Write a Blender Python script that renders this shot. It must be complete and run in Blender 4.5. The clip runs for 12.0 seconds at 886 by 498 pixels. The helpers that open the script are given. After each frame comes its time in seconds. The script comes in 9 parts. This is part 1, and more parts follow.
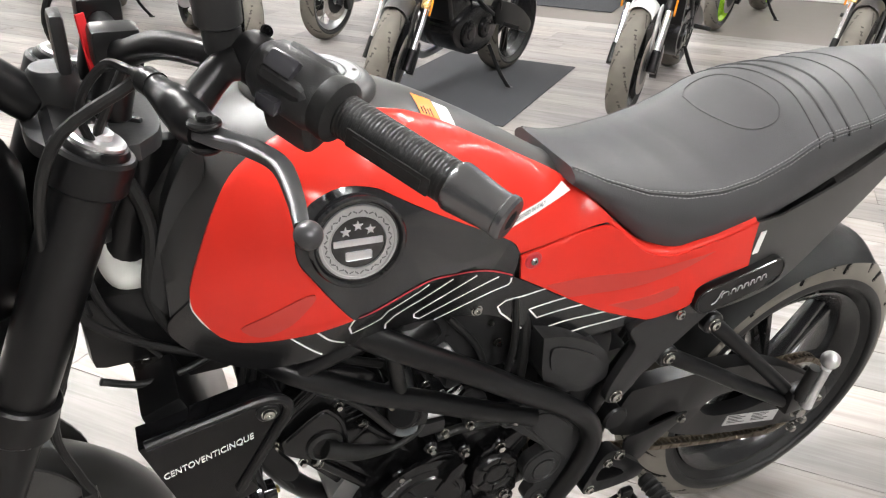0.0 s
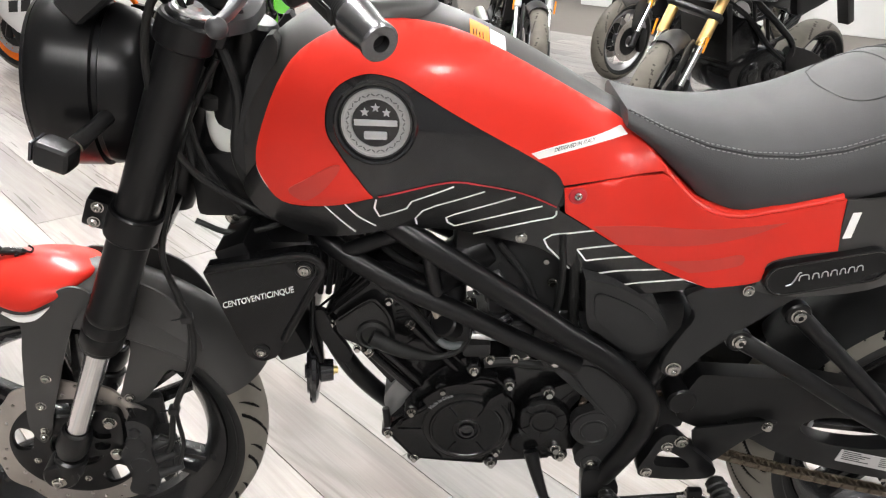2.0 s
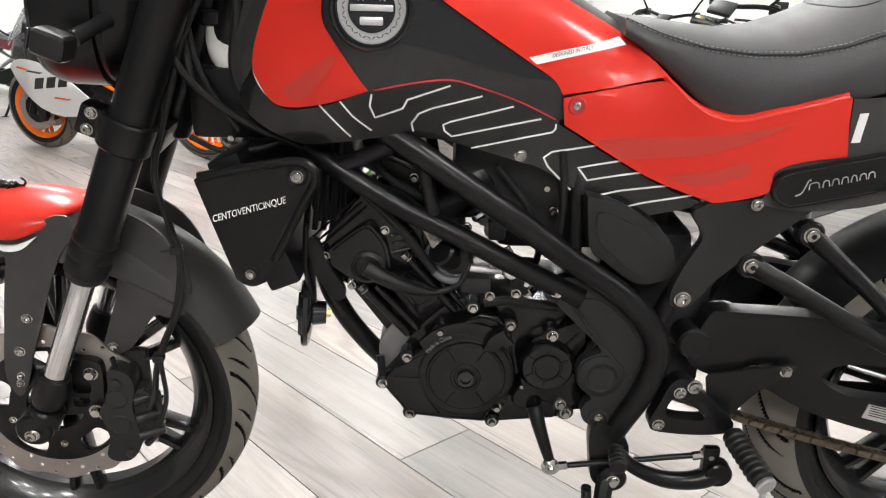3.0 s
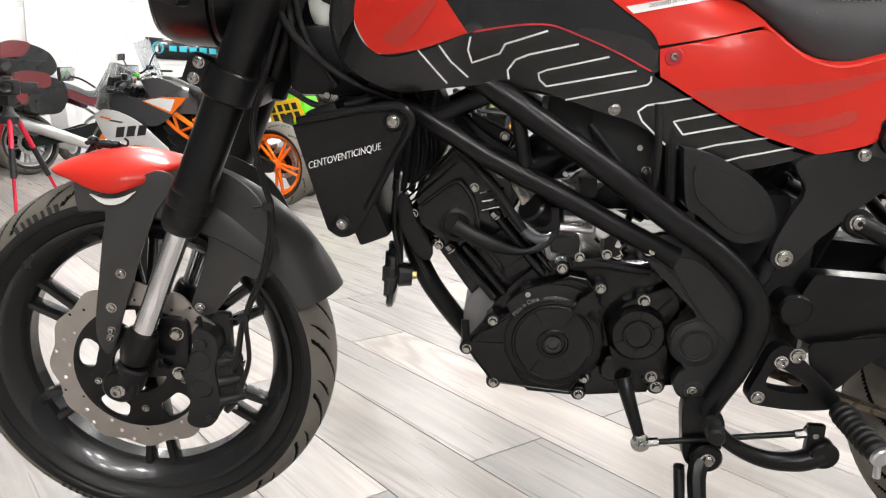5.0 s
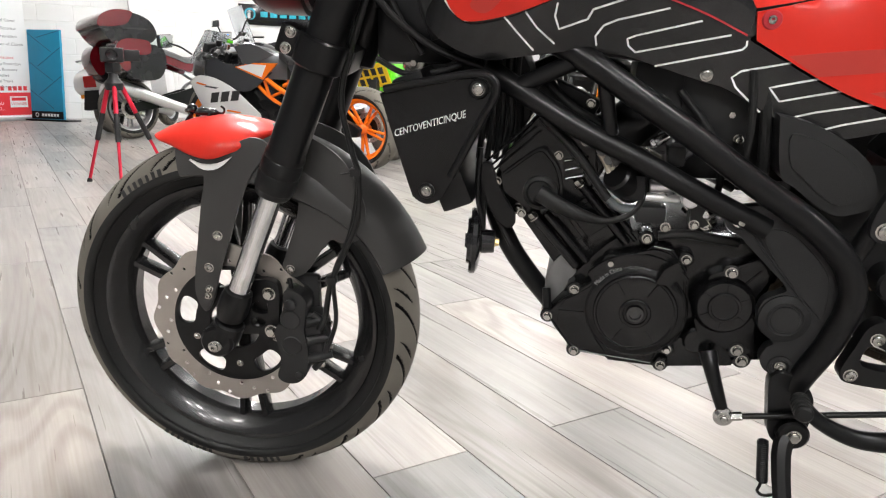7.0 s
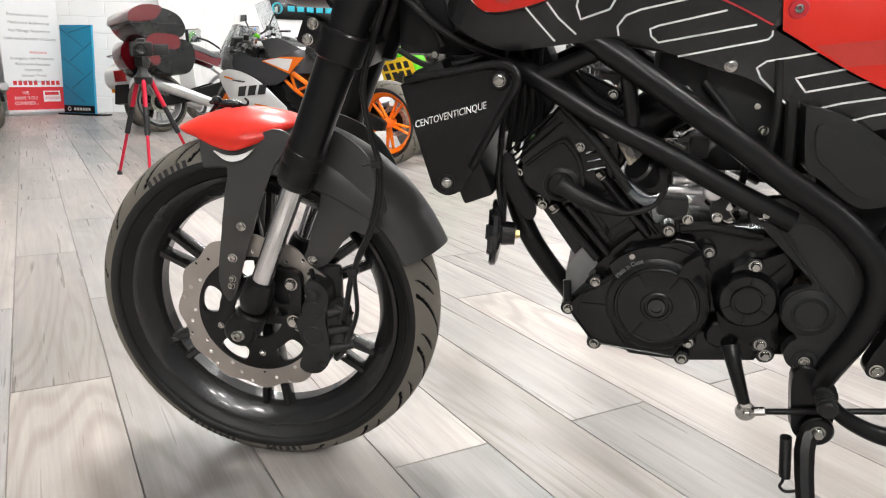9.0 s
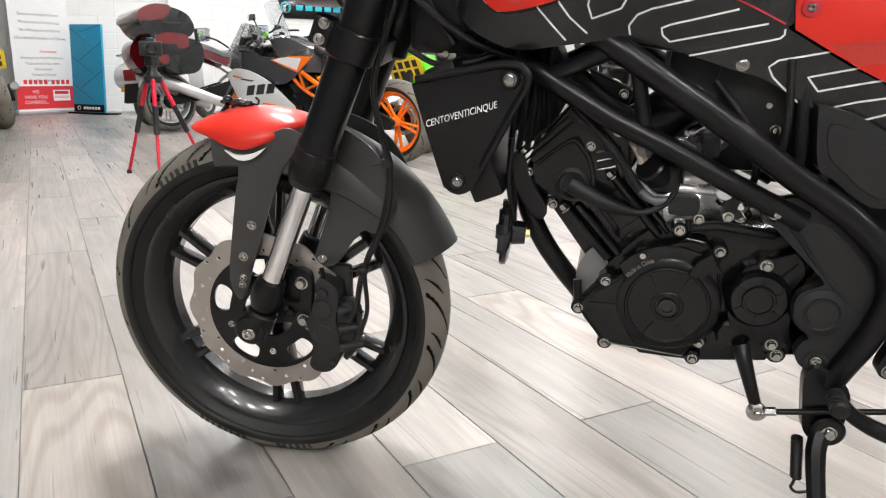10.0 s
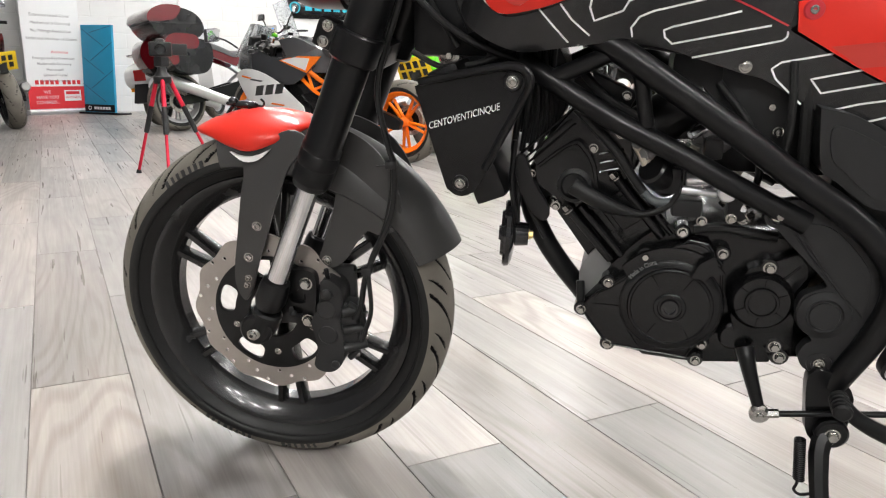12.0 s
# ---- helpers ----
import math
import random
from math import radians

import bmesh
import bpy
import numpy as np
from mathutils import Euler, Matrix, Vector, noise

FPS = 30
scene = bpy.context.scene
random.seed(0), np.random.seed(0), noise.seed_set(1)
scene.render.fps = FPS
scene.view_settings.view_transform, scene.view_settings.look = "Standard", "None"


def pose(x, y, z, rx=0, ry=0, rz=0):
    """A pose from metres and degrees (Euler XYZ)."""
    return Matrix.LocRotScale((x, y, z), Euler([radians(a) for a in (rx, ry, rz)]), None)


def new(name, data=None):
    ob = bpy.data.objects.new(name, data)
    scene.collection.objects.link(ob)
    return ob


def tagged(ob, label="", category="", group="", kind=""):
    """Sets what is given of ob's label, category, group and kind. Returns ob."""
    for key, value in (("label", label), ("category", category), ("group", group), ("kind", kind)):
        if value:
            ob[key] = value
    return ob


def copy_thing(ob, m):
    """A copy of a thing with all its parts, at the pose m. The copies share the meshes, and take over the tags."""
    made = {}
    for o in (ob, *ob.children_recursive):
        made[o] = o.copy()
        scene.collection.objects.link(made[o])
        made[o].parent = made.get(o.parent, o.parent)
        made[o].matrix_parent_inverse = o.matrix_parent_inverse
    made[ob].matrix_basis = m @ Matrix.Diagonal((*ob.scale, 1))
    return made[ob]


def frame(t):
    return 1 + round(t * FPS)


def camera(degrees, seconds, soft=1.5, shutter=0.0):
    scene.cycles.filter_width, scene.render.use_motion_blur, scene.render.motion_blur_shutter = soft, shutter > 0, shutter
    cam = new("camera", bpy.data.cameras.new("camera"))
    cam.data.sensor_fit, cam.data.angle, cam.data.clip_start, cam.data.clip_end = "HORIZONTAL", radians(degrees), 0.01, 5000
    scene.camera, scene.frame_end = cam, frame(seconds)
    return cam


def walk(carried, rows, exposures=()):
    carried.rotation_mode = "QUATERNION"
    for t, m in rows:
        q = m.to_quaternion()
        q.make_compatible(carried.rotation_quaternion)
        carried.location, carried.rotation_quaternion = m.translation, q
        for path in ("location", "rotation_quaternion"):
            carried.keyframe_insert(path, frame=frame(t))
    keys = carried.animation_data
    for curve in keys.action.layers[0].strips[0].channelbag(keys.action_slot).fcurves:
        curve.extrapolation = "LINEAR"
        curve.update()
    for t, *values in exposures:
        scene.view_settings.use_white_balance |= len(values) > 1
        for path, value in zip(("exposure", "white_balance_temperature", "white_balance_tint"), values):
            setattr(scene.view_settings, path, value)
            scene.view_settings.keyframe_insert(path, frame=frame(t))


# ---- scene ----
cam = camera(62.22, 12.0, soft=1.2, shutter=0.0)
ROWS = [
    (0, pose(-0.1466, -0.9319, 1.1778, 62.325, 0, -12.170) @ pose(0, 0, 0, 0, 0, 1.899)),
    (0.5, pose(0.0265, -0.9820, 1.1819, 62.265, 0, -1.131) @ pose(0, 0, 0, 0, 0, 1.992)),
    (1, pose(0.1329, -1.0180, 1.1820, 62.439, 0, 6.088) @ pose(0, 0, 0, 0, 0, 1.898)),
    (1.5, pose(0.1612, -1.0538, 1.1521, 63.549, 0, 10.895) @ pose(0, 0, 0, 0, 0, 1.577)),
    (2, pose(0.1587, -1.0755, 1.0662, 65.963, 0, 12.982) @ pose(0, 0, 0, 0, 0, 1.291)),
    (2.5, pose(0.1816, -1.0933, 0.9313, 70.494, 0, 13.654) @ pose(0, 0, 0, 0, 0, 1.233)),
    (2.7, pose(0.1925, -1.1071, 0.8836, 72.046, 0, 13.765) @ pose(0, 0, 0, 0, 0, 1.227)),
    (4.3, pose(0.1885, -1.1542, 0.7108, 80.188, 0, 15.763) @ pose(0, 0, 0, 0, 0, 1.531)),
    (4.5, pose(0.1756, -1.1603, 0.6984, 80.176, 0, 16.203) @ pose(0, 0, 0, 0, 0, 1.538)),
    (5, pose(0.1560, -1.1625, 0.6765, 79.640, 0, 18.296) @ pose(0, 0, 0, 0, 0, 1.556)),
    (5.5, pose(0.1464, -1.1689, 0.6749, 78.869, 0, 20.172) @ pose(0, 0, 0, 0, 0, 1.498)),
    (6, pose(0.1470, -1.1694, 0.6757, 77.996, 0, 22.002) @ pose(0, 0, 0, 0, 0, 1.409)),
    (6.5, pose(0.1539, -1.1714, 0.6813, 77.256, 0, 23.601) @ pose(0, 0, 0, 0, 0, 1.307)),
    (7, pose(0.1598, -1.1722, 0.6816, 76.754, 0, 24.806) @ pose(0, 0, 0, 0, 0, 1.211)),
    (9, pose(0.1671, -1.1711, 0.6784, 76.264, 0, 26.834) @ pose(0, 0, 0, 0, 0, 1.071)),
    (9.5, pose(0.1652, -1.1735, 0.6789, 76.230, 0, 27.154) @ pose(0, 0, 0, 0, 0, 1.050)),
    (10, pose(0.1640, -1.1740, 0.6790, 76.169, 0, 27.424) @ pose(0, 0, 0, 0, 0, 1.023)),
    (10.5, pose(0.1644, -1.1747, 0.6796, 76.157, 0, 27.633) @ pose(0, 0, 0, 0, 0, 1.008)),
    (11, pose(0.1682, -1.1740, 0.6808, 76.153, 0, 27.807) @ pose(0, 0, 0, 0, 0, 0.988)),
    (11.5, pose(0.1719, -1.1726, 0.6818, 76.140, 0, 27.980) @ pose(0, 0, 0, 0, 0, 0.987)),
    (12, pose(0.1728, -1.1734, 0.6823, 76.128, 0, 28.142) @ pose(0, 0, 0, 0, 0, 0.948)),
]
EXPOSURES = [(0.0, 0.70), (1.5, 0.62), (2.5, 0.55), (4.5, 0.52), (12.0, 0.48)]
walk(cam, ROWS, EXPOSURES)

# ---- world and lights ----
world = bpy.data.worlds.new("world")
world.use_nodes = True
world.node_tree.nodes["Background"].inputs[0].default_value = (0.9, 0.95, 1.0, 1)
world.node_tree.nodes["Background"].inputs[1].default_value = 0.02
scene.world = world
# room axes: planks run along LONG, the white wall stands across it
LONG = Vector((-0.817, 0.577, 0)).normalized()
SIDE = Vector((0.577, 0.817, 0)).normalized()
ROOM = Matrix(((LONG.x, SIDE.x, 0, 0), (LONG.y, SIDE.y, 0, 0), (0, 0, 1, 0), (0, 0, 0, 1)))

# ---- materials ----
def mat(name, color, rough=0.5, metal=0.0, vary=0.12, scale=8.0, bump=0.0, bscale=250.0, coat=0.0, spec=0.5, fine=0.0, dust=0.0, emit=None, trans=0.0, rand=0.0, ior=1.45):
    """A surface with broad stains, fine grain and uneven gloss."""
    m = bpy.data.materials.new(name)
    m.use_nodes = True
    nt = m.node_tree
    b = nt.nodes["Principled BSDF"]
    b.inputs["Metallic"].default_value = metal
    b.inputs["Coat Weight"].default_value = coat
    b.inputs["Coat Roughness"].default_value = 0.04
    b.inputs["Specular IOR Level"].default_value = spec
    b.inputs["IOR"].default_value = ior
    b.inputs["Transmission Weight"].default_value = trans
    if emit:
        b.inputs["Emission Color"].default_value = (*emit[0], 1)
        b.inputs["Emission Strength"].default_value = emit[1]
    tc = nt.nodes.new("ShaderNodeTexCoord")
    broad = nt.nodes.new("ShaderNodeTexNoise")
    broad.inputs["Scale"].default_value, broad.inputs["Detail"].default_value = scale, 5
    grain = nt.nodes.new("ShaderNodeTexNoise")
    grain.inputs["Scale"].default_value, grain.inputs["Detail"].default_value = bscale, 3
    nt.links.new(tc.outputs["Object"], broad.inputs["Vector"])
    nt.links.new(tc.outputs["Object"], grain.inputs["Vector"])
    mix = nt.nodes.new("ShaderNodeMix")
    mix.data_type, mix.blend_type = "RGBA", "MIX"
    lo, hi = [c * (1 - vary) for c in color], [min(1, c * (1 + vary) + dust) for c in color]
    mix.inputs[6].default_value, mix.inputs[7].default_value = (*lo, 1), (*hi, 1)
    nt.links.new(broad.outputs["Fac"], mix.inputs[0])
    last = mix.outputs[2]
    if rand:
        info = nt.nodes.new("ShaderNodeObjectInfo")
        hsv = nt.nodes.new("ShaderNodeHueSaturation")
        mp = nt.nodes.new("ShaderNodeMapRange")
        mp.inputs[3].default_value, mp.inputs[4].default_value = 1 - rand, 1 + rand
        nt.links.new(info.outputs["Random"], mp.inputs[0])
        nt.links.new(mp.outputs[0], hsv.inputs["Value"])
        nt.links.new(last, hsv.inputs["Color"])
        last = hsv.outputs[0]
    nt.links.new(last, b.inputs["Base Color"])
    mr = nt.nodes.new("ShaderNodeMapRange")
    mr.inputs[3].default_value, mr.inputs[4].default_value = max(0.02, rough * 0.85), min(1, rough * 1.15)
    nt.links.new(broad.outputs["Fac"], mr.inputs[0])
    nt.links.new(mr.outputs[0], b.inputs["Roughness"])
    if bump:
        bp = nt.nodes.new("ShaderNodeBump")
        bp.inputs["Strength"].default_value, bp.inputs["Distance"].default_value = min(1, bump), 0.0006
        nt.links.new(grain.outputs["Fac"], bp.inputs["Height"])
        nt.links.new(bp.outputs[0], b.inputs["Normal"])
    return m


RED = mat("red_gloss_paint", (0.62, 0.029, 0.018), 0.36, vary=0.04, coat=0.26, scale=3, spec=0.15)
RED.node_tree.nodes["Principled BSDF"].inputs["Coat Roughness"].default_value = 0.14
RED_DECAL = mat("red_matt_decal", (0.47, 0.034, 0.024), 0.42, vary=0.05, scale=3)
BLACK_PLASTIC = mat("black_textured_plastic", (0.018, 0.018, 0.0185), 0.34, vary=0.2, bump=0.35, bscale=900, spec=0.30)
BLACK_SATIN = mat("black_satin_paint", (0.0055, 0.0055, 0.0059), 0.29, vary=0.1, bump=0.04, bscale=700, spec=0.32, scale=2)
BLACK_COVER = mat("black_lacquered_cover", (0.0085, 0.0085, 0.009), 0.26, vary=0.15, coat=0.25, bump=0.08, bscale=900, scale=3)
BLACK_GLOSS = mat("black_gloss_paint", (0.008, 0.008, 0.009), 0.14, vary=0.2, coat=0.5, scale=4)
GREY_GLOSS = mat("charcoal_gloss_lacquer", (0.013, 0.013, 0.014), 0.12, vary=0.1, coat=0.45, scale=3, spec=0.4)
SHROUD_GLOSS = mat("black_shroud_lacquer", (0.0045, 0.0045, 0.005), 0.12, vary=0.1, coat=0.1, scale=3, spec=0.24)
GREY_MATT = mat("charcoal_matt_paint", (0.036, 0.035, 0.034), 0.4, vary=0.08, spec=0.5, bump=0.1, bscale=900)
ENGINE = mat("black_engine_paint", (0.0045, 0.0045, 0.0048), 0.19, vary=0.25, bump=0.12, bscale=600, dust=0.001, spec=0.42)
STEEL = mat("zinc_plated_steel", (0.42, 0.41, 0.385), 0.22, metal=1, vary=0.12, scale=30)
CHROME = mat("hard_chrome", (0.75, 0.75, 0.76), 0.14, metal=1, vary=0.05, scale=20)
ALU = mat("brushed_aluminium", (0.72, 0.72, 0.73), 0.33, metal=1, vary=0.06, scale=15)
DISC = mat("ground_brake_steel", (0.40, 0.37, 0.34), 0.42, metal=0.85, vary=0.1, scale=30, bump=0.15, bscale=400)
RUBBER = mat("black_tyre_rubber", (0.0085, 0.0085, 0.0085), 0.46, vary=0.25, bump=0.35, bscale=500, dust=0.006, scale=6, spec=0.32)
SEAT = mat("grey_black_vinyl", (0.040, 0.040, 0.042), 0.5, vary=0.08, bump=0.5, bscale=700)
WHITE = mat("white_reflective_decal", (0.82, 0.82, 0.80), 0.4, vary=0.03)
GOLD = mat("gold_anodised", (0.72, 0.50, 0.20), 0.28, metal=0.9, vary=0.06)
BRASS = mat("brass_terminal", (0.6, 0.45, 0.18), 0.35, metal=1)
MILK = mat("translucent_white_plastic", (0.66, 0.66, 0.62), 0.4, vary=0.06)
CAST = mat("raw_cast_alloy", (0.22, 0.22, 0.22), 0.48, metal=0.7, vary=0.25, scale=30, bump=0.4)
ORANGE = mat("orange_label", (0.85, 0.22, 0.02), 0.4, vary=0.05)
AMBER = mat("amber_reflector", (0.85, 0.28, 0.02), 0.25, vary=0.05)
SMOKE = mat("smoked_lens_plastic", (0.03, 0.03, 0.035), 0.15, vary=0.1, coat=0.3)
CLEAR = mat("clear_screen_plastic", (0.85, 0.88, 0.9), 0.06, trans=0.92, vary=0.02)
WALLPAINT = mat("white_block_paint", (0.72, 0.72, 0.715), 0.6, vary=0.03, bump=0.6, bscale=160)
CEILPAINT = mat("white_ceiling_paint", (0.78, 0.78, 0.78), 0.8, vary=0.03)


def floor_material():
    """Grey-washed oak laminate: long grain, cloudy grey patches, each plank its own tone."""
    m = bpy.data.materials.new("grey_oak_laminate")
    m.use_nodes = True
    nt = m.node_tree
    b = nt.nodes["Principled BSDF"]
    tc = nt.nodes.new("ShaderNodeTexCoord")
    info = nt.nodes.new("ShaderNodeObjectInfo")
    geo = nt.nodes.new("ShaderNodeNewGeometry")
    add = nt.nodes.new("ShaderNodeMath")
    add.operation = "ADD"
    nt.links.new(info.outputs["Random"], add.inputs[0])
    nt.links.new(geo.outputs["Random Per Island"], add.inputs[1])
    tint = nt.nodes.new("ShaderNodeTexWhiteNoise")
    tint.noise_dimensions = "1D"
    nt.links.new(add.outputs[0], tint.inputs["W"])
    off = nt.nodes.new("ShaderNodeVectorMath")
    off.operation = "SCALE"
    off.inputs[0].default_value = (37.0, 91.0, 13.0)
    nt.links.new(add.outputs[0], off.inputs["Scale"])
    vec = nt.nodes.new("ShaderNodeVectorMath")
    vec.operation = "ADD"
    nt.links.new(tc.outputs["Object"], vec.inputs[0])
    nt.links.new(off.outputs[0], vec.inputs[1])

    def layer(sx, sy, scale, detail, distort, lo, hi):
        mp = nt.nodes.new("ShaderNodeMapping")
        mp.inputs["Scale"].default_value = (sx, sy, 1)
        nt.links.new(vec.outputs[0], mp.inputs[0])
        n = nt.nodes.new("ShaderNodeTexNoise")
        n.inputs["Scale"].default_value, n.inputs["Detail"].default_value, n.inputs["Distortion"].default_value = scale, detail, distort
        nt.links.new(mp.outputs[0], n.inputs["Vector"])
        r = nt.nodes.new("ShaderNodeMapRange")
        r.inputs[1].default_value, r.inputs[2].default_value = lo, hi
        nt.links.new(n.outputs["Fac"], r.inputs[0])
        return r.outputs[0]

    clouds = layer(0.8, 4.5, 2.2, 4, 0.3, 0.34, 0.68)
    grain = layer(0.7, 26.0, 2.4, 3, 0.15, 0.28, 0.82)
    swirl = layer(0.5, 3.6, 1.3, 1, 0.6, 0.15, 0.85)
    fine = layer(3.0, 110.0, 2.0, 4, 0.0, 0.35, 0.75)
    patch = layer(0.5, 1.2, 1.1, 2, 0.0, 0.40, 0.62)

    def blend(fac, a, c, amount=1.0):
        x = nt.nodes.new("ShaderNodeMix")
        x.data_type = "RGBA"
        x.inputs[7].default_value = (*c, 1)
        if isinstance(a, tuple):
            x.inputs[6].default_value = (*a, 1)
        else:
            nt.links.new(a, x.inputs[6])
        mu = nt.nodes.new("ShaderNodeMath")
        mu.operation = "MULTIPLY"
        mu.inputs[1].default_value = amount
        nt.links.new(fac, mu.inputs[0])
        nt.links.new(mu.outputs[0], x.inputs[0])
        return x.outputs[2]

    c = blend(clouds, (0.385, 0.350, 0.328), (0.225, 0.212, 0.206), 0.90)
    c = blend(grain, c, (0.225, 0.196, 0.178), 0.42)
    # contour lines of the sawn grain, strongest in cloudy patches of a plank
    turns = nt.nodes.new("ShaderNodeMath")
    turns.operation = "MULTIPLY"
    turns.inputs[1].default_value = 60.0
    nt.links.new(swirl, turns.inputs[0])
    wave = nt.nodes.new("ShaderNodeMath")
    wave.operation = "SINE"
    nt.links.new(turns.outputs[0], wave.inputs[0])
    rings = nt.nodes.new("ShaderNodeMapRange")
    rings.inputs[1].default_value, rings.inputs[2].default_value = -0.2, 1.0
    nt.links.new(wave.outputs[0], rings.inputs[0])
    where = nt.nodes.new("ShaderNodeMath")
    where.operation = "MULTIPLY"
    nt.links.new(rings.outputs[0], where.inputs[0])
    nt.links.new(patch, where.inputs[1])
    c = blend(where.outputs[0], c, (0.17, 0.144, 0.128), 0.50)
    c = blend(fine, c, (0.58, 0.56, 0.54), 0.14)
    tone = nt.nodes.new("ShaderNodeHueSaturation")
    mr = nt.nodes.new("ShaderNodeMapRange")
    mr.inputs[1].default_value, mr.inputs[2].default_value = 0, 1
    mr.inputs[3].default_value, mr.inputs[4].default_value = 0.64, 1.10
    nt.links.new(tint.outputs["Value"], mr.inputs[0])
    nt.links.new(mr.outputs[0], tone.inputs["Value"])
    sat = nt.nodes.new("ShaderNodeMapRange")
    sat.inputs[3].default_value, sat.inputs[4].default_value = 0.45, 1.25
    nt.links.new(tint.outputs["Color"], sat.inputs[0])
    nt.links.new(sat.outputs[0], tone.inputs["Saturation"])
    nt.links.new(c, tone.inputs["Color"])
    nt.links.new(tone.outputs[0], b.inputs["Base Color"])
    b.inputs["Specular IOR Level"].default_value = 0.22
    rr = nt.nodes.new("ShaderNodeMapRange")
    rr.inputs[3].default_value, rr.inputs[4].default_value = 0.26, 0.40
    nt.links.new(grain, rr.inputs[0])
    nt.links.new(rr.outputs[0], b.inputs["Roughness"])
    bp = nt.nodes.new("ShaderNodeBump")
    bp.inputs["Strength"].default_value, bp.inputs["Distance"].default_value = 0.012, 0.0005
    nt.links.new(fine, bp.inputs["Height"])
    nt.links.new(bp.outputs[0], b.inputs["Normal"])
    return m


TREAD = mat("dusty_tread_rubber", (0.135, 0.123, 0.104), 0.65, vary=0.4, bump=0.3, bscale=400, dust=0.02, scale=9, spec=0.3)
# cut colours are darkened: shade inside the shallow grooves is put into colour
TREADCUT = mat("shaded_tread_cut", (0.055, 0.050, 0.043), 0.7, spec=0.2)
GROOVESHADE = mat("tread_groove_shade", (0.003, 0.003, 0.003), 0.8, spec=0.1)
PLANK = floor_material()
JOINT = mat("dark_plank_joint", (0.17, 0.152, 0.138), 0.6)

# ---- mesh helpers ----
def part(name, bm, material, parent=None, label="", smooth=35, xf=None):
    """Links a bmesh as one mesh object under a thing or a part."""
    if xf is not None:
        bmesh.ops.transform(bm, matrix=xf, verts=bm.verts)
    me = bpy.data.meshes.new(name)
    bm.normal_update()
    bm.to_mesh(me)
    bm.free()
    for m in (material if isinstance(material, (list, tuple)) else [material]):
        me.materials.append(m)
    if smooth:
        me.polygons.foreach_set("use_smooth", [True] * len(me.polygons))
        me.set_sharp_from_angle(angle=radians(smooth))
    ob = new(name, me)
    if parent is not None:
        ob.parent = parent
    return tagged(ob, label)


def thing(name, m, label, category, group="", kind=""):
    ob = new(name)
    ob.empty_display_size = 0.1
    ob.matrix_basis = m
    return tagged(ob, label, category, group, kind)


def shift(bm, m, start=0):
    bm.verts.ensure_lookup_table()
    bmesh.ops.transform(bm, matrix=m, verts=bm.verts[start:])
    return bm


def box(bm, lo, hi, bevel=0.0, m=None, segs=2):
    n = len(bm.verts)
    lo, hi = Vector(lo), Vector(hi)
    made = bmesh.ops.create_cube(bm, size=1, matrix=Matrix.LocRotScale((lo + hi) / 2, None, hi - lo))
    if bevel:
        edges = list({e for v in made["verts"] for e in v.link_edges})
        bmesh.ops.bevel(bm, geom=edges, offset=bevel, segments=segs, affect="EDGES", profile=0.6)
    if m is not None:
        bm.verts.ensure_lookup_table()
        bmesh.ops.transform(bm, matrix=m, verts=bm.verts[n:])
    return bm


def lathe(bm, profile, m=None, segs=48, closed=False):
    """Turns (along, radius) pairs about the x axis of m."""
    m = m or Matrix()
    rings = []
    for a, r in profile:
        if r < 1e-6:
            rings.append([bm.verts.new(m @ Vector((a, 0, 0)))])
        else:
            rings.append([bm.verts.new(m @ Vector((a, r * math.cos(k * math.tau / segs), r * math.sin(k * math.tau / segs)))) for k in range(segs)])
    pairs = list(zip(rings, rings[1:]))
    if closed:
        pairs.append((rings[-1], rings[0]))
    for p, q in pairs:
        for k in range(segs):
            j = (k + 1) % segs
            if len(p) == 1 and len(q) == 1:
                continue
            if len(p) == 1:
                bm.faces.new((p[0], q[j], q[k]))
            elif len(q) == 1:
                bm.faces.new((p[k], p[j], q[0]))
            else:
                bm.faces.new((p[k], p[j], q[j], q[k]))
    return bm


def aim(a, b):
    """A pose at a whose x axis points to b."""
    a, b = Vector(a), Vector(b)
    q = (b - a).to_track_quat("X", "Z")
    return Matrix.Translation(a) @ q.to_matrix().to_4x4()


def rod(bm, a, b, r, r2=None, segs=16, cap=0.0):
    """A round bar from a to b with softened ends."""
    r2 = r if r2 is None else r2
    length = (Vector(b) - Vector(a)).length
    c = cap or min(r, r2) * 0.15
    return lathe(bm, [(0, 0), (0, r - c), (c, r), (length - c, r2), (length, r2 - c), (length, 0)], aim(a, b), segs)


def smooth_line(pts, steps=6, closed=False):
    """Catmull-Rom through the points."""
    pts = [Vector(p) for p in pts]
    n, out = len(pts), []
    for i in range(n if closed else n - 1):
        if closed:
            p0, p1, p2, p3 = (pts[(i + k) % n] for k in (-1, 0, 1, 2))
        else:
            p1, p2 = pts[i], pts[i + 1]
            p0 = pts[i - 1] if i else p1 * 2 - p2
            p3 = pts[i + 2] if i + 2 < n else p2 * 2 - p1
        for k in range(steps):
            t = k / steps
            out.append(0.5 * ((2 * p1) + (p2 - p0) * t + (2 * p0 - 5 * p1 + 4 * p2 - p3) * t * t + (3 * p1 - p0 - 3 * p2 + p3) * t ** 3))
    if not closed:
        out.append(pts[-1])
    return out


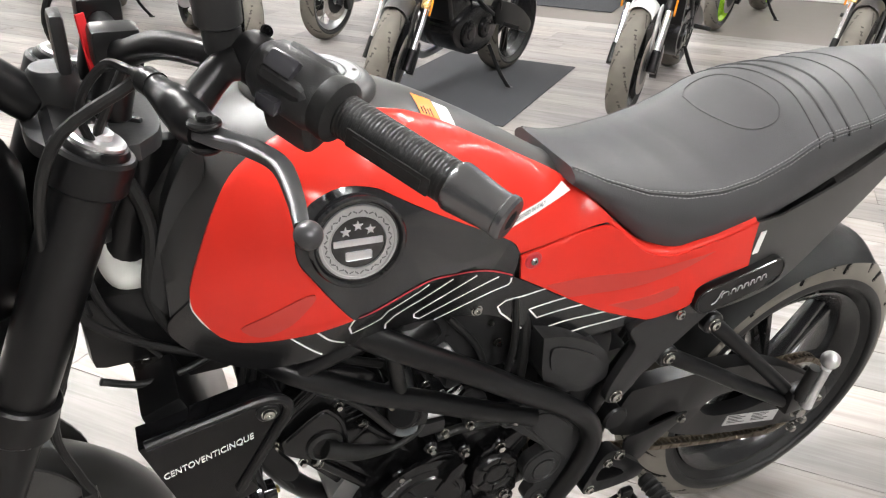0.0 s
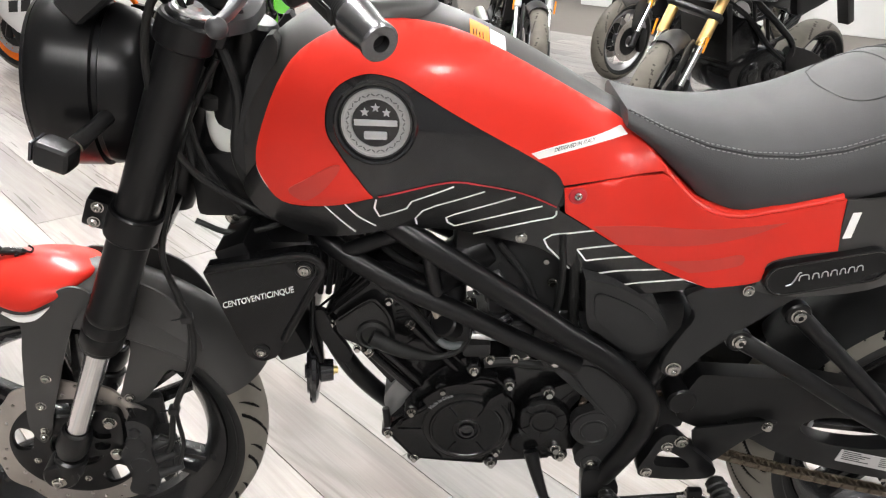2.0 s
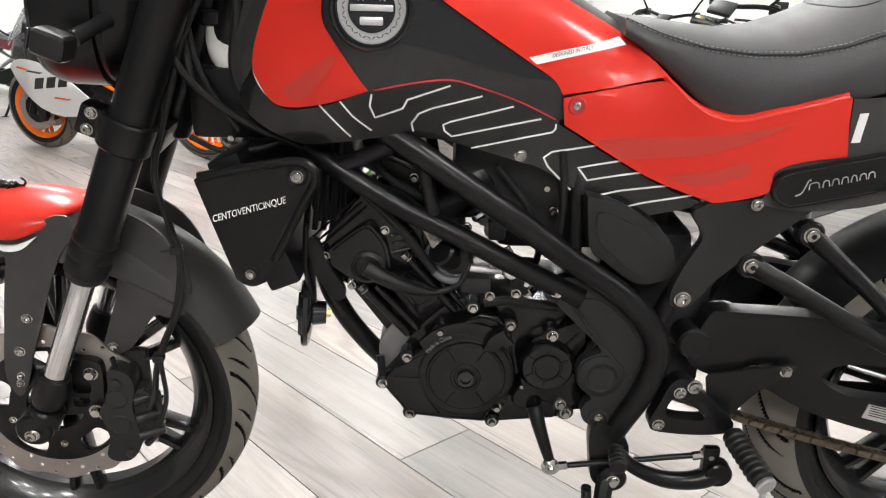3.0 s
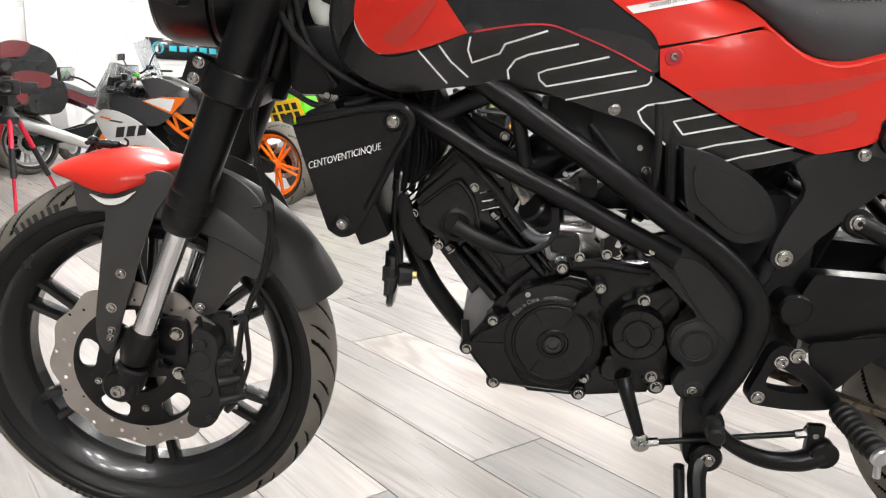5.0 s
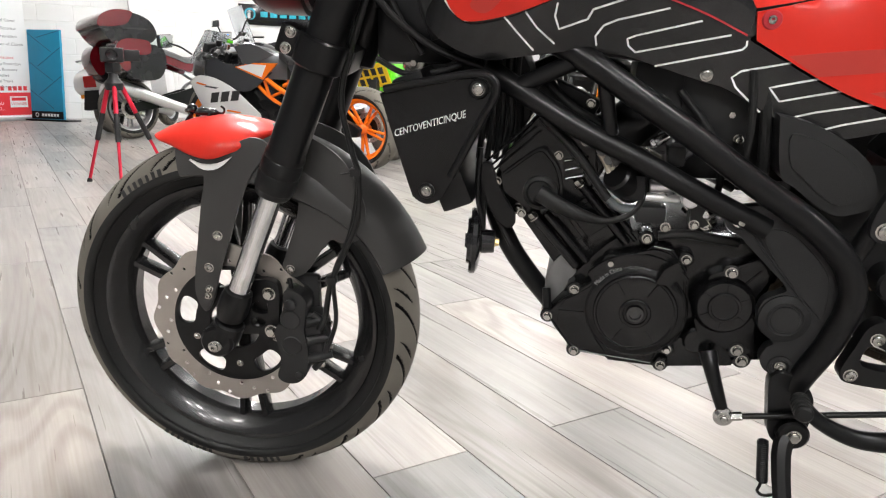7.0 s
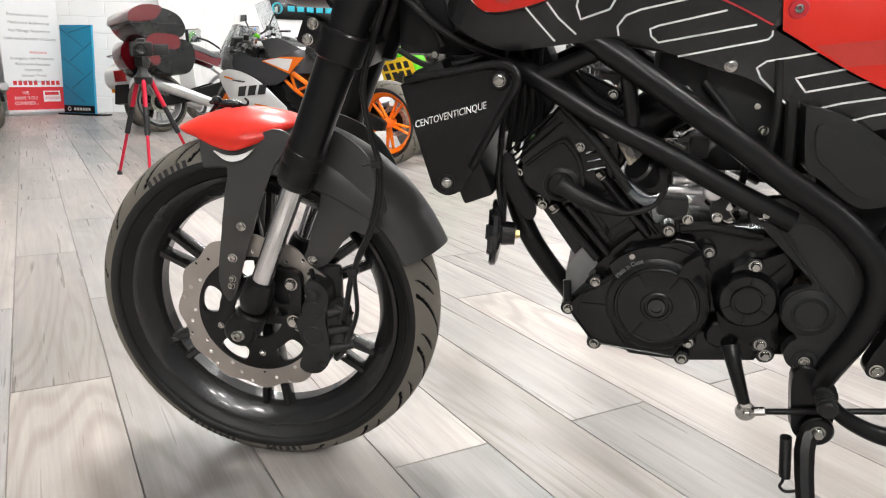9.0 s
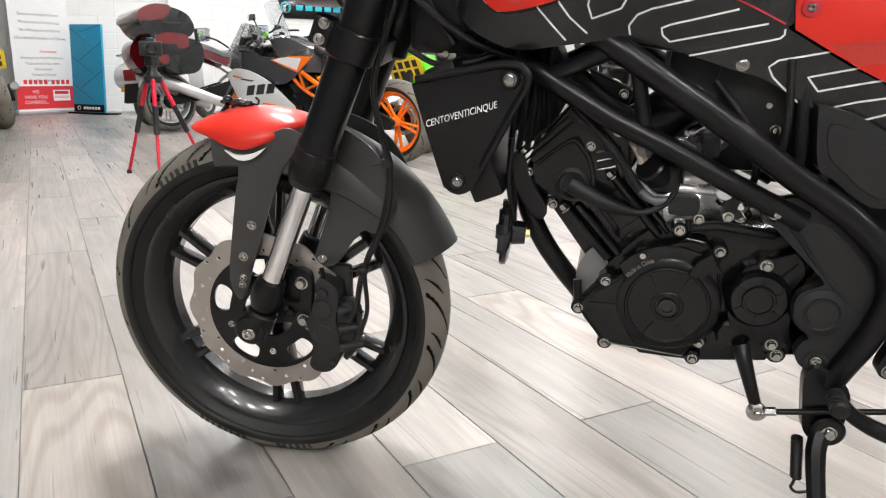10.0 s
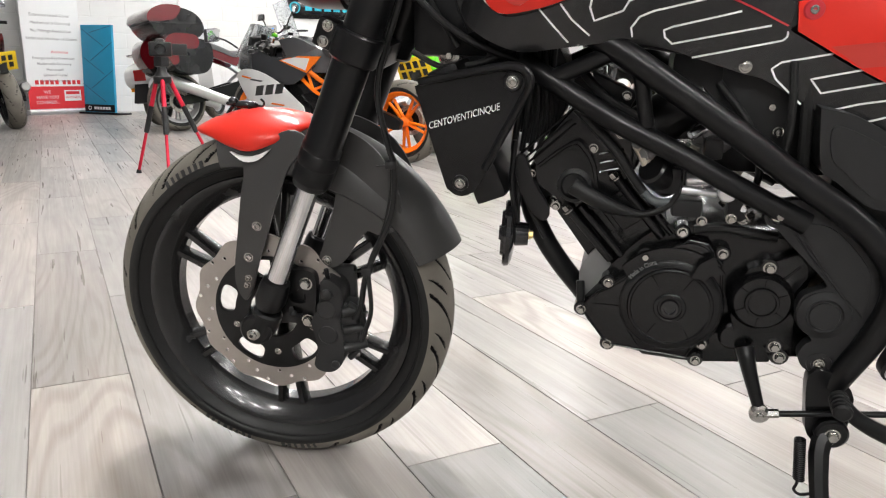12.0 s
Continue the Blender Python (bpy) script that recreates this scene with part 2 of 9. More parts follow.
def tube(bm, pts, r, segs=12, steps=6, cap=True):
    """A tube along a smooth line; r is a radius or a list of radii at the points."""
    line = smooth_line(pts, steps) if steps > 1 else [Vector(p) for p in pts]
    radii = r if isinstance(r, (list, tuple)) else [r] * len(pts)
    n = len(line)
    rings, up = [], None
    for i, p in enumerate(line):
        d = (line[min(i + 1, n - 1)] - line[max(i - 1, 0)]).normalized()
        if up is None:
            up = d.orthogonal().normalized()
        up = (up - d * up.dot(d)).normalized()
        w = d.cross(up)
        f = i / (n - 1) * (len(radii) - 1)
        k = min(int(f), len(radii) - 2)
        rad = radii[k] + (radii[k + 1] - radii[k]) * (f - k)
        rings.append([bm.verts.new(p + (up * math.cos(a) + w * math.sin(a)) * rad) for a in (s * math.tau / segs for s in range(segs))])
    for p, q in zip(rings, rings[1:]):
        for k in range(segs):
            j = (k + 1) % segs
            bm.faces.new((p[k], p[j], q[j], q[k]))
    if cap:
        bm.faces.new(rings[0][::-1])
        bm.faces.new(rings[-1])
    return bm


def flat_fill(outline, holes=(), grid=0.0):
    """Triangles that fill a 2D outline with holes, with inner points on a grid."""
    from mathutils.geometry import delaunay_2d_cdt
    pts, edges = [], []
    for loop in (outline, *holes):
        n = len(pts)
        pts += [Vector((p[0], p[1])) for p in loop]
        edges += [(n + i, n + (i + 1) % len(loop)) for i in range(len(loop))]
    if grid:
        xs, ys = [p[0] for p in outline], [p[1] for p in outline]
        y, row = min(ys) + grid * 0.5, 0
        while y < max(ys):
            x = min(xs) + grid * (0.25 if row % 2 else 0.75)
            while x < max(xs):
                if all((Vector((x, y)) - p).length > grid * 0.45 for p in pts[: len(outline)]):
                    pts.append(Vector((x, y)))
                x += grid
            y, row = y + grid * 0.87, row + 1
    v, _, f, *_ = delaunay_2d_cdt(pts, edges, [], 1, 1e-6)
    loops = [np.array([(p[0], p[1]) for p in loop]) for loop in (outline, *holes)]
    mids = np.array([[sum(v[i].x for i in t) / 3, sum(v[i].y for i in t) / 3] for t in f])
    odd = np.zeros(len(mids), bool)
    for lp in loops:
        for a, b in zip(lp, np.roll(lp, -1, 0)):
            cross = (a[1] > mids[:, 1]) != (b[1] > mids[:, 1])
            with np.errstate(divide="ignore", invalid="ignore"):
                at = (b[0] - a[0]) * (mids[:, 1] - a[1]) / (b[1] - a[1]) + a[0]
            odd ^= cross & (mids[:, 0] < at)
    return v, [list(t) for t, o in zip(f, odd) if o]


def slab(bm, outline, y0, y1, holes=(), bevel=0.0, grid=0.0, bend=None):
    """A plate with its outline in x and z, from y0 (towards the left side) to y1; bend adds to y."""
    bend = bend or (lambda x, z: 0.0)
    v, f = flat_fill(outline, holes, grid)
    sides = []
    cx, cz = sum(p[0] for p in outline) / len(outline), sum(p[1] for p in outline) / len(outline)
    for y in (y0, y1):
        sides.append([bm.verts.new((p.x, y + bend(p.x, p.y), p.y)) for p in v])
    edges = {}
    for tri in f:
        for a, b in zip(tri, tri[1:] + tri[:1]):
            edges[(a, b)] = edges.get((b, a), 0) or 1
            if (b, a) in edges:
                edges[(a, b)] = edges[(b, a)] = 2
    faces = []
    flip = y1 > y0
    for tri in f:
        faces.append(bm.faces.new([sides[0][i] for i in (tri if flip else tri[::-1])]))
        bm.faces.new([sides[1][i] for i in (tri[::-1] if flip else tri)])
    rim = []
    for (a, b), n in edges.items():
        if n == 1:
            quad = (sides[0][b], sides[0][a], sides[1][a], sides[1][b])
            bm.faces.new(quad if flip else quad[::-1])
            e = bm.edges.get((sides[0][a], sides[0][b]))
            if e:
                rim.append(e)
    if bevel:
        bmesh.ops.bevel(bm, geom=rim, offset=bevel, segments=2, affect="EDGES", profile=0.6, clamp_overlap=True)
    return bm


def ring2(cx, cz, r, n=24, r2=None):
    return [(cx + r * math.cos(k * math.tau / n), cz + (r2 or r) * math.sin(k * math.tau / n)) for k in range(n)]


def round_line(pts, steps=5):
    """A closed smooth outline through 2D points; a point given twice stays a corner."""
    out, n, i = [], len(pts), 0
    runs, run = [], []
    corners = [k for k in range(n) if pts[k] == pts[(k + 1) % n]]
    if not corners:
        return [(p.x, p.y) for p in smooth_line([(*p, 0) for p in pts], steps, True)]
    k0 = (corners[0] + 1) % n
    order = [pts[(k0 + k) % n] for k in range(n)] + [pts[k0]]
    run = [order[0]]
    for p in order[1:]:
        if p == run[-1]:
            if len(run) > 1:
                out += [(q.x, q.y) for q in smooth_line([(*r, 0) for r in run], steps)[:-1]]
            run = [p]
        else:
            run.append(p)
    if len(run) > 1:
        out += [(q.x, q.y) for q in smooth_line([(*r, 0) for r in run], steps)[:-1]]
    return out


def bolt(bm, p, n=(0, -1, 0), r=0.007, h=0.005):
    """A domed socket bolt with a washer face, at p, whose head looks along n."""
    p, n, r = Vector(p), Vector(n).normalized(), r * 0.85
    return lathe(bm, [(0, r * 1.25), (h * 0.2, r * 1.25), (h * 0.25, r), (h * 0.8, r * 0.95), (h, r * 0.7), (h, r * 0.42), (h * 0.5, r * 0.4), (h * 0.5, 0)], aim(p, p + n), 12)


def hexnut(bm, p, n=(0, -1, 0), r=0.009, h=0.007):
    p, n, r = Vector(p), Vector(n).normalized(), r * 0.78
    lathe(bm, [(0, r * 1.35), (h * 0.18, r * 1.35), (h * 0.2, r * 1.0)], aim(p, p + n), 16)
    return lathe(bm, [(h * 0.2, r), (h * 0.85, r), (h, r * 0.85), (h, 0)], aim(p, p + n), 6)


def lettering(text, size, material, name, parent, place, depth=0.0006, shear=0.0, label="", width=None):
    """Raised lettering in the built-in font; place maps its plane (x, y) to the parent."""
    cu = bpy.data.curves.new(name, "FONT")
    cu.body, cu.size, cu.shear, cu.extrude = text, size, shear, depth
    cu.align_x, cu.align_y, cu.resolution_u = "CENTER", "CENTER", 3
    tmp = bpy.data.objects.new(name, cu)
    me = bpy.data.meshes.new_from_object(tmp)
    bpy.data.objects.remove(tmp)
    me.name = name
    xs = [v.co.x for v in me.vertices]
    k = width / (max(xs) - min(xs)) if width else 1.0
    for v in me.vertices:
        v.co = place(v.co.x * k, v.co.y, v.co.z)
    me.materials.clear()
    me.materials.append(material)
    ob = new(name, me)
    ob.parent = parent
    return tagged(ob, label)

# ---- the showroom ----
S0, S1, V0, V1, HIGH = -6.0, 10.75, -5.5, 9.4, 3.6


def wall(name, s0, s1, v0, v1, label, paint=WALLPAINT):
    bm = box(bmesh.new(), (s0, v0, 0), (s1, v1, HIGH))
    ob = part(name, bm, paint, smooth=0)
    ob.matrix_basis = ROOM
    return tagged(ob, label, "wall", kind="structure")


# east and south walls are unseen; their grey keeps gloss reflections dark
UNSEENGREY = mat("unseen_wall_grey", (0.18, 0.18, 0.185), 0.7, vary=0.05, bump=0.4, bscale=160)
wall_west = wall("wall_west", S1, S1 + 0.2, V0 - 0.2, V1 + 0.2, "white painted blockwork wall behind the display bikes")
wall("wall_east", S0 - 0.2, S0, V0 - 0.2, V1 + 0.2, "unseen plain grey wall, dark to keep reflections dark", UNSEENGREY)
wall("wall_south", S0, S1, V0 - 0.2, V0, "unseen plain grey wall, dark to keep reflections dark", UNSEENGREY)
wall("wall_north", S0, S1, V1, V1 + 0.2, "plain white painted showroom wall")
# painted blocks of the wall behind the bikes, each a little proud of its joints
block = bmesh.new()
box(block, (-0.006, 0.004, 0.004), (0.0, 0.436, 0.211), 0.003, segs=1)
block_me = part("block", block, WALLPAINT, wall_west, smooth=0)
block_data = block_me.data
bpy.data.objects.remove(block_me)
for r in range(13):
    for c in range(20):
        ob = new("block", block_data)
        ob.parent = wall_west
        ob.location = (S1, 1.0 - 4.6 + (c + 0.5 * (r % 2)) * 0.44, r * 0.215)
ceiling = tagged(part("ceiling", box(bmesh.new(), (S0 - 0.2, V0 - 0.2, HIGH), (S1 + 0.2, V1 + 0.2, HIGH + 0.15)), CEILPAINT, smooth=0), "white showroom ceiling", "ceiling", kind="structure")
ceiling.matrix_basis = ROOM
sub = tagged(part("floor", box(bmesh.new(), (S0 - 0.4, V0 - 0.4, -0.1), (S1 + 0.4, V1 + 0.4, -0.004)), JOINT, smooth=0), "grey wood-effect laminate floor with staggered planks", "floor", kind="structure")
sub.matrix_basis = pose(-0.316, -0.018, 0, 0, 0, 1.3) @ pose(0.316, 0.018, 0) @ ROOM
rail = bmesh.new()
box(rail, (S1 - 0.09, V0, 2.42), (S1 - 0.008, V1, 2.50), 0.006)
box(rail, (S1 - 0.05, V0, 2.502), (S1 - 0.008, V1, 2.56), 0.004)
rail = tagged(part("trim", rail, WALLPAINT), "white painted trunking along the block wall", "trunking", kind="structure")
rail.matrix_basis = ROOM

# ceiling lights: rows of unseen square LED panels
LEDGLOW = mat("led_diffuser", (0.9, 0.9, 0.9), 0.5, emit=((1.0, 0.988, 0.965), 84.0))
LEDBODY = mat("white_steel_housing", (0.8, 0.8, 0.8), 0.4)
batten = thing("ceiling_light", Matrix(), "unseen square white LED panel light added under the ceiling", "ceiling light", "ceiling lights")
part("housing", box(bmesh.new(), (-0.23, -0.23, 0.035), (0.23, 0.23, 0.08), 0.008), LEDBODY, batten)
part("diffuser", box(bmesh.new(), (-0.21, -0.21, 0.0), (0.21, 0.21, 0.0345), 0.012), LEDGLOW, batten)
AISLE = [(s_, 0.7) for s_ in (-2.6, 4.2, 7.0, 9.4)] + [(s_, -0.1) for s_ in (0.9, 1.45, 2.0)]
BACK = [(-4.4 + i * 3.2, v) for v in (3.4, 6.1) for i in range(5)]
# rows at v -3.6 and -2.2 are added fill for the bike's near side
for k, (s_, v) in enumerate(AISLE + BACK + [(s_, -3.6) for s_ in (-5.0, -3.6, -2.2)] + [(s_, -2.2) for s_ in (-5.2, -4.0)]):
    m = Matrix.Translation(ROOM @ Vector((s_, v, HIGH - 0.078))) @ pose(0, 0, 0, 0, 0, 54.8)
    if k == 0:
        batten.matrix_basis = m
    else:
        copy_thing(batten, m)

# ---- the red motorcycle ----
BIKE = pose(-0.6443, -0.1998, 0.0, 6.0, 0, 13.8)
FRONT = pose(-0.6488, -0.1943, 0.0, 7.3, 0, 18.5)
STEER = BIKE.inverted() @ FRONT
bike = thing("motorcycle", BIKE, "red and black naked motorcycle leaning on its side stand", "motorcycle")
R_F, R_R = 0.293, 0.310
HUB = Vector((0, 0, R_F))


def interp(x, xs, ys):
    return float(np.interp(x, xs, ys))


WIDE_X = (0.30, 0.33, 0.38, 0.44, 0.50, 0.57, 0.65, 0.72, 0.80, 0.87, 0.93, 1.0, 1.07, 1.15, 1.30, 1.5)
WIDE_Y = (0.060, 0.080, 0.112, 0.141, 0.154, 0.137, 0.107, 0.086, 0.092, 0.110, 0.125, 0.136, 0.138, 0.135, 0.115, 0.07)
TOP_X = (0.30, 0.34, 0.40, 0.45, 0.50, 0.55, 0.60, 0.65, 0.70, 0.75, 0.80, 0.85)
TOP_Z = (0.86, 0.915, 0.965, 0.985, 0.992, 0.987, 0.972, 0.950, 0.925, 0.897, 0.868, 0.845)
SMX = np.linspace(0.28, 1.5, 245)


def softened(xs, ys, w=17):
    """A smooth curve through the given places."""
    line = smooth_line([(a, b, 0) for a, b in zip(xs, ys)], 10)
    y = np.interp(SMX, [p.x for p in line], [p.y for p in line])
    k = np.hanning(w + 2)[1:-1]
    return np.convolve(np.pad(y, w // 2, mode="edge"), k / k.sum(), mode="valid")


WIDE_S, TOP_S = softened(WIDE_X, WIDE_Y), softened(TOP_X, TOP_Z)


def tuck(x, z):
    """How far the lower cover draws in below the knee line."""
    return interp(x, (0.34, 0.42, 0.47, 0.50, 0.55, 0.62, 0.69, 0.75), (0.0, 0.22, 0.36, 0.50, 0.48, 0.32, 0.13, 0.0)) * max(0.0, 0.795 - z)


def lowered(pts):
    """Points of the side view moved down by the cover's draw."""
    return [(x, z - 0.5 * tuck(x, z)) for x, z in pts]


def half_width(x, z):
    """Half the body's width at a place of its side view."""
    b = interp(x, SMX, WIDE_S) - tuck(x, z)
    if x < 0.92:
        zt = interp(x, SMX, TOP_S)
        zs = zt - 0.16
        if z > zs:
            crown = max(0.0, 1 - ((z - zs) / (zt - zs)) ** 2.6) ** 0.55
            fade = min(1.0, max(0.0, (x - 0.79) / 0.13))
            fade = fade * fade * (3 - 2 * fade)
            b *= crown + (1 - crown) * fade
    return b


def skin(bm, outline, off, thick=0.004, grid=0.009, side=-1, holes=(), edge=0.003):
    """A body panel that follows the body's side, proud of it by off, with a turned-in rim."""
    v, f = flat_fill(outline, holes, grid)
    outer = [bm.verts.new((p.x, side * (half_width(p.x, p.y) + off), p.y)) for p in v]
    inner = [bm.verts.new((p.x, side * (half_width(p.x, p.y) + off - thick), p.y)) for p in v]
    seen = {}
    for tri in f:
        for a, b in zip(tri, tri[1:] + tri[:1]):
            seen[(a, b)] = True
    for tri in f:
        bm.faces.new([outer[i] for i in (tri if side < 0 else tri[::-1])])
        bm.faces.new([inner[i] for i in (tri[::-1] if side < 0 else tri)])
    rim = []
    for a, b in seen:
        if (b, a) not in seen:
            q = (outer[b], outer[a], inner[a], inner[b])
            bm.faces.new(q if side < 0 else q[::-1])
            rim.append(bm.edges.get((outer[a], outer[b])))
    return bm


def both(name, outline, off, material, label="", holes=(), thick=0.004, grid=0.009):
    for side in (-1, 1):
        part(name, skin(bmesh.new(), outline, off, thick, grid, side, holes), material, bike, label, smooth=40)


# tank body: the matt shell under the coloured panels
core = bmesh.new()
xs = [0.335 + i * 0.0121 for i in range(40)]
rings = []
for i, x in enumerate(xs):
    zt = interp(x, SMX, TOP_S)
    zb = interp(x, (0.33, 0.40, 0.5, 0.6, 0.72, 0.80), (0.775, 0.735, 0.74, 0.735, 0.74, 0.79))
    ring = []
    for k in range(25):
        a = k / 24
        z = zb + (zt - zb) * math.sin(a * math.pi / 2) ** 0.8 if k < 24 else zt
        ring.append((z, max(0.0, half_width(x, z) - 0.002) if k < 24 else 0.0))
    loop = [core.verts.new((x, -y, z)) for z, y in ring] + [core.verts.new((x, y, z)) for z, y in ring[-2::-1]]
    rings.append(loop)
for p, q in zip(rings, rings[1:]):
    for k in range(len(p) - 1):
        core.faces.new((p[k], p[k + 1], q[k + 1], q[k]))
core.faces.new(rings[0])
core.faces.new(rings[-1][::-1])
bmesh.ops.recalc_face_normals(core, faces=core.faces)
part("tank", core, GREY_MATT, bike, "matt charcoal fuel tank shell", smooth=50)

RED_LINE = round_line([(0.5, 0.792), (0.5, 0.792), (0.44, 0.772), (0.385, 0.766), (0.36, 0.793), (0.354, 0.813), (0.361, 0.845), (0.385, 0.903), (0.413, 0.941), (0.459, 0.967), (0.517, 0.977),
                       (0.577, 0.968), (0.629, 0.948), (0.678, 0.923), (0.737, 0.891), (0.80, 0.857), (0.811, 0.848), (0.854, 0.813), (0.853, 0.806), (0.853, 0.806), (0.807, 0.794), (0.733, 0.781), (0.733, 0.781),
                       (0.721, 0.799), (0.687, 0.822), (0.623, 0.864), (0.551, 0.912), (0.526, 0.926), (0.495, 0.931), (0.466, 0.92), (0.45, 0.899), (0.448, 0.869), (0.462, 0.845), (0.487, 0.809)], 4)
both("tank_side_panel", RED_LINE, 0.006, RED, "gloss red tank side panel")
KNEE = round_line([(0.5, 0.792), (0.5, 0.792), (0.487, 0.809), (0.462, 0.845), (0.448, 0.869), (0.45, 0.899), (0.466, 0.92), (0.495, 0.931), (0.526, 0.926), (0.551, 0.912), (0.623, 0.864), (0.687, 0.822), (0.721, 0.799),
                   (0.733, 0.781), (0.729, 0.751), (0.729, 0.751), (0.676, 0.775), (0.626, 0.794), (0.592, 0.803), (0.539, 0.799)], 4)
both("knee_panel", KNEE, 0.004, GREY_GLOSS, "gloss charcoal knee panel")
LOWER = lowered(round_line([(0.354, 0.809), (0.354, 0.809), (0.331, 0.775), (0.337, 0.754), (0.366, 0.736), (0.412, 0.726), (0.464, 0.735), (0.519, 0.744), (0.579, 0.738), (0.629, 0.722), (0.685, 0.700), (0.713, 0.689), (0.775, 0.65),
                    (0.826, 0.628), (0.922, 0.655), (0.922, 0.655), (0.878, 0.667), (0.81, 0.699), (0.736, 0.742), (0.729, 0.751), (0.676, 0.775), (0.626, 0.794), (0.592, 0.803), (0.539, 0.799), (0.5, 0.792), (0.44, 0.772), (0.385, 0.766)], 4))
both("lower_cover", LOWER, 0.002, BLACK_COVER, "black lower tank cover with white line decals")
RSIDE = round_line([(0.734, 0.777), (0.734, 0.777), (0.853, 0.802), (0.853, 0.802), (0.865, 0.796), (0.90, 0.768), (0.939, 0.761), (0.982, 0.773), (1.06, 0.795), (1.06, 0.795), (1.063, 0.761), (1.069, 0.725), (1.069, 0.725),
                    (1.016, 0.716), (0.988, 0.702), (0.984, 0.676), (0.926, 0.658), (0.926, 0.658), (0.841, 0.686), (0.738, 0.744), (0.738, 0.744)], 4)
both("side_panel", RSIDE, 0.007, RED, "gloss red side panel under the seat")
TAIL = round_line([(1.063, 0.793), (1.063, 0.793), (1.10, 0.795), (1.133, 0.804), (1.24, 0.830), (1.36, 0.866), (1.46, 0.900), (1.47, 0.875), (1.47, 0.875), (1.36, 0.81), (1.25, 0.74), (1.155, 0.675), (1.05, 0.655), (0.985, 0.66), (0.985, 0.676), (0.99, 0.702), (1.016, 0.715), (1.069, 0.723), (1.069, 0.723)], 4)
both("tail_cover", TAIL, 0.004, GREY_MATT, "matt charcoal tail cover")


# ---- wheels ----
def tyre_mesh(bm, m, R, width, rim, grooves=18, depth=0.0018, segs=900, bands=72, gap=1.35, fine=True):
    """A tyre about the y axis of m, with long slanted tread cuts; its faces take sidewall rubber, tread rubber and the
    darkened groove shade.
    """
    w, prof = width / 2, []
    prof += [(-0.62 * w, rim - 0.004), (-0.70 * w, rim + 0.002), (-0.78 * w, rim + 0.010), (-0.86 * w, rim + 0.014), (-0.875 * w, rim + 0.0160), (-0.90 * w, rim + 0.0160), (-0.95 * w, rim + 0.0175), (-0.985 * w, rim + 0.0205)]
    flank = len(prof)
    for k in range(bands + 1):
        a = -1 + 2 * k / bands
        y = 0.995 * w * math.sin(a * math.pi / 2 * 0.98)
        r = R - (R - rim - 0.022) * (1 - math.cos(a * math.pi / 2 * 0.98)) ** 1.05
        prof.append((y, r))
    prof += [(-p[0], p[1]) for p in prof[flank - 1::-1]]
    rings, cuts = [], []
    for j, (y, r) in enumerate(prof):
        ring, cutrow = [], []
        u, s = abs(y) / w, (1 if y > 0 else -1)
        for k in range(segs):
            a = k / segs * math.tau
            cut = 0.0
            if flank <= j <= flank + bands and 0.06 < u < 0.93:
                turn = a * grooves / math.tau
                ph = (turn + (0.5 if s > 0 else 0.0) - 1.1 * u ** 1.2) % 1.0
                cut = max(cut, 1 - abs(ph - 0.5) / (0.040 * gap * (0.5 + 0.6 * u)))
                ph = (turn + (0.02 if s > 0 else 0.52) - 0.9 * u) % 1.0
                if fine and 0.40 < u < 0.90:
                    cut = max(cut, 1 - abs(ph - 0.5) / (0.004 + 0.030 * gap * math.sin(math.pi * (u - 0.40) / 0.50)))
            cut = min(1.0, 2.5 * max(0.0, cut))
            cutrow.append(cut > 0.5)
            rr = r - depth * cut
            ring.append(bm.verts.new(m @ Vector((rr * math.cos(a), y * (1 - 0.03 * cut), rr * math.sin(a)))))
        rings.append(ring)
        cuts.append(cutrow)
    for i, (p, q) in enumerate(zip(rings, rings[1:])):
        tread = abs(prof[i][0] + prof[i + 1][0]) / (2 * w) < 0.975 and flank <= i < flank + bands
        for k in range(segs):
            j = (k + 1) % segs
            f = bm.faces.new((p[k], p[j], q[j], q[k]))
            # faces in the cuts take the colour that holds the groove's shade
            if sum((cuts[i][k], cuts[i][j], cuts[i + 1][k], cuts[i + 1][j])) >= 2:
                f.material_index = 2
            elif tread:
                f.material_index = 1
    return bm


def ylathe(bm, profile, m, segs=72):
    """Turns (y, radius) pairs about the y axis of m."""
    return lathe(bm, profile, m @ pose(0, 0, 0, 0, 0, 90), segs)


def spoke_blade(bm, m, a0, r0, a1, r1, w0, w1, y0, t0, t1):
    """A cast spoke from hub to rim in the wheel's plane."""
    p0 = Vector((r0 * math.cos(a0), y0, r0 * math.sin(a0)))
    p1 = Vector((r1 * math.cos(a1), y0 * 0.6, r1 * math.sin(a1)))
    d = (p1 - p0).normalized()
    side = d.cross(Vector((0, 1, 0))).normalized()
    quads = []
    for p, w, t in ((p0, w0, t0), (p0.lerp(p1, 0.5), (w0 + w1) * 0.46, (t0 + t1) / 2), (p1, w1, t1)):
        ring = []
        for sx, sy in ((-1, -0.55), (-0.55, -1), (0.55, -1), (1, -0.55), (1, 0.55), (0.55, 1), (-0.55, 1), (-1, 0.55)):
            ring.append(bm.verts.new(m @ (p + side * sx * w / 2 + Vector((0, sy * t / 2, 0)))))
        quads.append(ring)
    for p, q in zip(quads, quads[1:]):
        for k in range(8):
            bm.faces.new((p[k], p[(k + 1) % 8], q[(k + 1) % 8], q[k]))
    bm.faces.new(quads[0][::-1])
    bm.faces.new(quads[-1])


RIMBLACK = mat("black_cast_rim_paint", (0.010, 0.010, 0.0105), 0.26, vary=0.15, coat=0.3, scale=12, spec=0.40)


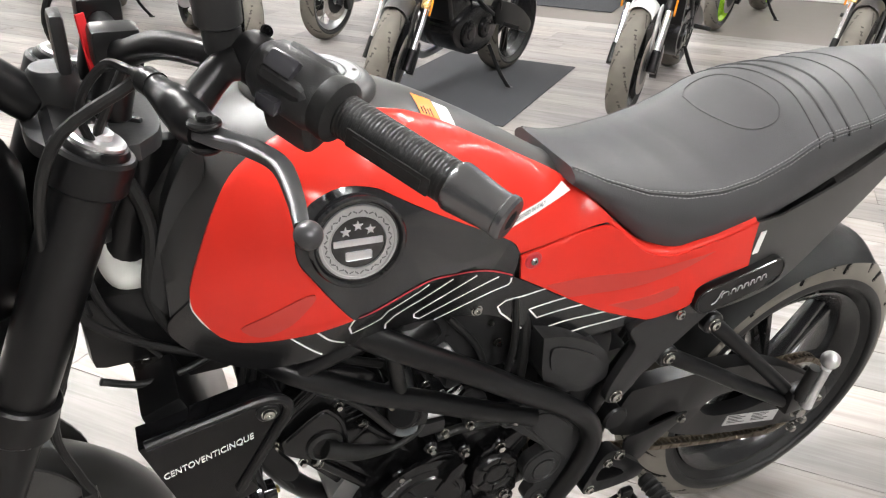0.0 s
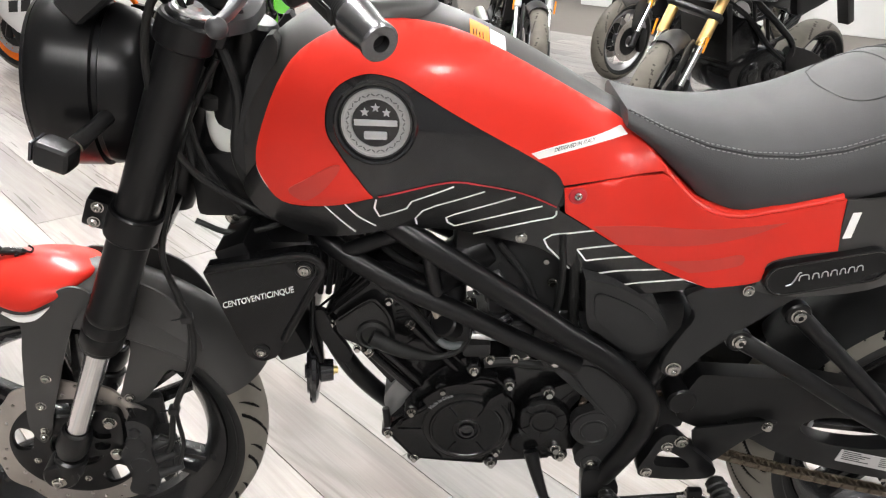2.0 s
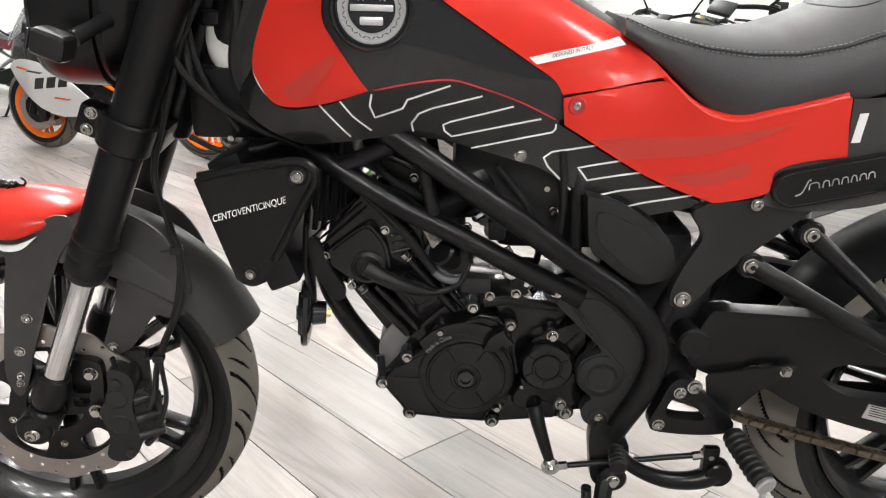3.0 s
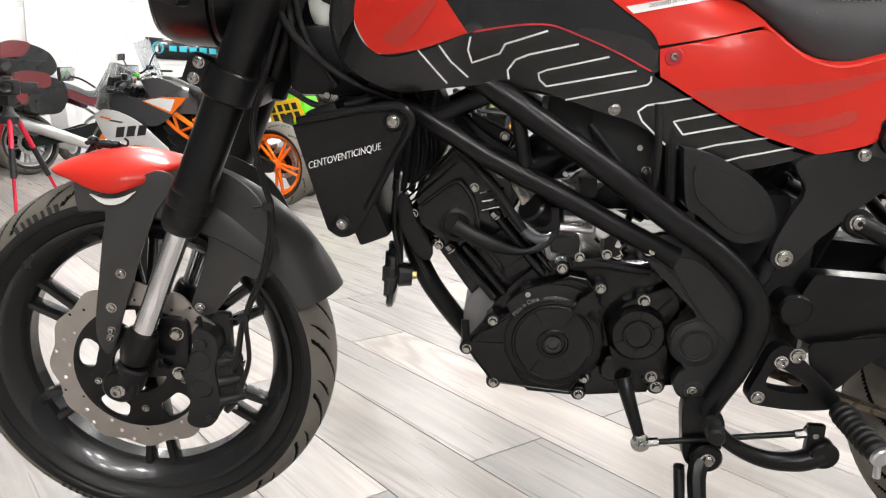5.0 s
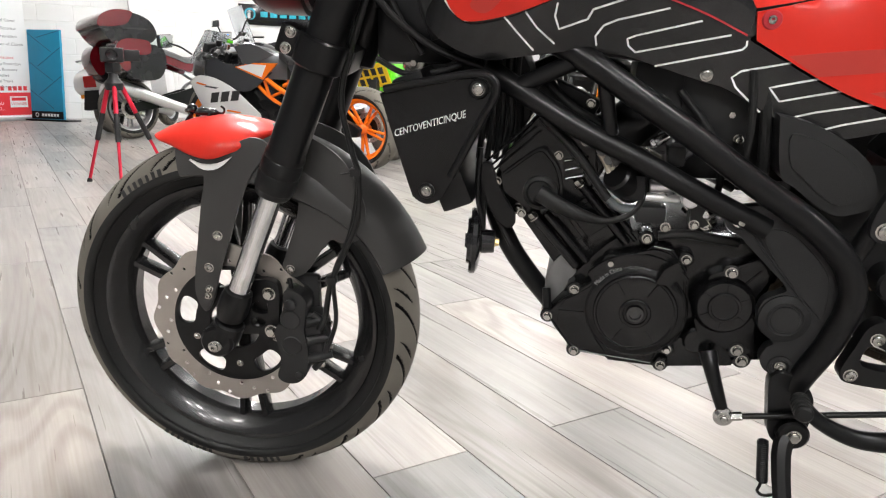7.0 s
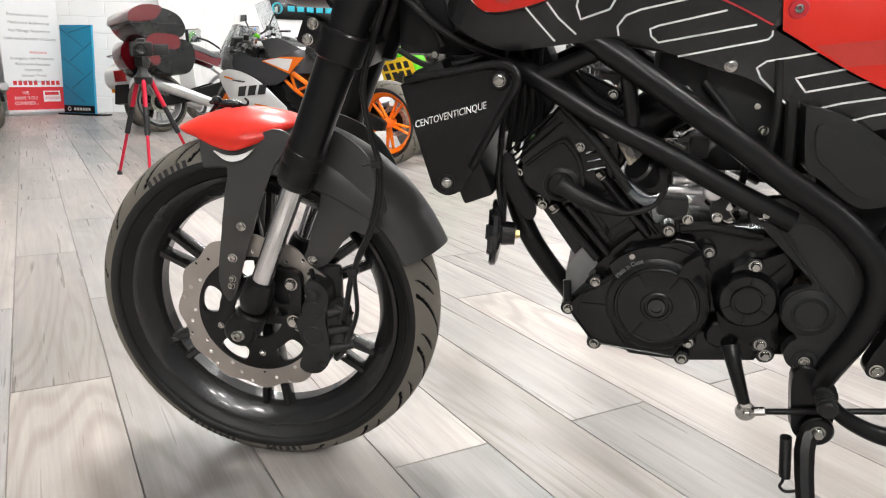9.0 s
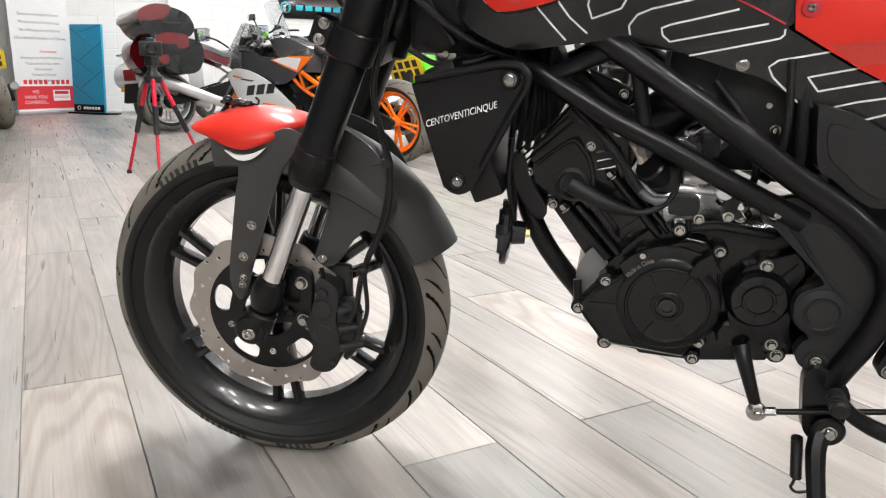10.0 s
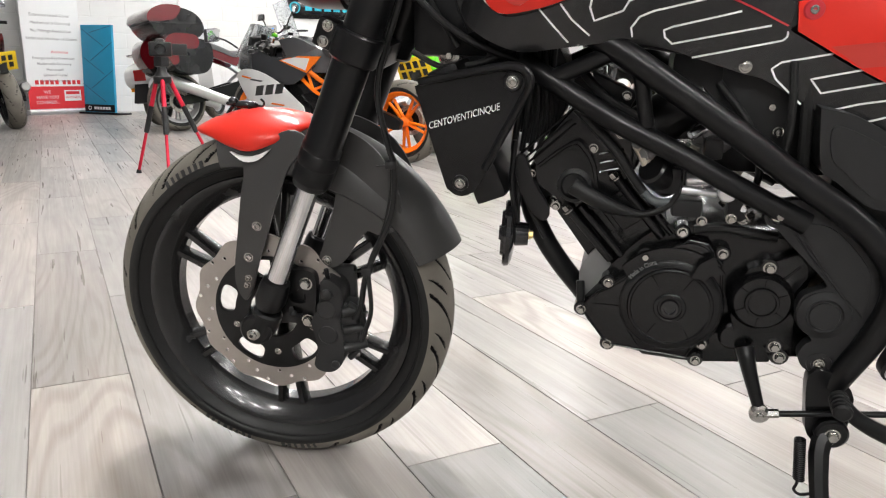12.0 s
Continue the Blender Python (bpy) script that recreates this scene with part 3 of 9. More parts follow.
def rim_mesh(bm, m, rim, width, spokes=5, turn=0.0, hub=0.034):
    w = width / 2
    ylathe(bm, [(-w, rim - 0.004), (-w - 0.002, rim + 0.002), (-w + 0.003, rim + 0.004), (-w + 0.008, rim - 0.003), (-w + 0.016, rim - 0.016), (-w * 0.3, rim - 0.026), (w * 0.3, rim - 0.026), (w - 0.016, rim - 0.016), (w - 0.008, rim - 0.003),
                (w - 0.003, rim + 0.004), (w + 0.002, rim + 0.002), (w, rim - 0.004), (w - 0.012, rim - 0.022), (w * 0.3, rim - 0.034), (-w * 0.3, rim - 0.034), (-w + 0.012, rim - 0.022), (-w, rim - 0.004)], m, 120)
    ylathe(bm, [(-0.045, 0), (-0.045, hub * 0.7), (-0.04, hub * 0.8), (-0.02, hub), (0.02, hub), (0.04, hub * 0.8), (0.045, hub * 0.7), (0.045, 0)], m, 40)
    return bm


def wave_disc(bm, m, r, inner, y, thick=0.004, waves=12, arms=5):
    out = []
    for k in range(240):
        a = k / 240 * math.tau
        out.append(((r - 0.0036 + 0.0036 * math.cos(waves * a)) * math.cos(a), (r - 0.0036 + 0.0036 * math.cos(waves * a)) * math.sin(a)))
    ins = []
    for k in range(180):
        a = k / 180 * math.tau
        rr = inner
        ins.append((rr * math.cos(a), rr * math.sin(a)))
    holes = [ins]
    for k in range(36):
        a = k / 36 * math.tau
        rr = inner + (r - inner) * (0.25 + 0.25 * (k % 3))
        holes.append(ring2(rr * math.cos(a), rr * math.sin(a), 0.0033, 8))
    n = len(bm.verts)
    slab(bm, out, y - thick / 2, y + thick / 2, holes)
    return shift(bm, m, n)


def add_spokes(m, wheel, rim, spokes, turn, hub=0.034):
    for k in range(spokes):
        a = turn + k * math.tau / spokes
        for s in (-1, 1):
            g = bmesh.new()
            spoke_blade(g, m, a + s * 0.06, hub * 0.8, a + s * 0.105, rim - 0.026, 0.021, 0.015, -0.012, 0.040, 0.028)
            part("spoke", g, RIMBLACK, wheel)


# front wheel, in the steered frame
HF = STEER @ pose(0, 0, R_F)
front_wheel = part("front_wheel", rim_mesh(bmesh.new(), HF, 0.227, 0.082, 5, radians(20)), RIMBLACK, bike, "gloss black cast front wheel")
add_spokes(HF, front_wheel, 0.227, 6, radians(30))
part("tyre", tyre_mesh(bmesh.new(), HF, R_F, 0.112, 0.231), [RUBBER, TREAD, GROOVESHADE], front_wheel, "black front tyre with slanted tread cuts", smooth=45)
part("brake_disc", wave_disc(bmesh.new(), HF, 0.139, 0.100, -0.058), DISC, front_wheel, "drilled wave-edged steel brake disc", smooth=30)
carrier = bmesh.new()
wins = []
for k in range(5):
    mid = k * math.tau / 5 + 0.35
    loop = [(r_ * math.cos(mid + d_), r_ * math.sin(mid + d_)) for r_, d_ in ((0.092, -0.24), (0.095, -0.12), (0.0955, 0.0), (0.095, 0.12), (0.092, 0.24), (0.084, 0.29), (0.072, 0.28), (0.067, 0.20), (0.066, 0.0), (0.067, -0.20), (0.072, -0.28), (0.084, -0.29))]
    wins.append(round_line(loop, 3))
slab(carrier, ring2(0, 0, 0.1015, 90), -0.0625, -0.0555, [ring2(0, 0, 0.042, 32)] + wins, bevel=0.001)
part("disc_carrier", shift(carrier, HF), BLACK_SATIN, front_wheel)
for k in range(5):
    a = k * math.tau / 5 + 0.35 + math.pi / 5
    b = bmesh.new()
    bolt(b, HF @ Vector((0.070 * math.cos(a), -0.0628, 0.070 * math.sin(a))), HF.to_3x3() @ Vector((0, -1, 0)), 0.0055, 0.004)
    part("disc_bolt", b, STEEL, front_wheel)

# raised markings on the sidewall, drawn as plain bars
MARK = mat("raised_tyre_rubber", (0.016, 0.016, 0.016), 0.6)
for a0, n in ((112, 7), (236, 8), (268, 6)):
    for k in range(n):
        g = bmesh.new()
        box(g, (-0.0055, -0.0006, -0.0035), (0.0055, 0.0006, 0.0035 - 0.001 * (k % 3)), 0.0003, HF @ pose(0, 0, 0, 0, -(a0 + k * 2.6), 0) @ pose(0.2665, -0.0533, 0, 0, 0, 21), 1)
        part("sidewall_bar", g, MARK, front_wheel)

# rear wheel
HR = pose(1.385, 0.0, R_R)
rear_wheel = part("rear_wheel", rim_mesh(bmesh.new(), HR, 0.218, 0.10, 5, radians(50)), RIMBLACK, bike, "black cast rear wheel")
add_spokes(HR, rear_wheel, 0.218, 6, radians(50))
part("tyre", tyre_mesh(bmesh.new(), HR, R_R, 0.135, 0.222, 16), [RUBBER, TREAD, GROOVESHADE], rear_wheel, "black rear tyre with slanted tread cuts", smooth=45)
sprocket = bmesh.new()
teeth = []
for k in range(44 * 4):
    a = k / 176 * math.tau
    rr = 0.092 + (0.004 if k % 4 in (1, 2) else -0.003)
    teeth.append((rr * math.cos(a), rr * math.sin(a)))
holes = [ring2(0, 0, 0.03, 24)] + [ring2(0.062 * math.cos(a), 0.062 * math.sin(a), 0.014, 14) for a in (k * math.tau / 6 for k in range(6))]
slab(sprocket, teeth, -0.078, -0.072, holes)
part("sprocket", shift(sprocket, HR), STEEL, rear_wheel)


# ---- fork, fender, headlight, handlebar ----
PAINT_RED_STRAP = mat("red_fabric", (0.62, 0.015, 0.02), 0.7)
LCD = mat("olive_lcd", (0.42, 0.40, 0.22), 0.25, vary=0.05)

def front(name, bm, material, label="", parent=None, smooth=35):
    return part(name, bm, material, parent or bike, label, smooth, STEER)


FA, FB_ = Vector((0.030, -0.100, 0.372)), Vector((0.286, -0.106, 0.991))
DIR = (FB_ - FA).normalized()


def on_fork(d, y=None):
    p = FA + DIR * d
    return Vector((p.x, p.y if y is None else y, p.z))


LEN = (FB_ - FA).length
for side in (-1, 1):
    y = 0.103 * side
    m = aim(on_fork(0, y), on_fork(LEN, y))
    leg = front("fork_leg", lathe(bmesh.new(), [(0.176, 0.0), (0.176, 0.0270), (0.179, 0.0290), (0.200, 0.0295), (0.203, 0.0283), (0.206, 0.0295), (0.222, 0.0295), (0.225, 0.0278), (0.228, 0.0290), (0.234, 0.0290), (0.238, 0.0272), (0.40, 0.0272), (LEN - 0.05, 0.0275), (LEN - 0.004, 0.0275), (LEN, 0.025), (LEN, 0)], m, 40), BLACK_SATIN, "satin black upside-down fork leg")
    front("stanchion", lathe(bmesh.new(), [(-0.02, 0), (-0.02, 0.0162), (0.185, 0.0162), (0.185, 0)], m, 32), CHROME, "chromed fork stanchion", leg)
    front("dust_seal", lathe(bmesh.new(), [(0.167, 0.0168), (0.167, 0.023), (0.171, 0.026), (0.177, 0.0265), (0.177, 0.017)], m, 32), BLACK_PLASTIC, "", leg)
    front("fork_cap", lathe(bmesh.new(), [(LEN - 0.002, 0.0225), (LEN + 0.003, 0.0225), (LEN + 0.005, 0.020), (LEN + 0.005, 0.011), (LEN + 0.010, 0.0105), (LEN + 0.011, 0.009), (LEN + 0.011, 0)], m, 32), ALU, "silver fork cap", leg)
    # axle lug casting
    lug = bmesh.new()
    lathe(lug, [(-0.05, 0), (-0.05, 0.020), (-0.035, 0.0245), (-0.012, 0.0235), (0.0, 0.0215), (0.003, 0.017)], m, 28)
    rod(lug, (-0.006, y - 0.022, 0.292), (-0.006, y + 0.022, 0.292), 0.026, segs=28, cap=0.004)
    rod(lug, (0.012, y, 0.32), (-0.004, y, 0.285), 0.024, 0.024)
    front("axle_lug", lug, BLACK_SATIN, "", leg)
axle = bmesh.new()
rod(axle, (-0.004, -0.131, 0.289), (-0.004, 0.131, 0.289), 0.009)
bolt(axle, (-0.008, -0.128, 0.287), (0, -1, 0), 0.009, 0.006)
front("axle", axle, STEEL)
# brake caliper hanger and caliper on the left leg
hanger = bmesh.new()
slab(hanger, round_line([(0.03, 0.385), (0.06, 0.395), (0.088, 0.392), (0.096, 0.375), (0.092, 0.33), (0.092, 0.305), (0.078, 0.292), (0.055, 0.30), (0.02, 0.298), (0.0, 0.31)], 4), -0.104, -0.086, [round_line([(0.050, 0.352), (0.072, 0.360), (0.074, 0.338), (0.052, 0.338)], 3), round_line([(0.048, 0.328), (0.070, 0.328), (0.066, 0.314), (0.048, 0.314)], 3)], bevel=0.003)
INWARD = pose(-0.013, 0.030, -0.015)
front("caliper_bracket", shift(hanger, INWARD), BLACK_SATIN)
cal = bmesh.new()
slab(cal, round_line([(0.108, 0.382), (0.120, 0.386), (0.140, 0.372), (0.142, 0.345), (0.136, 0.318), (0.140, 0.285), (0.138, 0.245), (0.122, 0.224), (0.100, 0.222), (0.088, 0.234), (0.096, 0.262), (0.092, 0.290), (0.088, 0.312), (0.100, 0.335), (0.106, 0.36)], 4), -0.118, -0.072, bevel=0.007)
for z in (0.29, 0.335):
    rod(cal, (0.115, -0.1195, z), (0.115, -0.10, z), 0.017, segs=24, cap=0.002)
box(cal, (0.125, -0.112, 0.26), (0.165, -0.078, 0.345), 0.009, segs=3)
front("caliper_back", box(bmesh.new(), (0.078, -0.048, 0.24), (0.14, -0.03, 0.38), 0.008), BLACK_PLASTIC)
lathe(cal, [(0, 0.009), (0.006, 0.009), (0.008, 0.006), (0.008, 0)], aim((0.118, -0.117, 0.362), (0.118, -0.2, 0.362)), 16)
lathe(cal, [(0, 0.007), (0.005, 0.007), (0.007, 0.004), (0.007, 0)], aim((0.125, -0.117, 0.238), (0.125, -0.2, 0.238)), 16)
for z in (0.268, 0.300, 0.332):
    rod(cal, (0.140, -0.118, z), (0.176, -0.104, z + 0.004), 0.0085, 0.0065, segs=14)
tube(cal, [(0.150, -0.112, 0.345), (0.168, -0.110, 0.330), (0.172, -0.106, 0.30), (0.160, -0.106, 0.262), (0.146, -0.108, 0.246)], 0.0055, 10)
caliper = front("brake_caliper", shift(cal, INWARD), BLACK_PLASTIC, "black two-piston brake caliper")
for p in ((0.165, -0.10, 0.325), (0.165, -0.10, 0.285), (0.152, -0.105, 0.255)):
    front("caliper_pin", shift(rod(bmesh.new(), p, (p[0] + 0.012, p[1], p[2] - 0.002), 0.0055, segs=12), INWARD), STEEL, "", caliper)
rod_ = bmesh.new()
rod(rod_, (0.118, -0.108, 0.383), (0.116, -0.110, 0.402), 0.004, segs=10)
front("bleed_nipple", shift(rod_, INWARD), BLACK_SATIN, "", caliper)
for p in ((0.066, -0.074, 0.357), (0.067, -0.078, 0.294)):
    b = bmesh.new()
    hexnut(b, p, (0, -1, 0), 0.0105, 0.009)
    front("caliper_bolt", b, STEEL)
for p in ((-0.016, -0.104, 0.374), (-0.019, -0.104, 0.362)):
    b = bmesh.new()
    bolt(b, p, (0, -1, 0), 0.0055, 0.006)
    front("pinch_bolt", b, STEEL)

# fender
def fender_shell(bm, a0, a1, steps, half, r0, thick=0.003, skew=None, depth=0.05, n=18):
    """An arched shell over the wheel, from angle a0 to a1."""
    grids = []
    for off in (0.0, -thick):
        rows_ = []
        for i in range(steps + 1):
            a = radians(a0 + (a1 - a0) * i / steps)
            row = []
            h, dp = half(i / steps), depth(i / steps) if callable(depth) else depth
            for k in range(n + 1):
                u = -1 + 2 * k / n
                y = (h + off) * math.sin(u * math.pi / 2)
                r = r0(i / steps) + off - dp * (1 - math.cos(u * math.pi / 2)) ** 0.9
                row.append(bm.verts.new((r * math.cos(a), y, R_F + r * math.sin(a))))
            rows_.append(row)
        grids.append(rows_)
    o, inn = grids
    for i in range(steps):
        for k in range(n):
            bm.faces.new((o[i][k], o[i][k + 1], o[i + 1][k + 1], o[i + 1][k]))
            bm.faces.new((inn[i][k], inn[i + 1][k], inn[i + 1][k + 1], inn[i][k + 1]))
        for k, s in ((0, 0), (n, 1)):
            q = (o[i][k], o[i + 1][k], inn[i + 1][k], inn[i][k])
            bm.faces.new(q if s == 0 else q[::-1])
    for k in range(n):
        bm.faces.new((o[0][k], inn[0][k], inn[0][k + 1], o[0][k + 1]))
        bm.faces.new((o[steps][k], o[steps][k + 1], inn[steps][k + 1], inn[steps][k]))
    bmesh.ops.recalc_face_normals(bm, faces=bm.faces)
    return bm


fender = front("front_fender", fender_shell(bmesh.new(), 104, 22, 40, lambda t: 0.066 - 0.004 * t, lambda t: 0.317 + 0.009 * math.sin(math.pi * t) + 0.012 * t ** 3, depth=lambda t: 0.062 + 0.02 * math.sin(math.pi * min(1, t * 1.2))), GREY_MATT, "matt charcoal front fender with a red tip")


TIP_T = (0.0, 0.05, 0.15, 0.34, 0.54, 0.74, 0.88, 1.0)
TIP_W = (0.012, 0.027, 0.043, 0.063, 0.074, 0.064, 0.043, 0.010)
TIP_D = (0.004, 0.010, 0.021, 0.043, 0.051, 0.036, 0.016, 0.002)
TIP_LINE = [smooth_line([(a, b, 0) for a, b in zip(TIP_T, row)], 8) for row in (TIP_W, TIP_D)]


def tip_at(t, k):
    """Half width (k = 0) or side depth (k = 1) of the fender's red tip along its length."""
    return float(np.interp(t, [p.x for p in TIP_LINE[k]], [p.y for p in TIP_LINE[k]]))


tip = front("fender_tip", fender_shell(bmesh.new(), 112.5, 74, 44, lambda t: tip_at(t, 0), lambda t: 0.3185 + 0.011 * math.sin(math.pi * min(1.0, 0.1 + 0.8 * t)), depth=lambda t: tip_at(t, 1), n=28), RED, "gloss red fender tip", fender, 60)
for side in (-1, 1):
    cr = bmesh.new()
    slab(cr, round_line([(-0.041, 0.5665), (-0.041, 0.5665), (-0.024, 0.5605), (-0.001, 0.5615), (0.024, 0.5720), (0.024, 0.5720), (0.004, 0.5555), (-0.020, 0.5530)], 3), side * 0.0745, side * 0.069, grid=0.012, bend=lambda x, z: side * (-0.35 * max(0, z - 0.545) ** 1.2))
    front("reflective_crescent", cr, WHITE, "white reflective crescent decal", fender)
lion = bmesh.new()
for c, r, sc in (((-0.042, 0, 0.626), 0.0075, (2.6, 0.9, 0.85)), ((-0.060, 0, 0.630), 0.0078, (1.1, 0.9, 1.0)), ((-0.068, 0, 0.627), 0.0042, (1.3, 0.8, 0.8)), ((-0.027, 0, 0.625), 0.007, (1.2, 0.9, 0.9))):
    bmesh.ops.create_uvsphere(lion, u_segments=14, v_segments=10, radius=r, matrix=Matrix.Translation(c) @ Matrix.Diagonal((*sc, 1)))
for x, dx, z in ((-0.060, -0.012, 0.609), (-0.055, 0.002, 0.612), (-0.030, -0.004, 0.617), (-0.024, 0.006, 0.618)):
    y = -0.004 if dx < 0 else 0.004
    rod(lion, (x, y, 0.624), (x + dx, y, z), 0.0036, 0.0030, segs=8)
tube(lion, [(-0.022, 0, 0.626), (-0.012, 0, 0.624), (-0.009, 0, 0.630), (-0.014, 0, 0.635)], 0.0018, 6)
box(lion, (-0.040, -0.007, -0.003), (0.034, 0.007, 0.003), 0.002, pose(-0.046, 0, 0.6125, 0, -9, 0))
front("lion_ornament", lion, BLACK_GLOSS, "small black lion ornament")
# brake hose and sensor lead down the left leg
for pts, r in (([(0.300, -0.075, 0.93), (0.255, -0.085, 0.85), (0.232, -0.088, 0.779), (0.199, -0.086, 0.674), (0.21, -0.086, 0.594), (0.219, -0.086, 0.553), (0.212, -0.086, 0.483), (0.172, -0.088, 0.39), (0.160, -0.092, 0.331), (0.150, -0.096, 0.31)], 0.0046),
               ([(0.285, -0.07, 0.92), (0.245, -0.078, 0.84), (0.215, -0.079, 0.74), (0.196, -0.078, 0.672), (0.199, -0.078, 0.632), (0.211, -0.079, 0.584), (0.214, -0.080, 0.53), (0.20, -0.082, 0.46), (0.176, -0.09, 0.40), (0.178, -0.096, 0.33), (0.165, -0.098, 0.285)], 0.0036)):
    c = bmesh.new()
    tube(c, pts, r, 10)
    front("brake_hose", c, RUBBER, "black brake hose")
for p in ((0.214, -0.083, 0.56), (0.172, -0.088, 0.392)):
    c = bmesh.new()
    box(c, (p[0] - 0.008, p[1] - 0.008, p[2] - 0.006), (p[0] + 0.008, p[1] + 0.008, p[2] + 0.006), 0.003)
    rod(c, (p[0] - 0.022, p[1], p[2] - 0.004), p, 0.0015, segs=6)
    front("hose_clip", c, BLACK_PLASTIC)
for side in (-1, 1):
    arm = bmesh.new()
    y = 0.068 * side
    slab(arm, round_line([(-0.035, 0.565), (-0.035, 0.565), (0.0, 0.575), (0.05, 0.60), (0.080, 0.585), (0.050, 0.543), (0.026, 0.485), (0.008, 0.433), (-0.010, 0.385), (-0.022, 0.345), (-0.038, 0.322), (-0.051, 0.345), (-0.051, 0.378), (-0.038, 0.449), (-0.029, 0.50), (-0.023, 0.540)], 4), y - 0.002, y + 0.002, grid=0.02, bend=lambda x, z: side * (0.006 - 0.25 * max(0, z - 0.47) ** 1.3 + 0.03 * max(0, 0.42 - z)), bevel=0.001)
    front("fender_arm", arm, GREY_MATT, "", fender)
    arm = bmesh.new()
    slab(arm, round_line([(0.112, 0.595), (0.140, 0.60), (0.19, 0.565), (0.220, 0.50), (0.212, 0.452), (0.186, 0.440), (0.166, 0.445), (0.148, 0.424), (0.126, 0.392), (0.104, 0.380), (0.083, 0.386), (0.096, 0.427), (0.118, 0.50)], 4), y - 0.002, y + 0.002, grid=0.02, bend=lambda x, z: side * (-0.012 - 0.2 * max(0, z - 0.5) ** 1.3), bevel=0.001)
    front("fender_arm", arm, GREY_MATT, "", fender)
for p in ((-0.006, -0.077, 0.451), (-0.026, -0.076, 0.397), (0.099, -0.060, 0.394)):
    b = bmesh.new()
    bolt(b, p, (0, -1, 0), 0.0075, 0.005)
    front("fender_bolt", b, STEEL, "", fender)

# lower and upper clamps
for d, h, nm in ((0.363, 0.042, "lower_clamp"), (LEN - 0.040, 0.034, "upper_clamp")):
    cl = bmesh.new()
    for side in (-1, 1):
        m = aim(on_fork(d, 0.103 * side), on_fork(d + h, 0.103 * side))
        lathe(cl, [(0, 0.027), (0, 0.0315), (0.003, 0.0340), (h - 0.003, 0.0340), (h, 0.0315), (h, 0.027)], m, 36)
    a, b_ = on_fork(d + h / 2, 0.0), on_fork(d + h / 2, 0.0)
    box(cl, (-0.028, -0.085, -h / 2 + 0.003), (0.042, 0.085, h / 2 - 0.003), 0.006, Matrix.Translation(a) @ pose(0, 0, 0, 0, 22.5, 0))
    if nm == "lower_clamp":
        box(cl, (-0.060, -0.112, -0.02), (-0.025, -0.075, 0.02), 0.006, Matrix.Translation(a) @ pose(0, 0, 0, 0, 22.5, 0))
    front(nm, cl, BLACK_SATIN, "satin black fork clamp")
for dz in (-0.010, 0.012):
    b = bmesh.new()
    q = Matrix.Translation(on_fork(0.384, 0.0)) @ pose(0, 0, 0, 0, 22.5, 0)
    bolt(b, q @ Vector((-0.044, -0.112, dz)), (0, -1, 0), 0.0075, 0.006)
    front("clamp_bolt", b, STEEL)
stem = bmesh.new()
rod(stem, on_fork(0.36, 0) + Vector((0.03, 0, 0)), on_fork(LEN - 0.01, 0) + Vector((0.03, 0, 0)), 0.030, segs=28)
front("steering_stem", stem, BLACK_SATIN)

# headlight
lamp_m = pose(0.203, 0, 0.868, 0, 0, 180) @ pose(0, 0, 0, 0, -6, 0) @ Matrix.Diagonal((1, 0.90, 1.06, 1))
bucket = lathe(bmesh.new(), [(-0.02, 0), (-0.018, 0.055), (-0.005, 0.078), (0.02, 0.092), (0.045, 0.097), (0.047, 0.094), (0.053, 0.094), (0.055, 0.100), (0.10, 0.103), (0.118, 0.101), (0.126, 0.096), (0.126, 0.090), (0.120, 0.088)], lamp_m, 56)
headlight = front("headlight", bucket, BLACK_SATIN, "satin black oval headlight shell")
front("lens", lathe(bmesh.new(), [(0.118, 0.088), (0.128, 0.075), (0.134, 0.045), (0.136, 0.0)], lamp_m, 48), SMOKE, "dark headlight lens", headlight)
front("reflector_ring", lathe(bmesh.new(), [(0.126, 0.097), (0.131, 0.095), (0.131, 0.089), (0.126, 0.088)], lamp_m, 48), BLACK_GLOSS, "gloss black lens ring", headlight)
for side in (-1, 1):
    st = bmesh.new()
    tube(st, [(0.165, side * 0.082, 0.862), (0.155, side * 0.105, 0.855), (0.14, side * 0.128, 0.845)], [0.010, 0.009, 0.0105])
    ind = front("indicator", st, BLACK_PLASTIC, "black front indicator on a short stalk")
    hd = bmesh.new()
    box(hd, (-0.030, -0.017, -0.016), (0.012, 0.017, 0.016), 0.009, pose(0.132, side * 0.147, 0.838, 0, 18, 12 * side), 3)
    front("indicator_housing", hd, BLACK_PLASTIC, "", ind)
    front("indicator_lens", box(bmesh.new(), (-0.034, -0.014, -0.012), (-0.0305, 0.014, 0.012), 0.001, pose(0.132, side * 0.147, 0.838, 0, 18, 12 * side)), SMOKE, "", ind)

BARMETAL = mat("turned_dark_alloy", (0.16, 0.16, 0.165), 0.26, metal=0.9, vary=0.08, scale=40)
DARKMETAL = mat("dark_anodised_alloy", (0.07, 0.07, 0.073), 0.32, metal=0.6, vary=0.1)
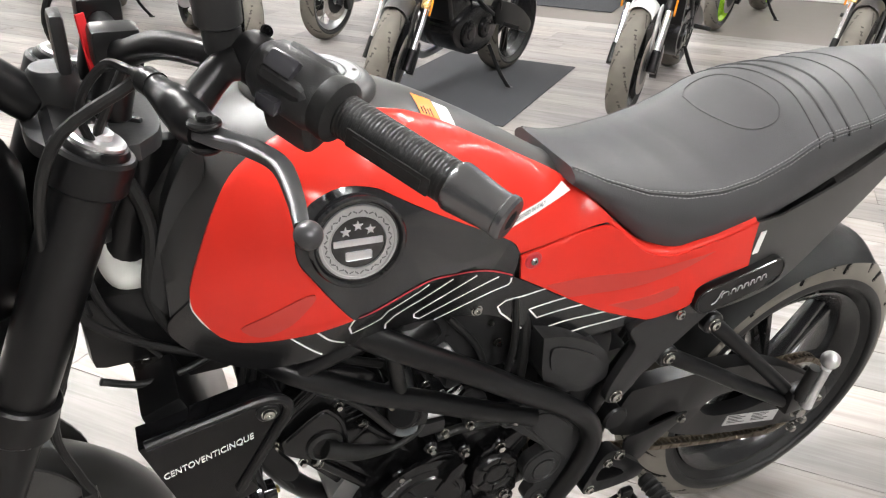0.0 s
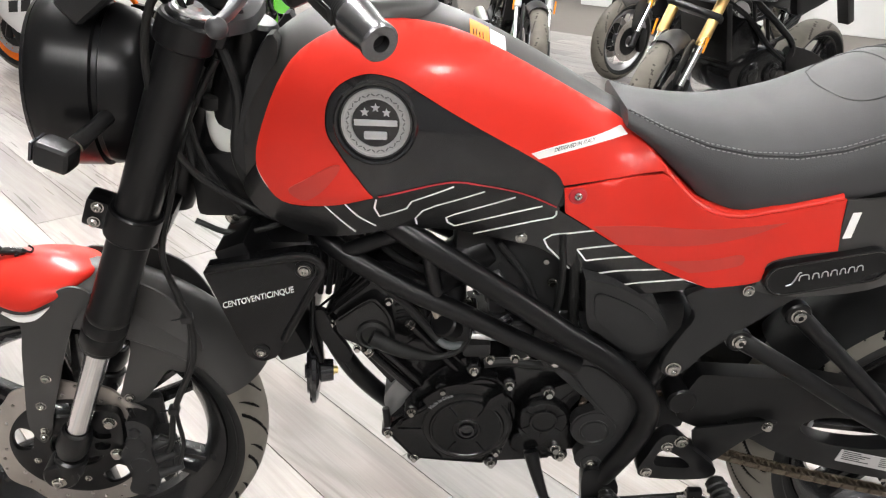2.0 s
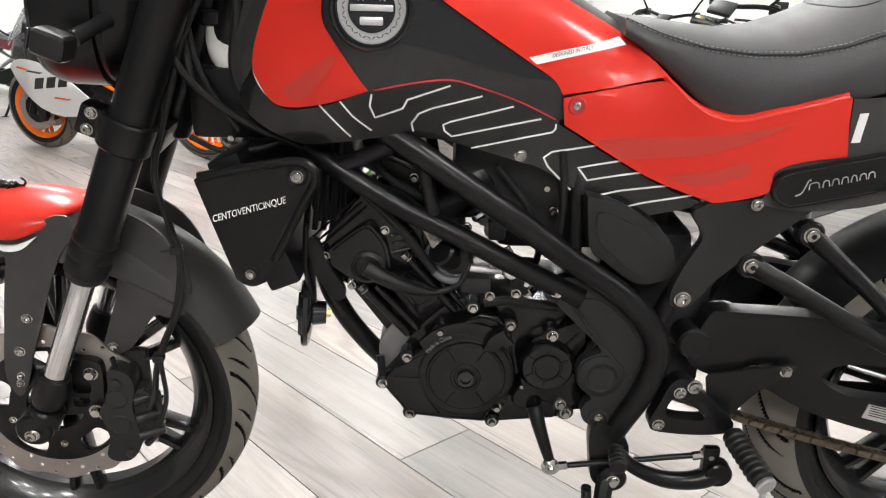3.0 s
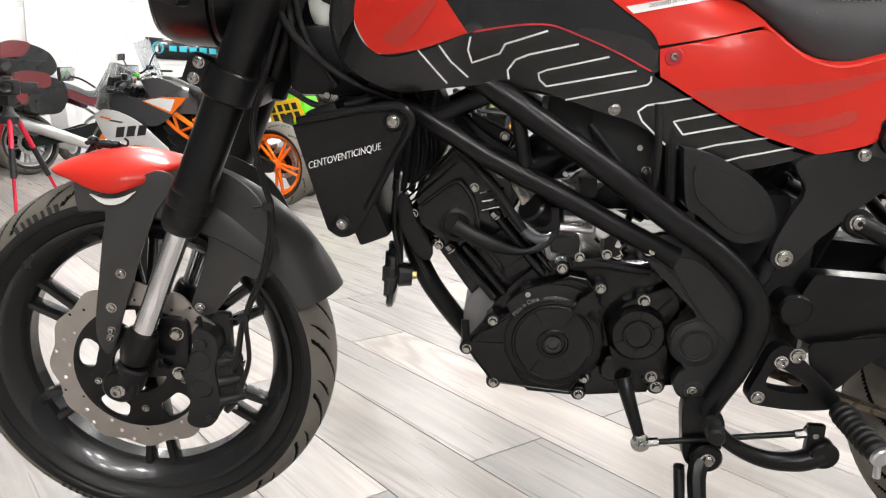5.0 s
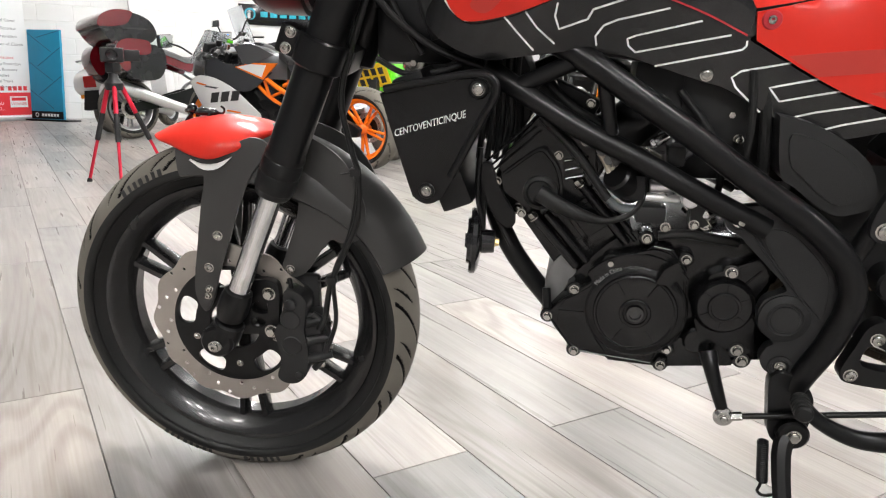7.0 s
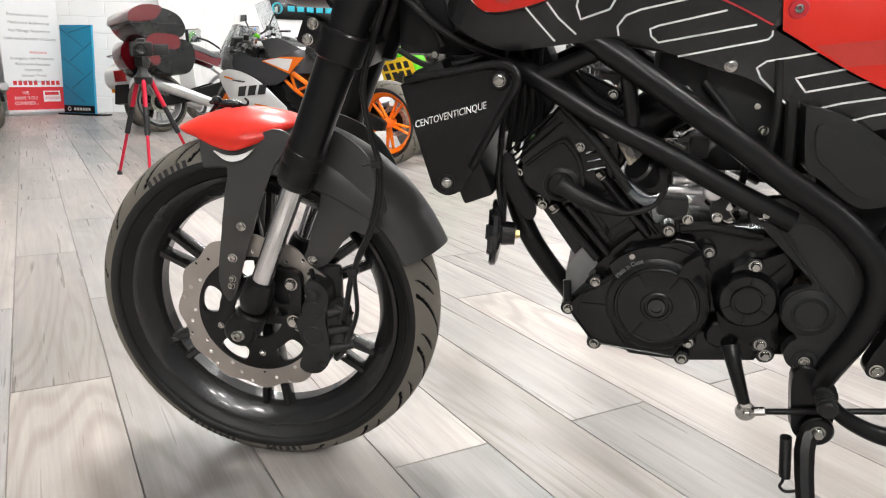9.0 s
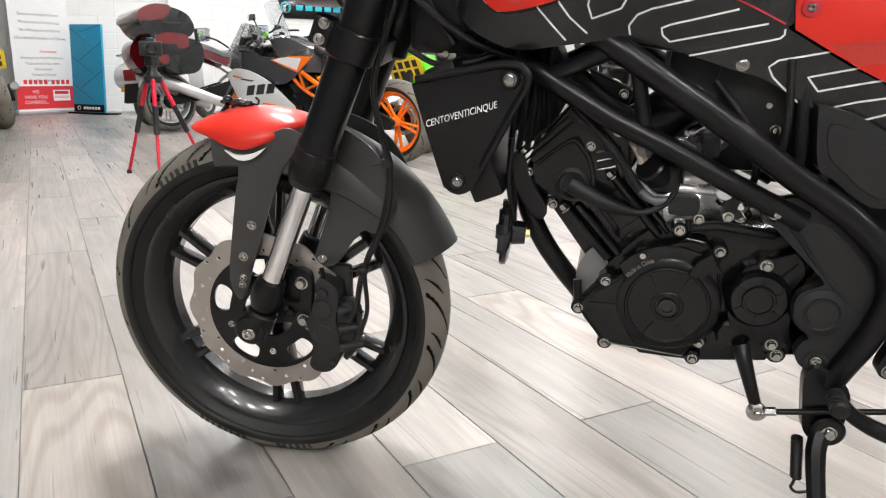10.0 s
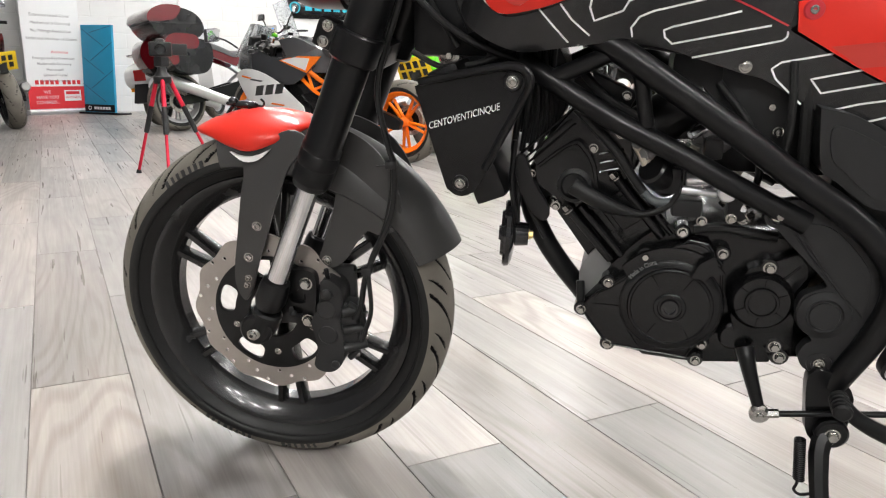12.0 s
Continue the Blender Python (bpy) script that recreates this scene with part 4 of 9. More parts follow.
# handlebar
bar = bmesh.new()
half_bar = [(0.318, 0.0, 1.045), (0.32, -0.06, 1.047), (0.345, -0.13, 1.075), (0.395, -0.22, 1.080), (0.4265, -0.272, 1.069), (0.487, -0.385, 1.041)]
tube(bar, [(x, -y, z) for x, y, z in half_bar[::-1]] + half_bar[1:], 0.0112, 16)
handlebar = front("handlebar", bar, BLACK_SATIN, "black tapered handlebar")
for side in (-1, 1):
    A, B = Vector((0.4265, side * 0.272, 1.069)), Vector((0.487, side * 0.385, 1.041))
    L = (B - A).length
    gm = aim(A, B)
    gr = bmesh.new()
    prof = [(-0.012, 0.0), (-0.012, 0.0225), (-0.004, 0.0235), (0.0, 0.0225), (0.003, 0.0175)]
    k = 0.004
    while k < L - 0.034:
        prof += [(k, 0.0152), (k + 0.0006, 0.0156), (k + 0.0018, 0.0156), (k + 0.0024, 0.0152)]
        k += 0.003
    prof += [(L - 0.033, 0.0156), (L - 0.032, 0.0), ]
    grip = front("grip", lathe(gr, prof, gm, 30), RUBBER, "ribbed black rubber grip", handlebar)
    pad = bmesh.new()
    for a in (0.5, 2.4):
        for j, (w, t) in enumerate(((0.0075, 0.0012), (0.0045, 0.0022))):
            n = len(pad.verts)
            box(pad, (0.018 + j * 0.006, -w, 0.0148), (L - 0.045 - j * 0.006, w, 0.0152 + t), 0.0012)
            shift(pad, gm @ pose(0, 0, 0, math.degrees(a) + 70, 0, 0), n)
    front("grip_pad", pad, RUBBER, "", grip)
    front("bar_end", lathe(bmesh.new(), [(L - 0.036, 0), (L - 0.036, 0.0168), (L - 0.034, 0.0176), (L - 0.031, 0.0176), (L - 0.006, 0.0150), (L + 0.002, 0.0148), (L + 0.003, 0.0158), (L + 0.007, 0.0158), (L + 0.009, 0.0140), (L + 0.009, 0.0070), (L - 0.006, 0.0066), (L - 0.006, 0)], gm, 40), BARMETAL, "turned dark metal bar-end weight", handlebar)
    sw = bmesh.new()
    box(sw, (-0.060, -0.021, -0.042), (-0.014, 0.021, 0.021), 0.010, gm @ pose(0, 0, 0, 20, 0, 0), 3)
    lathe(sw, [(-0.07, 0.0), (-0.07, 0.019), (-0.062, 0.0235), (-0.018, 0.0240), (-0.013, 0.021), (-0.013, 0)], gm, 30)
    switch = front("switch_box", sw, BLACK_PLASTIC, "black switch housing", handlebar)
    bt = bmesh.new()
    box(bt, (-0.055, -0.006, 0.019), (-0.03, 0.009, 0.028), 0.003, gm @ pose(0, 0, 0, 42, 0, 0))
    front("rocker_button", bt, SMOKE, "", switch)
    bt = bmesh.new()
    box(bt, (-0.05, -0.030, -0.012), (-0.032, -0.020, 0.0), 0.002, gm @ pose(0, 0, 0, 0, 0, 0))
    front("push_button", bt, SMOKE, "", switch)
    # lever and its perch, ahead of the grip
    pv = Vector((0.340, side * 0.232, 1.052))
    cb = Vector((0.324, side * 0.178, 1.064))
    clampc = gm @ Vector((-0.078, 0, 0))
    per = bmesh.new()
    lathe(per, [(-0.011, 0.011), (-0.011, 0.0178), (-0.009, 0.0190), (0.009, 0.0190), (0.011, 0.0178), (0.011, 0.011)], gm @ pose(-0.078, 0, 0), 28)
    for dz in (-0.016, 0.016):
        bolt(per, clampc + Vector((0.008, 0, dz * 1.25)), (0.6, -side * 0.75, 0), 0.0045, 0.004)
    tube(per, [cb, cb.lerp(pv, 0.25), cb.lerp(pv, 0.55) + Vector((0, 0, 0.002)), cb.lerp(pv, 0.85), pv + Vector((0.002, side * 0.006, 0))], [0.0095, 0.0115, 0.0150, 0.0155, 0.0125], 16, 5)
    tube(per, [clampc + Vector((-0.012, 0, 0)), clampc + Vector((-0.026, -side * 0.002, -0.006)), cb.lerp(pv, 0.6) + Vector((0.006, 0, 0))], [0.013, 0.0115, 0.0125], 14)
    for dz in (-0.0085, 0.0085):
        rod(per, pv + Vector((0.002, side * 0.010, dz - 0.0025)), pv + Vector((0.002, side * 0.010, dz + 0.0025)), 0.0115, segs=20)
    rod(per, pv + Vector((0.002, side * 0.010, 0.011)), pv + Vector((0.002, side * 0.010, 0.0145)), 0.0055, segs=6)
    lathe(per, [(-0.002, 0.0), (-0.002, 0.0105), (0.010, 0.0105), (0.011, 0.008), (0.018, 0.007), (0.019, 0.0045), (0.026, 0.004), (0.026, 0)], aim(cb, cb + Vector((-0.008, -side * 0.020, 0.002))), 20)
    q0 = cb + Vector((-0.008, -side * 0.022, 0.002))
    tube(per, [q0, q0 + Vector((-0.018, -side * 0.030, -0.004)), q0 + Vector((-0.040, -side * 0.040, -0.045)), q0 + Vector((-0.020, -side * 0.050, -0.11))], 0.0038, 8)
    perch = front("lever_perch", per, BLACK_SATIN, "black lever perch", handlebar)
    lv = bmesh.new()
    pts = [pv + Vector((0.001, side * 0.004, 0.0)), pv + Vector((0.010, side * 0.020, 0.0)), Vector((0.365, side * 0.266, 1.050)), Vector((0.374, side * 0.300, 1.052)), Vector((0.371, side * 0.335, 1.048)), Vector((0.365, side * 0.362, 1.045))]
    line, loops = smooth_line(pts, 8), []
    for k, q in enumerate(line):
        f = min(1.0, (q - line[0]).length / (line[-1] - line[0]).length)
        wide, high = 0.0095 - 0.0048 * f, 0.0052 - 0.0014 * f
        d = (line[min(k + 1, len(line) - 1)] - line[max(k - 1, 0)]).normalized()
        across = Vector((0, 0, 1)).cross(d).normalized()
        up = d.cross(across)
        loops.append([lv.verts.new(q + across * (wide * math.copysign(abs(math.cos(a)) ** 0.6, math.cos(a))) + up * (high * math.copysign(abs(math.sin(a)) ** 0.6, math.sin(a)))) for a in (i * math.tau / 14 for i in range(14))])
    for q, r in zip(loops, loops[1:]):
        for i in range(14):
            lv.faces.new((q[i], q[(i + 1) % 14], r[(i + 1) % 14], r[i]))
    lv.faces.new(loops[0][::-1])
    lv.faces.new(loops[-1])
    bmesh.ops.create_uvsphere(lv, u_segments=18, v_segments=12, radius=0.0088, matrix=Matrix.Translation(pts[-1] + Vector((0.001, side * 0.008, -0.001))))
    front("lever", lv, DARKMETAL, "dark metal ball-ended control lever", perch)
    mp = gm @ Vector((-0.095, 0, 0)) + Vector((-0.01, 0, 0.0))
    ms = bmesh.new()
    rod(ms, mp + Vector((0, 0, 0.0)), mp + Vector((-0.004, side * 0.004, 0.026)), 0.014, segs=18)
    rod(ms, mp + Vector((-0.004, side * 0.004, 0.020)), mp + Vector((-0.012, side * 0.012, 0.115)), 0.0165, 0.0155, segs=22)
    tube(ms, [mp + Vector((-0.012, side * 0.012, 0.11)), mp + Vector((-0.02, side * 0.03, 0.20)), mp + Vector((0.0, side * 0.10, 0.27))], 0.006, 10)
    front("mirror_stem", ms, BLACK_PLASTIC, "black mirror stem", handlebar)
for y in (-0.045, 0.045):
    riser = bmesh.new()
    rod(riser, (0.305, y, 0.985), (0.318, y, 1.035), 0.017, segs=22)
    box(riser, (0.298, y - 0.016, 1.03), (0.338, y + 0.016, 1.066), 0.006)
    front("bar_riser", riser, BLACK_SATIN)
# top yoke, ignition switch and key with a red strap, instrument
YOKE = mat("grey_cast_yoke", (0.045, 0.045, 0.047), 0.4, metal=0.4, vary=0.15, bump=0.3)
yk = bmesh.new()
slab(yk, round_line([(0.262, -0.088), (0.262, -0.088), (0.245, -0.06), (0.235, -0.03), (0.235, 0.03), (0.245, 0.06), (0.262, 0.088), (0.262, 0.088), (0.32, 0.085), (0.345, 0.05), (0.345, -0.05), (0.32, -0.085), (0.32, -0.085)], 4), 0.0, 0.016, [round_line([(0.262, -0.06), (0.285, -0.065), (0.30, -0.04), (0.27, -0.035)], 3), round_line([(0.262, 0.06), (0.285, 0.065), (0.30, 0.04), (0.27, 0.035)], 3)], bevel=0.003)
yoke = front("top_yoke", shift(yk, Matrix(((1, 0, 0, 0), (0, 0, 1, 0), (0, -1, 0, 0.975), (0, 0, 0, 1)))), YOKE, "grey cast top yoke")
for a_, b_ in (((0.252, -0.095), (0.30, -0.075)), ((0.250, -0.080), (0.268, -0.072)), ((0.25, 0.09), (0.30, 0.07)), ((0.30, -0.02), (0.33, -0.05))):
    front("yoke_rib", rod(bmesh.new(), (a_[0], a_[1] * 0.85, 0.9765), (b_[0], b_[1] * 0.85, 0.9765), 0.003, segs=8), YOKE, "", yoke)
ig = front("ignition_switch", lathe(bmesh.new(), [(0, 0.022), (0.03, 0.021), (0.034, 0.018), (0.034, 0.0)], pose(0.268, 0.0, 0.985, 0, -90, 0), 28), BLACK_PLASTIC)
front("key", box(bmesh.new(), (0.272, -0.020, 1.015), (0.284, 0.010, 1.068), 0.005), BLACK_PLASTIC, "black ignition key", ig)
st_ = bmesh.new()
for i in range(12):
    f = i / 11
    c0_ = Vector((0.296 + 0.006 * f, -0.024 - 0.008 * f, 1.070 - 0.075 * f))
    if i:
        n = len(st_.verts)
        box(st_, (0, -0.0045, -0.001), ((c0_ - last_).length + 0.001, 0.0045, 0.001), 0.0, aim(last_, c0_))
    last_ = c0_
front("key_strap", st_, PAINT_RED_STRAP, "red fabric key strap", ig)
dm = pose(0.172, 0.0, 1.008, 0, -38, 0)
dash = front("instrument", box(bmesh.new(), (-0.045, -0.080, -0.022), (0.045, 0.080, 0.018), 0.012, dm, 3), BLACK_PLASTIC, "black instrument with a pale screen")
front("screen", box(bmesh.new(), (-0.032, -0.064, 0.0182), (0.032, 0.064, 0.0195), 0.0, dm), LCD, "pale olive screen", dash)
front("instrument_bracket", rod(bmesh.new(), (0.20, 0, 1.03), (0.25, 0, 0.985), 0.02, segs=14), BLACK_SATIN, "", dash)


# ---- seat, decals, badge, filler cap ----
SX = (0.806, 0.822, 0.85, 0.90, 0.95, 1.00, 1.05, 1.10, 1.13, 1.16, 1.25, 1.35, 1.47)
S_BOT = (0.852, 0.842, 0.820, 0.776, 0.763, 0.771, 0.784, 0.798, 0.808, 0.818, 0.850, 0.882, 0.915)
S_STI = (0.872, 0.866, 0.855, 0.842, 0.838, 0.840, 0.850, 0.868, 0.884, 0.895, 0.902, 0.915, 0.928)
S_TOP = (0.872, 0.871, 0.869, 0.862, 0.858, 0.864, 0.882, 0.908, 0.922, 0.930, 0.940, 0.950, 0.952)
S_WID = (0.060, 0.066, 0.078, 0.100, 0.116, 0.124, 0.127, 0.127, 0.126, 0.124, 0.118, 0.105, 0.075)
S_WBT = (0.070, 0.072, 0.080, 0.104, 0.124, 0.132, 0.134, 0.133, 0.132, 0.130, 0.122, 0.108, 0.078)


def seat_point(x, u, off=0.0):
    """A place on the seat; u runs from the left rim (-1) over the crown (0) to the right rim."""
    zb, zs, zt, w, wb = (interp(x, SX, t) for t in (S_BOT, S_STI, S_TOP, S_WID, S_WBT))
    s, a = (-1 if u < 0 else 1), abs(u)
    if a > 0.55:
        k = (a - 0.55) / 0.45
        y, z = w + (wb - w) * k + 0.008 * math.sin(k * math.pi), zs + (zb - zs) * k
        n = Vector((0, s, 0.15))
    else:
        k = a / 0.55
        y = w * (1 - (1 - k) ** 1.0)
        z = zs + (zt - zs) * (1 - k ** 2.6)
        n = Vector((0, s * k * 0.5, 1))
    return Vector((x, s * y, z)) + n.normalized() * off


seat_bm = bmesh.new()
rows_ = []
for i in range(73):
    x = 0.806 + (1.47 - 0.806) * i / 72
    rows_.append([seat_bm.verts.new(seat_point(x, -1 + 2 * k / 48)) for k in range(49)])
for p, q in zip(rows_, rows_[1:]):
    for k in range(48):
        seat_bm.faces.new((p[k], q[k], q[k + 1], p[k + 1]))
    seat_bm.faces.new((p[48], q[48], q[0], p[0]))
seat_bm.faces.new(rows_[0])
seat_bm.faces.new(rows_[-1][::-1])
bmesh.ops.recalc_face_normals(seat_bm, faces=seat_bm.faces)
seat = part("seat", seat_bm, SEAT, bike, "one-piece grey-black vinyl seat with stitched seams", smooth=60)
THREAD = mat("grey_thread", (0.20, 0.20, 0.20), 0.7)
PIPING = mat("dark_seam_vinyl", (0.022, 0.022, 0.023), 0.5)
for u0, x0, x1 in ((0.57, 0.81, 1.46), (0.535, 0.81, 1.46)):
    st = bmesh.new()
    x = x0
    while x < x1:
        for s in (-1, 1):
            a, b = seat_point(x, s * u0, 0.0006), seat_point(x + 0.0038, s * u0, 0.0006)
            rod(st, a, b, 0.0007, segs=5)
        x += 0.0058
    tagged(part("stitching", st, THREAD, seat, "grey seat stitching"), kind="stuff")
seam = bmesh.new()
for s in (-1, 1):
    tube(seam, [seat_point(x, s * 0.552, 0.0) for x in np.linspace(0.808, 1.468, 50)], 0.0014, 6, 1)
part("seam", seam, PIPING, seat)
# raised pad and cross seams towards the pillion end
pad = bmesh.new()
tube(pad, [seat_point(x, u, 0.0) for x, u in ((1.072, 0.24), (1.064, 0.08), (1.064, -0.08), (1.072, -0.24), (1.090, -0.32), (1.115, -0.33), (1.132, -0.24), (1.137, -0.08), (1.137, 0.08), (1.132, 0.24), (1.115, 0.33), (1.09, 0.32), (1.072, 0.24))], 0.0013, 6, 5)
part("pad_seam", pad, PIPING, seat)
for x0 in (1.157, 1.182, 1.212, 1.255, 1.295):
    cs = bmesh.new()
    tube(cs, [seat_point(x0 + 0.01 * math.cos(u * 3), u * 0.54 if abs(u) < 0.9 else u * 0.6, 0.0002) for u in np.linspace(-1, 1, 21)], 0.0026 if 1.18 < x0 < 1.22 else 0.0014, 6, 1)
    part("cross_seam", cs, PIPING, seat)

# red lip of the side panels, turned in under the seat
LIP = ((0.806, 0.848), (0.830, 0.830), (0.853, 0.808), (0.866, 0.795), (0.90, 0.768), (0.939, 0.760), (0.982, 0.772), (1.02, 0.783), (1.058, 0.794))
for side in (-1, 1):
    g = bmesh.new()
    cols = []
    for p in smooth_line([(x, 0, z) for x, z in LIP], 6):
        w = half_width(p.x, p.z)
        cols.append([g.verts.new((p.x, side * (w + o), p.z + h)) for o, h in ((0.0035, -0.004), (0.0050, 0.0005), (0.003, 0.004), (-0.003, 0.007), (-0.012, 0.008), (-0.055, 0.009))])
    for a, b in zip(cols, cols[1:]):
        for k in range(5):
            q = (a[k], b[k], b[k + 1], a[k + 1])
            g.faces.new(q if side < 0 else q[::-1])
    part("panel_lip", g, RED, bike, "red panel edge turned in under the seat", smooth=60)

# black seat base between the seat and the covers
for side in (-1, 1):
    g = bmesh.new()
    slab(g, [(0.96, 0.74), (0.97, 0.775), (1.05, 0.795), (1.25, 0.862), (1.42, 0.905), (1.42, 0.86), (1.15, 0.74)], side * 0.094, side * 0.084, bevel=0.002)
    part("seat_base", g, BLACK_PLASTIC, bike)

# filler cap
cap_m = Matrix.Translation((0.505, 0.0, 0.990)) @ pose(0, 0, 0, 0, -90 + 4, 0)
CAPMETAL = mat("satin_grey_cap_alloy", (0.20, 0.20, 0.205), 0.40, metal=0.75, vary=0.1, scale=20, bump=0.1, bscale=800)
part("filler_surround", lathe(bmesh.new(), [(-0.014, 0.070), (-0.004, 0.068), (0.003, 0.062), (0.006, 0.055), (0.0055, 0.052), (0.0, 0.052)], cap_m, 64), GREY_MATT, bike)
capb = part("filler_cap", lathe(bmesh.new(), [(0.0, 0.0515), (0.006, 0.0515), (0.0075, 0.0500), (0.0075, 0.0375), (0.0050, 0.0368), (0.0050, 0.0358), (0.0078, 0.0350), (0.0080, 0.0)], cap_m, 64), CAPMETAL, bike, "satin grey fuel filler cap with a key flap")
for a in (20, 140, 260):
    b = bmesh.new()
    bolt(b, cap_m @ Vector((0.0070, 0.0455 * math.cos(radians(a)), 0.0455 * math.sin(radians(a)))), cap_m.to_3x3() @ Vector((1, 0, 0)), 0.003, 0.0015)
    part("cap_screw", b, STEEL, capb)
kf = bmesh.new()
box(kf, (0.0078, -0.024, -0.0050), (0.0100, 0.020, 0.0050), 0.0010, cap_m)
box(kf, (0.0078, 0.014, -0.0150), (0.0108, 0.024, 0.0090), 0.0015, cap_m)
kd = bmesh.new()
box(kd, (0.0076, -0.027, -0.0075), (0.0083, 0.0175, 0.0075), 0.0004, cap_m)
part("flap_recess", kd, BLACK_SATIN, capb)
part("key_flap", kf, CAPMETAL, capb, "hinged key flap")


# flush labels, lines and lettering on the body's side
def on_side(x, z, off):
    return Vector((x, -(half_width(x, z) + off), z))


def strip(bm, pts, w, off, corner=2):
    """A thin raised line along points of the side view."""
    line = [Vector((p[0], 0, p[1])) for p in pts]
    dense = []
    for a, b in zip(line, line[1:]):
        k = max(1, int((b - a).length / 0.004))
        dense += [a.lerp(b, i / k) for i in range(k)]
    dense.append(line[-1])
    left, right = [], []
    for i, p in enumerate(dense):
        d = (dense[min(i + 1, len(dense) - 1)] - dense[max(i - 1, 0)]).normalized()
        n = Vector((-d.z, 0, d.x)) * w / 2
        left.append(bm.verts.new(on_side(p.x + n.x, p.z + n.z, off)))
        right.append(bm.verts.new(on_side(p.x - n.x, p.z - n.z, off)))
    for i in range(len(dense) - 1):
        bm.faces.new((left[i], right[i], right[i + 1], left[i + 1]))
    return bm


def curve2(pts, steps=5):
    return [(p.x, p.z) for p in smooth_line([(a, 0, b) for a, b in pts], steps)]


LINES = [[(0.439, 0.774), (0.454, 0.76), (0.475, 0.742)], [(0.465, 0.78), (0.479, 0.765), (0.5, 0.751)],
         [(0.503, 0.789), (0.500, 0.777), (0.505, 0.765), (0.538, 0.774), (0.544, 0.783), (0.594, 0.796)],
         [(0.55, 0.749), (0.548, 0.758), (0.557, 0.768), (0.573, 0.773), (0.633, 0.783)],
         [(0.673, 0.769), (0.596, 0.757), (0.586, 0.754), (0.588, 0.747), (0.597, 0.740), (0.709, 0.752)],
         [(0.622, 0.724), (0.712, 0.733), (0.724, 0.735), (0.728, 0.739), (0.728, 0.745)],
         [(0.753, 0.659), (0.722, 0.691), (0.716, 0.703), (0.726, 0.710), (0.78, 0.719)],
         [(0.815, 0.702), (0.76, 0.689), (0.773, 0.673), (0.844, 0.690)],
         [(0.776, 0.650), (0.814, 0.662), (0.872, 0.675)], [(0.812, 0.637), (0.844, 0.649), (0.9, 0.665)]]
for ln in LINES:
    part("line_decal", strip(bmesh.new(), lowered(ln), 0.0023, 0.0026), WHITE, bike, "thin white line decal", smooth=0)
wedge = bmesh.new()
skin(wedge, round_line([(0.354, 0.812), (0.354, 0.812), (0.362, 0.792), (0.377, 0.774), (0.394, 0.765), (0.394, 0.765), (0.384, 0.766), (0.366, 0.779), (0.354, 0.799)], 3), 0.0030, 0.002, 0.008)
part("reflective_wedge", wedge, WHITE, bike, "white reflective wedge decal")
RED_PIN = mat("red_pinstripe", (0.45, 0.02, 0.03), 0.4)
part("pinstripe", strip(bmesh.new(), curve2([(0.506, 0.793), (0.539, 0.799), (0.573, 0.803), (0.60, 0.802), (0.631, 0.792), (0.68, 0.773), (0.727, 0.750)]), 0.0022, 0.0052), RED_PIN, bike, "thin red pinstripe", smooth=0)
band = bmesh.new()
skin(band, [(0.688, 0.826), (0.803, 0.849), (0.811, 0.840), (0.698, 0.818)], 0.0068, 0.001, 0.008)
stripe = part("white_stripe", band, WHITE, bike, "white tank stripe with black lettering")
INK = mat("black_print", (0.02, 0.02, 0.02), 0.5)
lettering("DESIGNED IN ITALY", 0.0062, INK, "stripe_lettering", stripe, lambda x, y, z: on_side(0.742 + x - y * 0.15, 0.8325 + x * 0.195 + y, 0.0078 + z * 0.3), 0.0004, 0.3, "black lettering", 0.052)
tag = bmesh.new()
skin(tag, [(1.074, 0.776), (1.084, 0.777), (1.081, 0.742), (1.071, 0.741)], 0.0048, 0.001, 0.008)
part("reflective_tag", tag, WHITE, bike, "white reflective tail decal")
for line in (round_line([(0.775, 0.727), (0.775, 0.727), (0.84, 0.735), (0.91, 0.742), (1.0, 0.762), (1.0, 0.762), (0.95, 0.735), (0.89, 0.715), (0.81, 0.704), (0.81, 0.704)], 3),
             round_line([(0.865, 0.688), (0.865, 0.688), (0.92, 0.700), (0.955, 0.712), (0.958, 0.698), (0.925, 0.684), (0.90, 0.677), (0.90, 0.677)], 4),
             round_line([(0.395, 0.785), (0.42, 0.806), (0.455, 0.83), (0.462, 0.825), (0.44, 0.795), (0.415, 0.775)], 4)):
    d = bmesh.new()
    skin(d, line, 0.0073, 0.002)
    part("tone_decal", d, RED_DECAL, bike, "darker red matt decal shape")
sb = bmesh.new()
bolt(sb, on_side(0.752, 0.768, 0.0055), (0, -1, 0.1), 0.0065, 0.006)
part("panel_bolt", sb, STEEL, bike)
sb = bmesh.new()
rod(sb, on_side(0.752, 0.768, 0.004), on_side(0.752, 0.768, 0.0085), 0.012, segs=24)
part("bolt_recess", sb, RED_PIN, bike)
for p in (on_side(0.686, 0.702, 0.002), (0.975, -0.140, 0.661)):
    sb = bmesh.new()
    bolt(sb, p, (0, -1, 0.05), 0.0075, 0.005)
    part("cover_bolt", sb, STEEL, bike)
BADGE_SILVER = mat("dull_badge_silver", (0.42, 0.42, 0.42), 0.4, metal=0.7, vary=0.15, scale=60)
BADGE_GREY = mat("dark_badge_grey", (0.10, 0.10, 0.10), 0.5)
